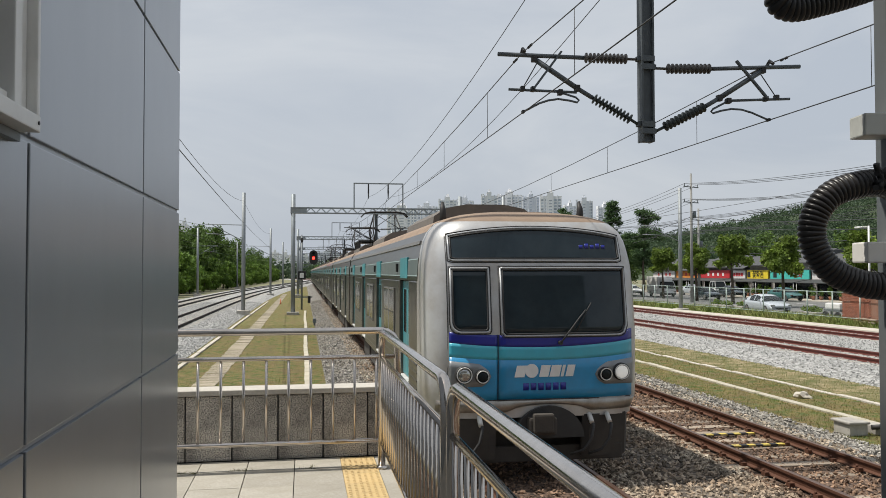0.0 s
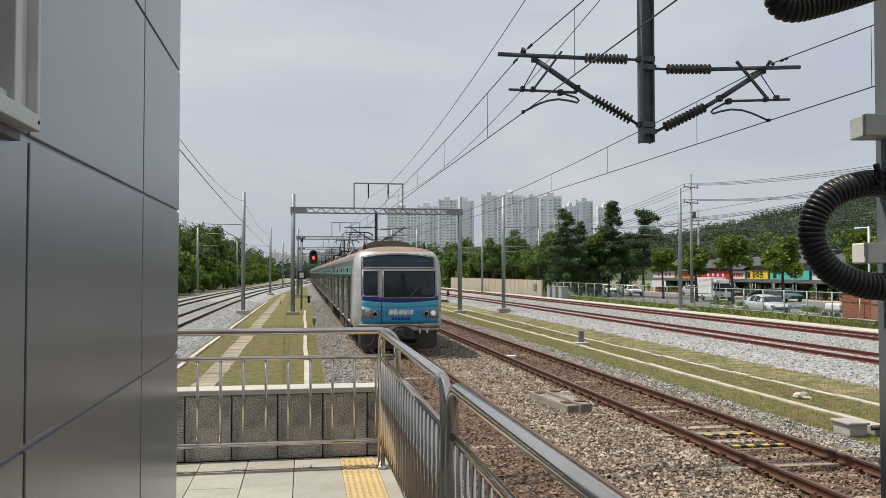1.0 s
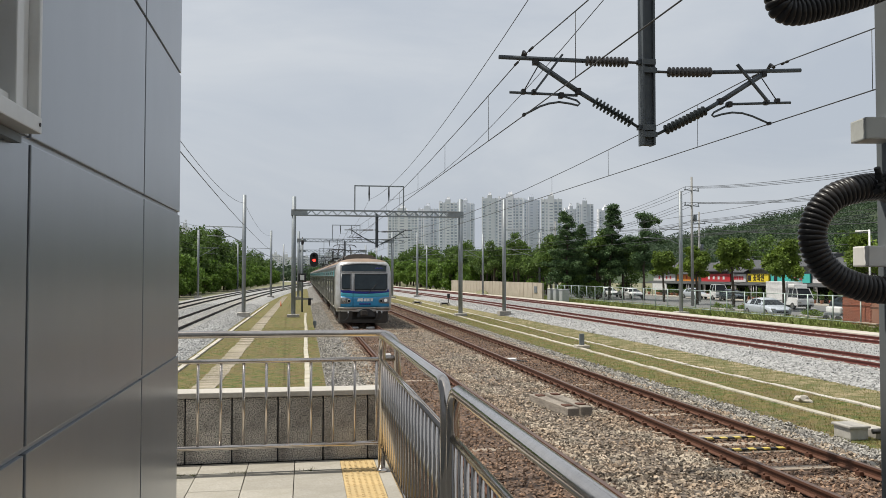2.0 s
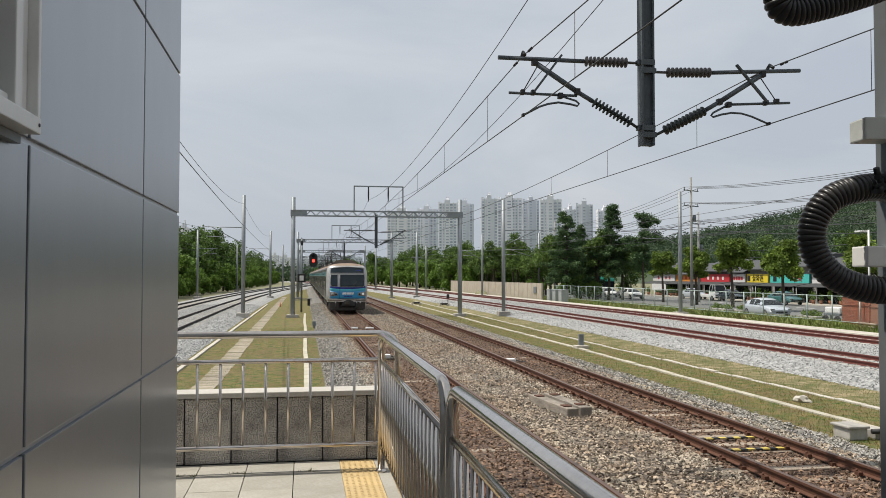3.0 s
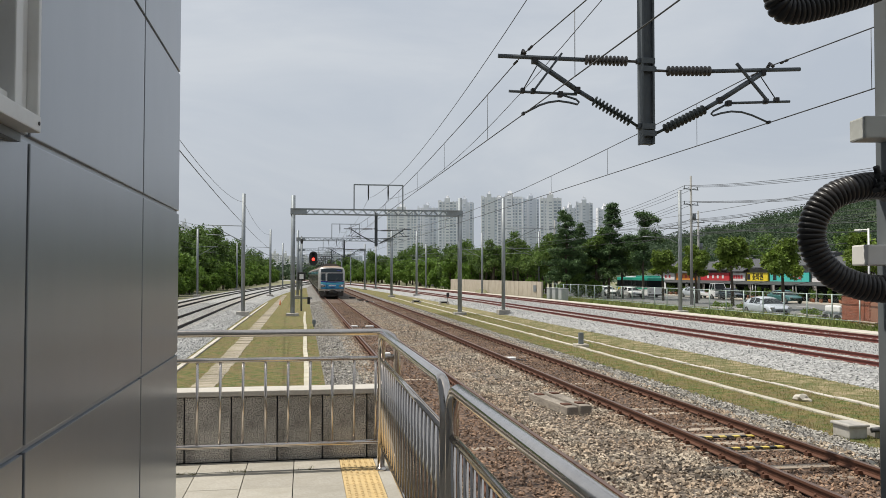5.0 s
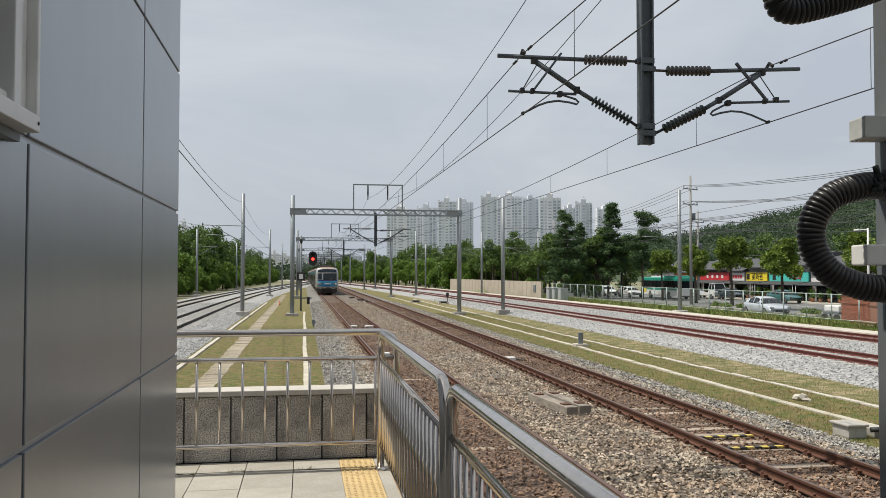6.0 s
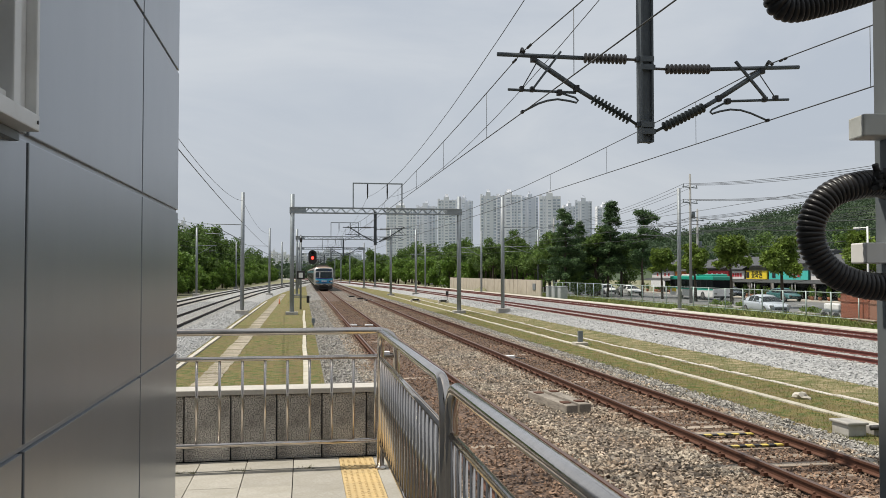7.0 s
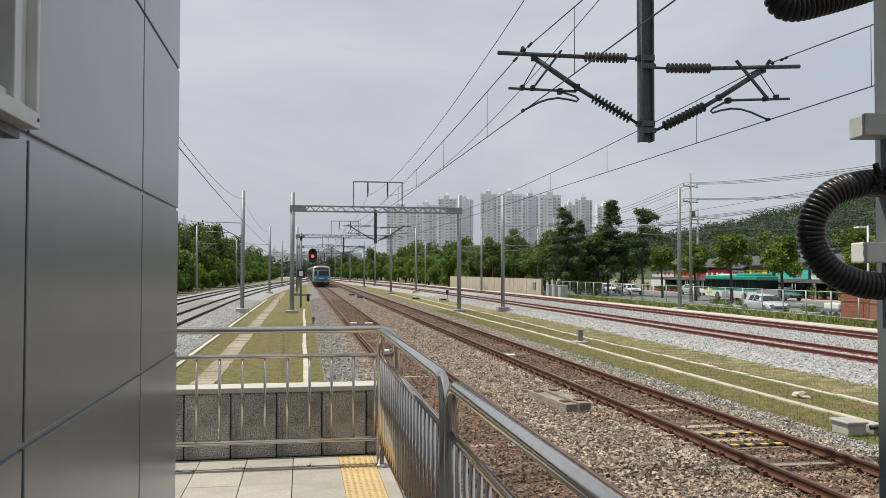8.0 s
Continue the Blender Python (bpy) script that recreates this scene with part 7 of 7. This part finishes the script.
def shops():
    x = 56.0
    rows = ((127, 118.5, "sign_white", "", 3.6), (118.5, 110.6, "sign_orange", "", 3.4), (110.6, 102, "sign_red", "", 3.8), (102, 98.1, "sign_white", "", 3.6),
            (98.1, 92.8, "sign_yellow", "꽃화원", 4.0), (92.8, 84.4, "sign_teal", "꽃화", 4.2), (84.4, 72, "sign_white", "", 3.6), (72, 60, "sign_orange", "", 3.4))
    for y1, y0, sg, txt, h in rows:
        lab = {"sign_white": "low grey shop with a pale sign and open front", "sign_orange": "low grey shop with an orange sign", "sign_red": "low shop with a red sign board",
               "sign_yellow": "flower shop with a yellow sign board", "sign_teal": "flower shop with a turquoise sign board"}[sg]
        t = thing("shop", lab, "shop", "row of shops", "", pose(x, y0, GZ))
        L = y1 - y0
        b = bmesh.new()
        box(b, 0.6, 7.0, 0.02, L - 0.02, 0, h)
        part("wall", b, M["plaster"], t)
        b = bmesh.new()
        vs = [(-0.3, h), (3.4, h + 1.6), (7.3, h), (7.3, h - 0.12), (-0.3, h - 0.12)]
        A = [b.verts.new((a, 0, z)) for a, z in vs]
        B = [b.verts.new((a, L, z)) for a, z in vs]
        b.faces.new(A)
        b.faces.new(B[::-1])
        for i in range(5):
            b.faces.new((A[(i + 1) % 5], A[i], B[i], B[(i + 1) % 5]))
        part("roof", b, M["roof_dark"], t, "dark pitched sheet roof")
        b = bmesh.new()
        box(b, 0.05, 0.25, 0.25, L - 0.25, 2.25, 3.35, 0, 0.03)
        s = part("sign", b, M[sg], t)
        if txt:
            mm = Matrix.Translation((0.03, L * 0.5 - (0.2 if sg == "sign_yellow" else 1.8), 2.8)) @ Matrix(((0, 0, -1, 0), (-1, 0, 0, 0), (0, 1, 0, 0), (0, 0, 0, 1)))
            lettering(txt, 0.95, M["black"] if sg == "sign_yellow" else M["sign_red"], s, mm)
            b = bmesh.new()
            box(b, 0.03, 0.05, L * 0.80, L * 0.80 + 0.7, 2.45, 3.15)
            part("letter_bar", b, M["black"], s)
        else:
            for i in range(4):
                b = bmesh.new()
                box(b, 0.03, 0.05, L * (0.2 + 0.16 * i), L * (0.2 + 0.16 * i) + 0.5, 2.58, 3.02)
                part("letter_bar", b, M["white"] if sg == "sign_red" else M["sign_red"], s)
        b = bmesh.new()
        vs = [(-2.0, 1.95), (0.1, 2.3), (0.1, 2.2), (-2.0, 1.88)]
        A = [b.verts.new((a, 0.2, z)) for a, z in vs]
        B = [b.verts.new((a, L - 0.2, z)) for a, z in vs]
        b.faces.new(A)
        b.faces.new(B[::-1])
        for i in range(4):
            b.faces.new((A[(i + 1) % 4], A[i], B[i], B[(i + 1) % 4]))
        part("awning", b, M["awning"], t)
        for q in (0.3, L - 0.3):
            b = bmesh.new()
            tube(b, [(-1.9, q, 0.1), (-1.9, q, 1.92)], 0.04, 6)
            part("awning_post", b, M["alu"], t)
        # dark sheet across the front takes the place of shade inside
        b = bmesh.new()
        box(b, 0.52, 0.62, 0.5, L - 0.5, 0.1, 2.15)
        part("shop_front", b, M["glass_dark"], t, "dark sheet standing in for the shaded open shop front")
    # potted plants crowding the pavement
    rng = np.random.default_rng(5)
    kinds = []
    for i in range(4):
        t = thing("potted_plant", "potted green plant standing before the shops", "plant", "potted plants")
        b = bmesh.new()
        tube(b, [(0, 0, 0), (0, 0, 0.4)], [0.16, 0.22], 10)
        part("pot", b, M["pot"], t)
        me = leaf_cloud("leaves", rng, [((0, 0, 0.7 + 0.1 * i), (0.35, 0.35, 0.4 + 0.1 * i))], 0.09, 160)
        me.materials.append(M["leaf_bright"] if i % 2 else M["leaf"])
        c = new("leaves", me)
        c.parent = t
        kinds.append(t)
    k = 0
    for y in np.arange(62, 126, 1.1):
        m = pose(54.4 + rng.uniform(-0.5, 0.8), float(y), GZ + 0.13, 0, 0, rng.uniform(0, 360))
        if k < 4:
            kinds[k].matrix_basis = m
        else:
            copy_thing(kinds[k % 4], m)
        k += 1


shops()


def misc_right():
    """Planter, white tank and low concrete things behind the fence."""
    t = thing("white_tank", "white tank on a cart behind the fence", "tank", "", "", pose(33.8, 47.4, GZ))
    b = bmesh.new()
    box(b, -0.85, -0.1, -0.75, 0.75, 0.76, 1.15, 0, 0.08)
    part("tank", b, M["white"], t)
    b = bmesh.new()
    box(b, -0.9, 0.0, -0.8, 0.8, 0.62, 0.76, 0, 0.02)
    part("deck", b, M["galv"], t)
    for q in (-0.6, 0.6):
        b = bmesh.new()
        tube(b, [(-0.95, q, 0.31), (-0.85, q, 0.31)], 0.31, 14)
        part("wheel", b, M["rubber"], t)
        b = bmesh.new()
        bar(b, (-0.5, q, 0.3), (-0.5, q, 0.65), 0.08)
        part("leg", b, M["galv"], t)
    for x, y, s in ((33.6, 50.2, 1.0), (34.0, 51.6, 0.8), (34.2, 60.5, 0.9), (33.9, 62.3, 1.1), (34.0, 64.2, 1.0)):
        t = thing("planter_box", "grey concrete planter with scrubby plants", "planter", "planters", "", pose(x, y, GZ, 0, 0, 5))
        b = bmesh.new()
        box(b, -0.35, 0.35, -0.6 * s, 0.6 * s, 0, 0.45, 0, 0.04)
        part("box", b, M["concrete"], t)
        me = leaf_cloud("plants", np.random.default_rng(int(y)), [((0, 0, 0.55), (0.4, 0.65 * s, 0.35))], 0.08, 260)
        me.materials.append(M["leaf_street"])
        c = new("plants", me)
        c.parent = t
    b = bmesh.new()
    box(b, -0.03, 0.03, -1.5, 1.5, 0.9, 1.9)
    t = thing("banner", "white cloth banner hung between posts", "banner", "", "", pose(53.6, 119.0, GZ, 0, 0, 20))
    part("cloth", b, M["white"], t)
    for q in (-1.5, 1.5):
        b = bmesh.new()
        tube(b, [(0, q, 0), (0, q, 2.0)], 0.04, 6)
        part("post", b, M["galv"], t)


misc_right()


def street_lamp():
    t = thing("street_lamp", "white double-armed street lamp", "street lamp", "", "", pose(39.5, 52.6, GZ))
    b = bmesh.new()
    tube(b, [(0, 0, 0), (0, 0, 6.4)], [0.09, 0.06], 10)
    part("post", b, M["white"], t)
    for z, s in ((6.3, 1), (5.1, -1), (4.6, 1)):
        b = bmesh.new()
        tube(b, [(0, 0, z), (0, s * 0.9, z + 0.05)], 0.035, 8)
        a = part("arm", b, M["white"], t)
        b = bmesh.new()
        box(b, -0.1, 0.1, s * 1.1 - 0.3, s * 1.1 + 0.3, z - 0.02, z + 0.1, 0, 0.03)
        part("lamp_head", b, M["white"], a)


street_lamp()


# ---------- street power poles and long wires ----------
def sagged(a, b_, sag, n=14):
    a, b_ = Vector(a), Vector(b_)
    return [a + (b_ - a) * (i / n) - Vector((0, 0, 4 * sag * (i / n) * (1 - i / n))) for i in range(n + 1)]


M["pole_grey"] = mat("grey_spun_concrete", (0.30, 0.30, 0.29), (0.23, 0.23, 0.22), 0.85, 0, 3, 0.1, 40, 0.004)


def power_pole(x, y, h, label):
    t = thing("utility_pole", label, "utility pole", "utility poles", "", pose(x, y, GZ))
    b = bmesh.new()
    tube(b, [(0, 0, -0.1), (0, 0, h)], [0.17, 0.11], 12)
    part("shaft", b, M["pole_grey"], t)
    for z in (h - 1.4, h - 3.0):
        b = bmesh.new()
        bar(b, (-1.1, -0.6, z), (1.1, 0.6, z), 0.09)
        part("crossarm", b, M["galv"], t)
        for q in (-1, 0.0, 1):
            b = bmesh.new()
            insulator(b, (q, q * 0.55, z + 0.04), (q, q * 0.55, z + 0.34), 3, 0.07)
            part("insulator", b, M["galv"], t)
    b = bmesh.new()
    tube(b, [(0.4, 0.2, h - 4.6), (0.4, 0.2, h - 3.9)], 0.22, 10)
    part("transformer", b, M["galv"], t)
    return t


UP = [(39.64, 80.0, 13.36), (47.0, 93.0, 10.8), (41.0, 30.0, 12.0), (40.5, 130.0, 12.0), (41.0, -20.0, 12.0)]
for x, y, h in UP:
    power_pole(x, y, h, "tall concrete utility pole with crossarms and cables")


def street_wires():
    k = 0
    t = thing("power_cables", "sagging black power cables strung between utility poles", "cable")
    for (a, b_) in ((0, 2), (0, 3), (2, 4), (1, 2), (1, 3)):
        xa, ya, ha = UP[a]
        xb, yb, hb = UP[b_]
        for dz in (-1.1, -2.7):
            for o in (-1, 0, 1):
                b = bmesh.new()
                tube(b, sagged((xa + o, ya + o * 0.55, GZ + ha + dz), (xb + o, yb + o * 0.55, GZ + hb + dz), 0.9), 0.02, 5)
                part("cable", b, M["wire"], t)
        for dz in (-4.5, -5.2):
            b = bmesh.new()
            tube(b, sagged((xa, ya, GZ + ha + dz), (xb, yb, GZ + hb + dz), 1.2), 0.03, 5)
            part("cable", b, M["wire"], t)
    # feeder wires over the portals and catenary of the newer lines
    t = thing("feeder_wires", "thin dark feeder wires over the portals", "cable")
    for x, z0, sg in ((4.8, 9.25, 1.0), (6.3, 9.15, 1.25)):
        pts = ((-37.6, 9.3), (12.4, z0), (62.4, 8.5), (112.4, 8.5), (162.4, 8.5), (212.4, 8.5))
        for (ya, za), (yb, zb) in zip(pts, pts[1:]):
            b = bmesh.new()
            tube(b, sagged((x, ya, za), (x, yb, zb), sg), 0.010, 5)
            part("wire", b, M["wire"], t)
    for nm, fx, x_off in (("overhead_line", NEW_A, 0), ("overhead_line", NEW_B, 0), ("overhead_line", LEFT_A, 0), ("overhead_line", LEFT_B, 0)):
        t = thing(nm, "thin overhead wires above the newer tracks", "overhead line", "overhead lines")
        yy = [-37.6, 12.4, 62.4, 112.4, 162.4, 212.4]
        for y0, y1 in zip(yy, yy[1:]):
            for z, sg in ((5.3, 0.02), (6.3, 0.55)):
                b = bmesh.new()
                tube(b, sagged((fx(y0), y0, z), (fx(y1), y1, z), sg, 8), 0.009, 5)
                part("wire", b, M["wire"], t)
    # guard wires to the pole row beside the left tracks
    t = thing("guard_wire", "thin sagging wires along the pole row", "cable")
    for a, c, sg, r in (((-3.35, 12.4, 6.5), (-4.4, 62.4, 6.45), 0.12, 0.016), ((-4.4, 62.4, 6.45), (-4.4, 112.4, 6.05), 0.12, 0.016),
                        ((-3.35, 12.4, 7.0), (-4.4, 62.4, 8.08), 0.75, 0.010), ((-4.4, 62.4, 8.08), (-4.4, 112.4, 8.08), 0.8, 0.010)):
        b = bmesh.new()
        tube(b, sagged(a, c, sg), r, 5)
        part("wire", b, M["wire"], t)


street_wires()


# ---------- distance ----------
def tower(x, y, w, d, h, rz, label, seed, m_="tower_white"):
    """High-rise flats: stepped slab body with rows of window recesses and a stair core."""
    rnd = random.Random(seed)
    t = thing("apartment_tower", label, "apartment building", "apartment towers", "", pose(x, y, GZ, 0, 0, rz))
    b = bmesh.new()
    box(b, -w / 2, w / 2, 0, d, 0, h)
    box(b, -w * 0.18, w * 0.12, -0.8, d * 0.8, 0, h + 3.5)
    box(b, -w / 2 - 0.5, -w / 2 + 2, 0.4, d, 0, h + 1.6)
    part("wall", b, M[m_], t, "pale rendered wall, paled further as by haze")
    # flat tone strips stand in for the shade of vertical recesses
    for k in range(3):
        xx = (-0.36, -0.24, 0.30)[k] * w
        b = bmesh.new()
        box(b, xx, xx + 0.9, -0.25, 0.3, 0, h + 0.6)
        part("recess_strip", b, M["tower_grey" if m_ == "tower_white" else "tower_white"], t)
    b = bmesh.new()
    fl = 2.9
    n = int(h / fl)
    cols = max(4, int(w / 3.4))
    for i in range(n):
        z = 1.0 + i * fl
        for k in range(cols):
            xx = -w / 2 + (k + 0.5) * w / cols
            if -w * 0.20 < xx < w * 0.14:
                continue
            ww = w / cols * 0.34
            box(b, xx - ww, xx + ww, -0.06, 0.05, z, z + 1.75)
        for k in range(3):
            yy = d * (0.2 + 0.3 * k)
            box(b, -w / 2 - 0.56, -w / 2 - 0.45, yy - 0.8, yy + 0.8, z, z + 1.6)
        box(b, -w * 0.10, w * 0.05, -0.86, -0.75, z, z + 1.0)
    tagged(part("glazing", b, M["far_glass"], t, "rows of windows paled and blued as by haze"), "", "", "", "stuff")
    b = bmesh.new()
    box(b, -w * 0.1, w * 0.06, d * 0.3, d * 0.6, h + 3.5, h + 6.5)
    part("roof_plant", b, M[m_], t)
    return t


# flats are pale; their tones are lifted and blued further for haze
M["tower_white"] = mat("hazed_pale_flats_render", (0.86, 0.86, 0.87), (0.80, 0.80, 0.82), 0.9, 0, 0.05, dirt=(0.70, 0.71, 0.74), dscale=0.03, damount=0.5)
M["tower_grey"] = mat("hazed_grey_flats_render", (0.72, 0.74, 0.78), (0.66, 0.68, 0.72), 0.9, 0, 0.05)
M["far_glass"] = mat("hazed_far_windows", (0.46, 0.50, 0.56), (0.36, 0.40, 0.46), 0.3, 0, 0.2, island=0.3)


def skyline():
    s_, c_ = math.sin(radians(9.64)), math.cos(radians(9.64))
    rows = ((682, 738, 368, 860, "tower_white"), (736, 772, 364, 900, "tower_grey"), (774, 808, 353, 830, "tower_white"), (806, 836, 354, 880, "tower_grey"), (850, 880, 345, 800, "tower_white"),
            (878, 924, 344, 820, "tower_white"), (924, 954, 348, 860, "tower_grey"), (954, 994, 346, 780, "tower_white"), (998, 1020, 364, 840, "tower_white"), (1018, 1049, 355, 790, "tower_grey"), (1057, 1086, 366, 860, "tower_white"))
    for i, (p0, p1, top, dep, m_) in enumerate(rows):
        u = ((p0 + p1) / 2 - 784) / 1460
        r, f = u * dep, dep
        X, Y = r * c_ + f * s_, f * c_ - r * s_
        w = (p1 - p0) / 1460 * dep
        tower(X, Y, w * 0.93, 13, (483 - top) / 1460 * dep + 2, -18 if i % 2 else -12, "pale high-rise apartment tower on the skyline", i, m_)
    # low far blocks over the wood
    for i, (p0, p1, top, dep) in enumerate(((478, 492, 446, 1100), (494, 514, 450, 1000), (316, 330, 396, 700), (560, 600, 446, 1200), (520, 556, 452, 1150), (604, 640, 450, 1300))):
        u = ((p0 + p1) / 2 - 784) / 1460
        X, Y = u * dep * c_ + dep * s_, dep * c_ - u * dep * s_
        tower(X, Y, (p1 - p0) / 1460 * dep, 14, (483 - top) / 1460 * dep + 2, 0, "low far apartment block with haze in its colour", 40 + i, "tower_grey")


skyline()


def hills():
    """Wooded ridges: a terrain mesh and a cover of leaf clumps that stand up from it."""
    def height(x, y):
        d = (x - 650) / 330
        e = (y - 640) / 330
        a = 84 * math.exp(-(d * d + e * e) * 1.2)
        d2, e2 = (x - 330) / 160, (y - 640) / 200
        a += 7 * math.exp(-(d2 * d2 + e2 * e2))
        d3, e3 = (x + 20) / 300, (y - 1500) / 200
        a += 26 * math.exp(-(d3 * d3 + e3 * e3))
        return a + 4 * noise.noise((x / 70, y / 70, 0)) * min(1, a / 12)
    b = bmesh.new()
    n = 70
    g = []
    for j in range(n + 1):
        row = []
        for i in range(n + 1):
            x, y = -400 + 1800 * i / n, 260 + 1500 * j / n
            row.append(b.verts.new((x, y, GZ - 1.5 + height(x, y))))
        g.append(row)
    for j in range(n):
        for i in range(n):
            b.faces.new((g[j][i], g[j][i + 1], g[j + 1][i + 1], g[j + 1][i])).smooth = True
    setting("hill", b, M["hill"], "wooded green hill", "hill", True)
    rng = np.random.default_rng(77)
    blobs = []
    rnd = random.Random(6)
    while len(blobs) < 3800:
        x, y = rnd.uniform(180, 900), rnd.uniform(300, 760)
        h = height(x, y)
        if h < 4:
            continue
        s = rnd.uniform(4.0, 8.5)
        blobs.append(((x, y, GZ + h + s * 0.35), (s, s, s * rnd.uniform(0.7, 1.1))))
    me = leaf_cloud("hill_woods", rng, blobs, 0.85, 230000, 1.0, 0.05)
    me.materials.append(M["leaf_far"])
    tagged(new("hill_woods", me), "dense mixed trees covering the hill", "woods", "", "stuff")
    blobs = []
    for i in range(260):
        x = rnd.uniform(-260, 330)
        blobs.append(((x, 420 + rnd.uniform(-20, 60), GZ + rnd.uniform(2, 5)), (7, 7, rnd.uniform(4, 7))))
    me = leaf_cloud("far_woods", rng, blobs, 1.0, 40000)
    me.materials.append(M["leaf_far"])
    tagged(new("far_woods", me), "far belt of trees along the horizon", "woods", "", "stuff")


M["hill"] = mat("hill_ground", (0.03, 0.05, 0.018), (0.045, 0.065, 0.025), 0.95, 0, 0.05)
# haze over the far trees is put into this bluish leaf green
M["leaf_far"] = foliage("hazed_far_leaves", (0.050, 0.082, 0.045), (0.085, 0.128, 0.060), (0.036, 0.062, 0.040), 0.2)
hills()


# ---------- what moves ----------
def motions():
    walk(TRAIN, [(i / 10, pose(MAIN, 11.1 + 17.2 * i / 10, 0)) for i in range(81)])
    walk(BUS, [(i / 10, pose(46.4, 76.9 + 9.0 * (8 - i / 10), GZ - 0.02, 0, 0, 0)) for i in range(81)])
    walk(TRUCK, [(i / 10, pose(45.2, 97.1 - 14.1 * i / 10, GZ, 0, 0, 0)) for i in range(81)])
    walk(DARK_CAR, [(i / 10, pose(45.2, 85.6 - 12.9 * i / 10, GZ, 0, 0, 0)) for i in range(81)])


motions()
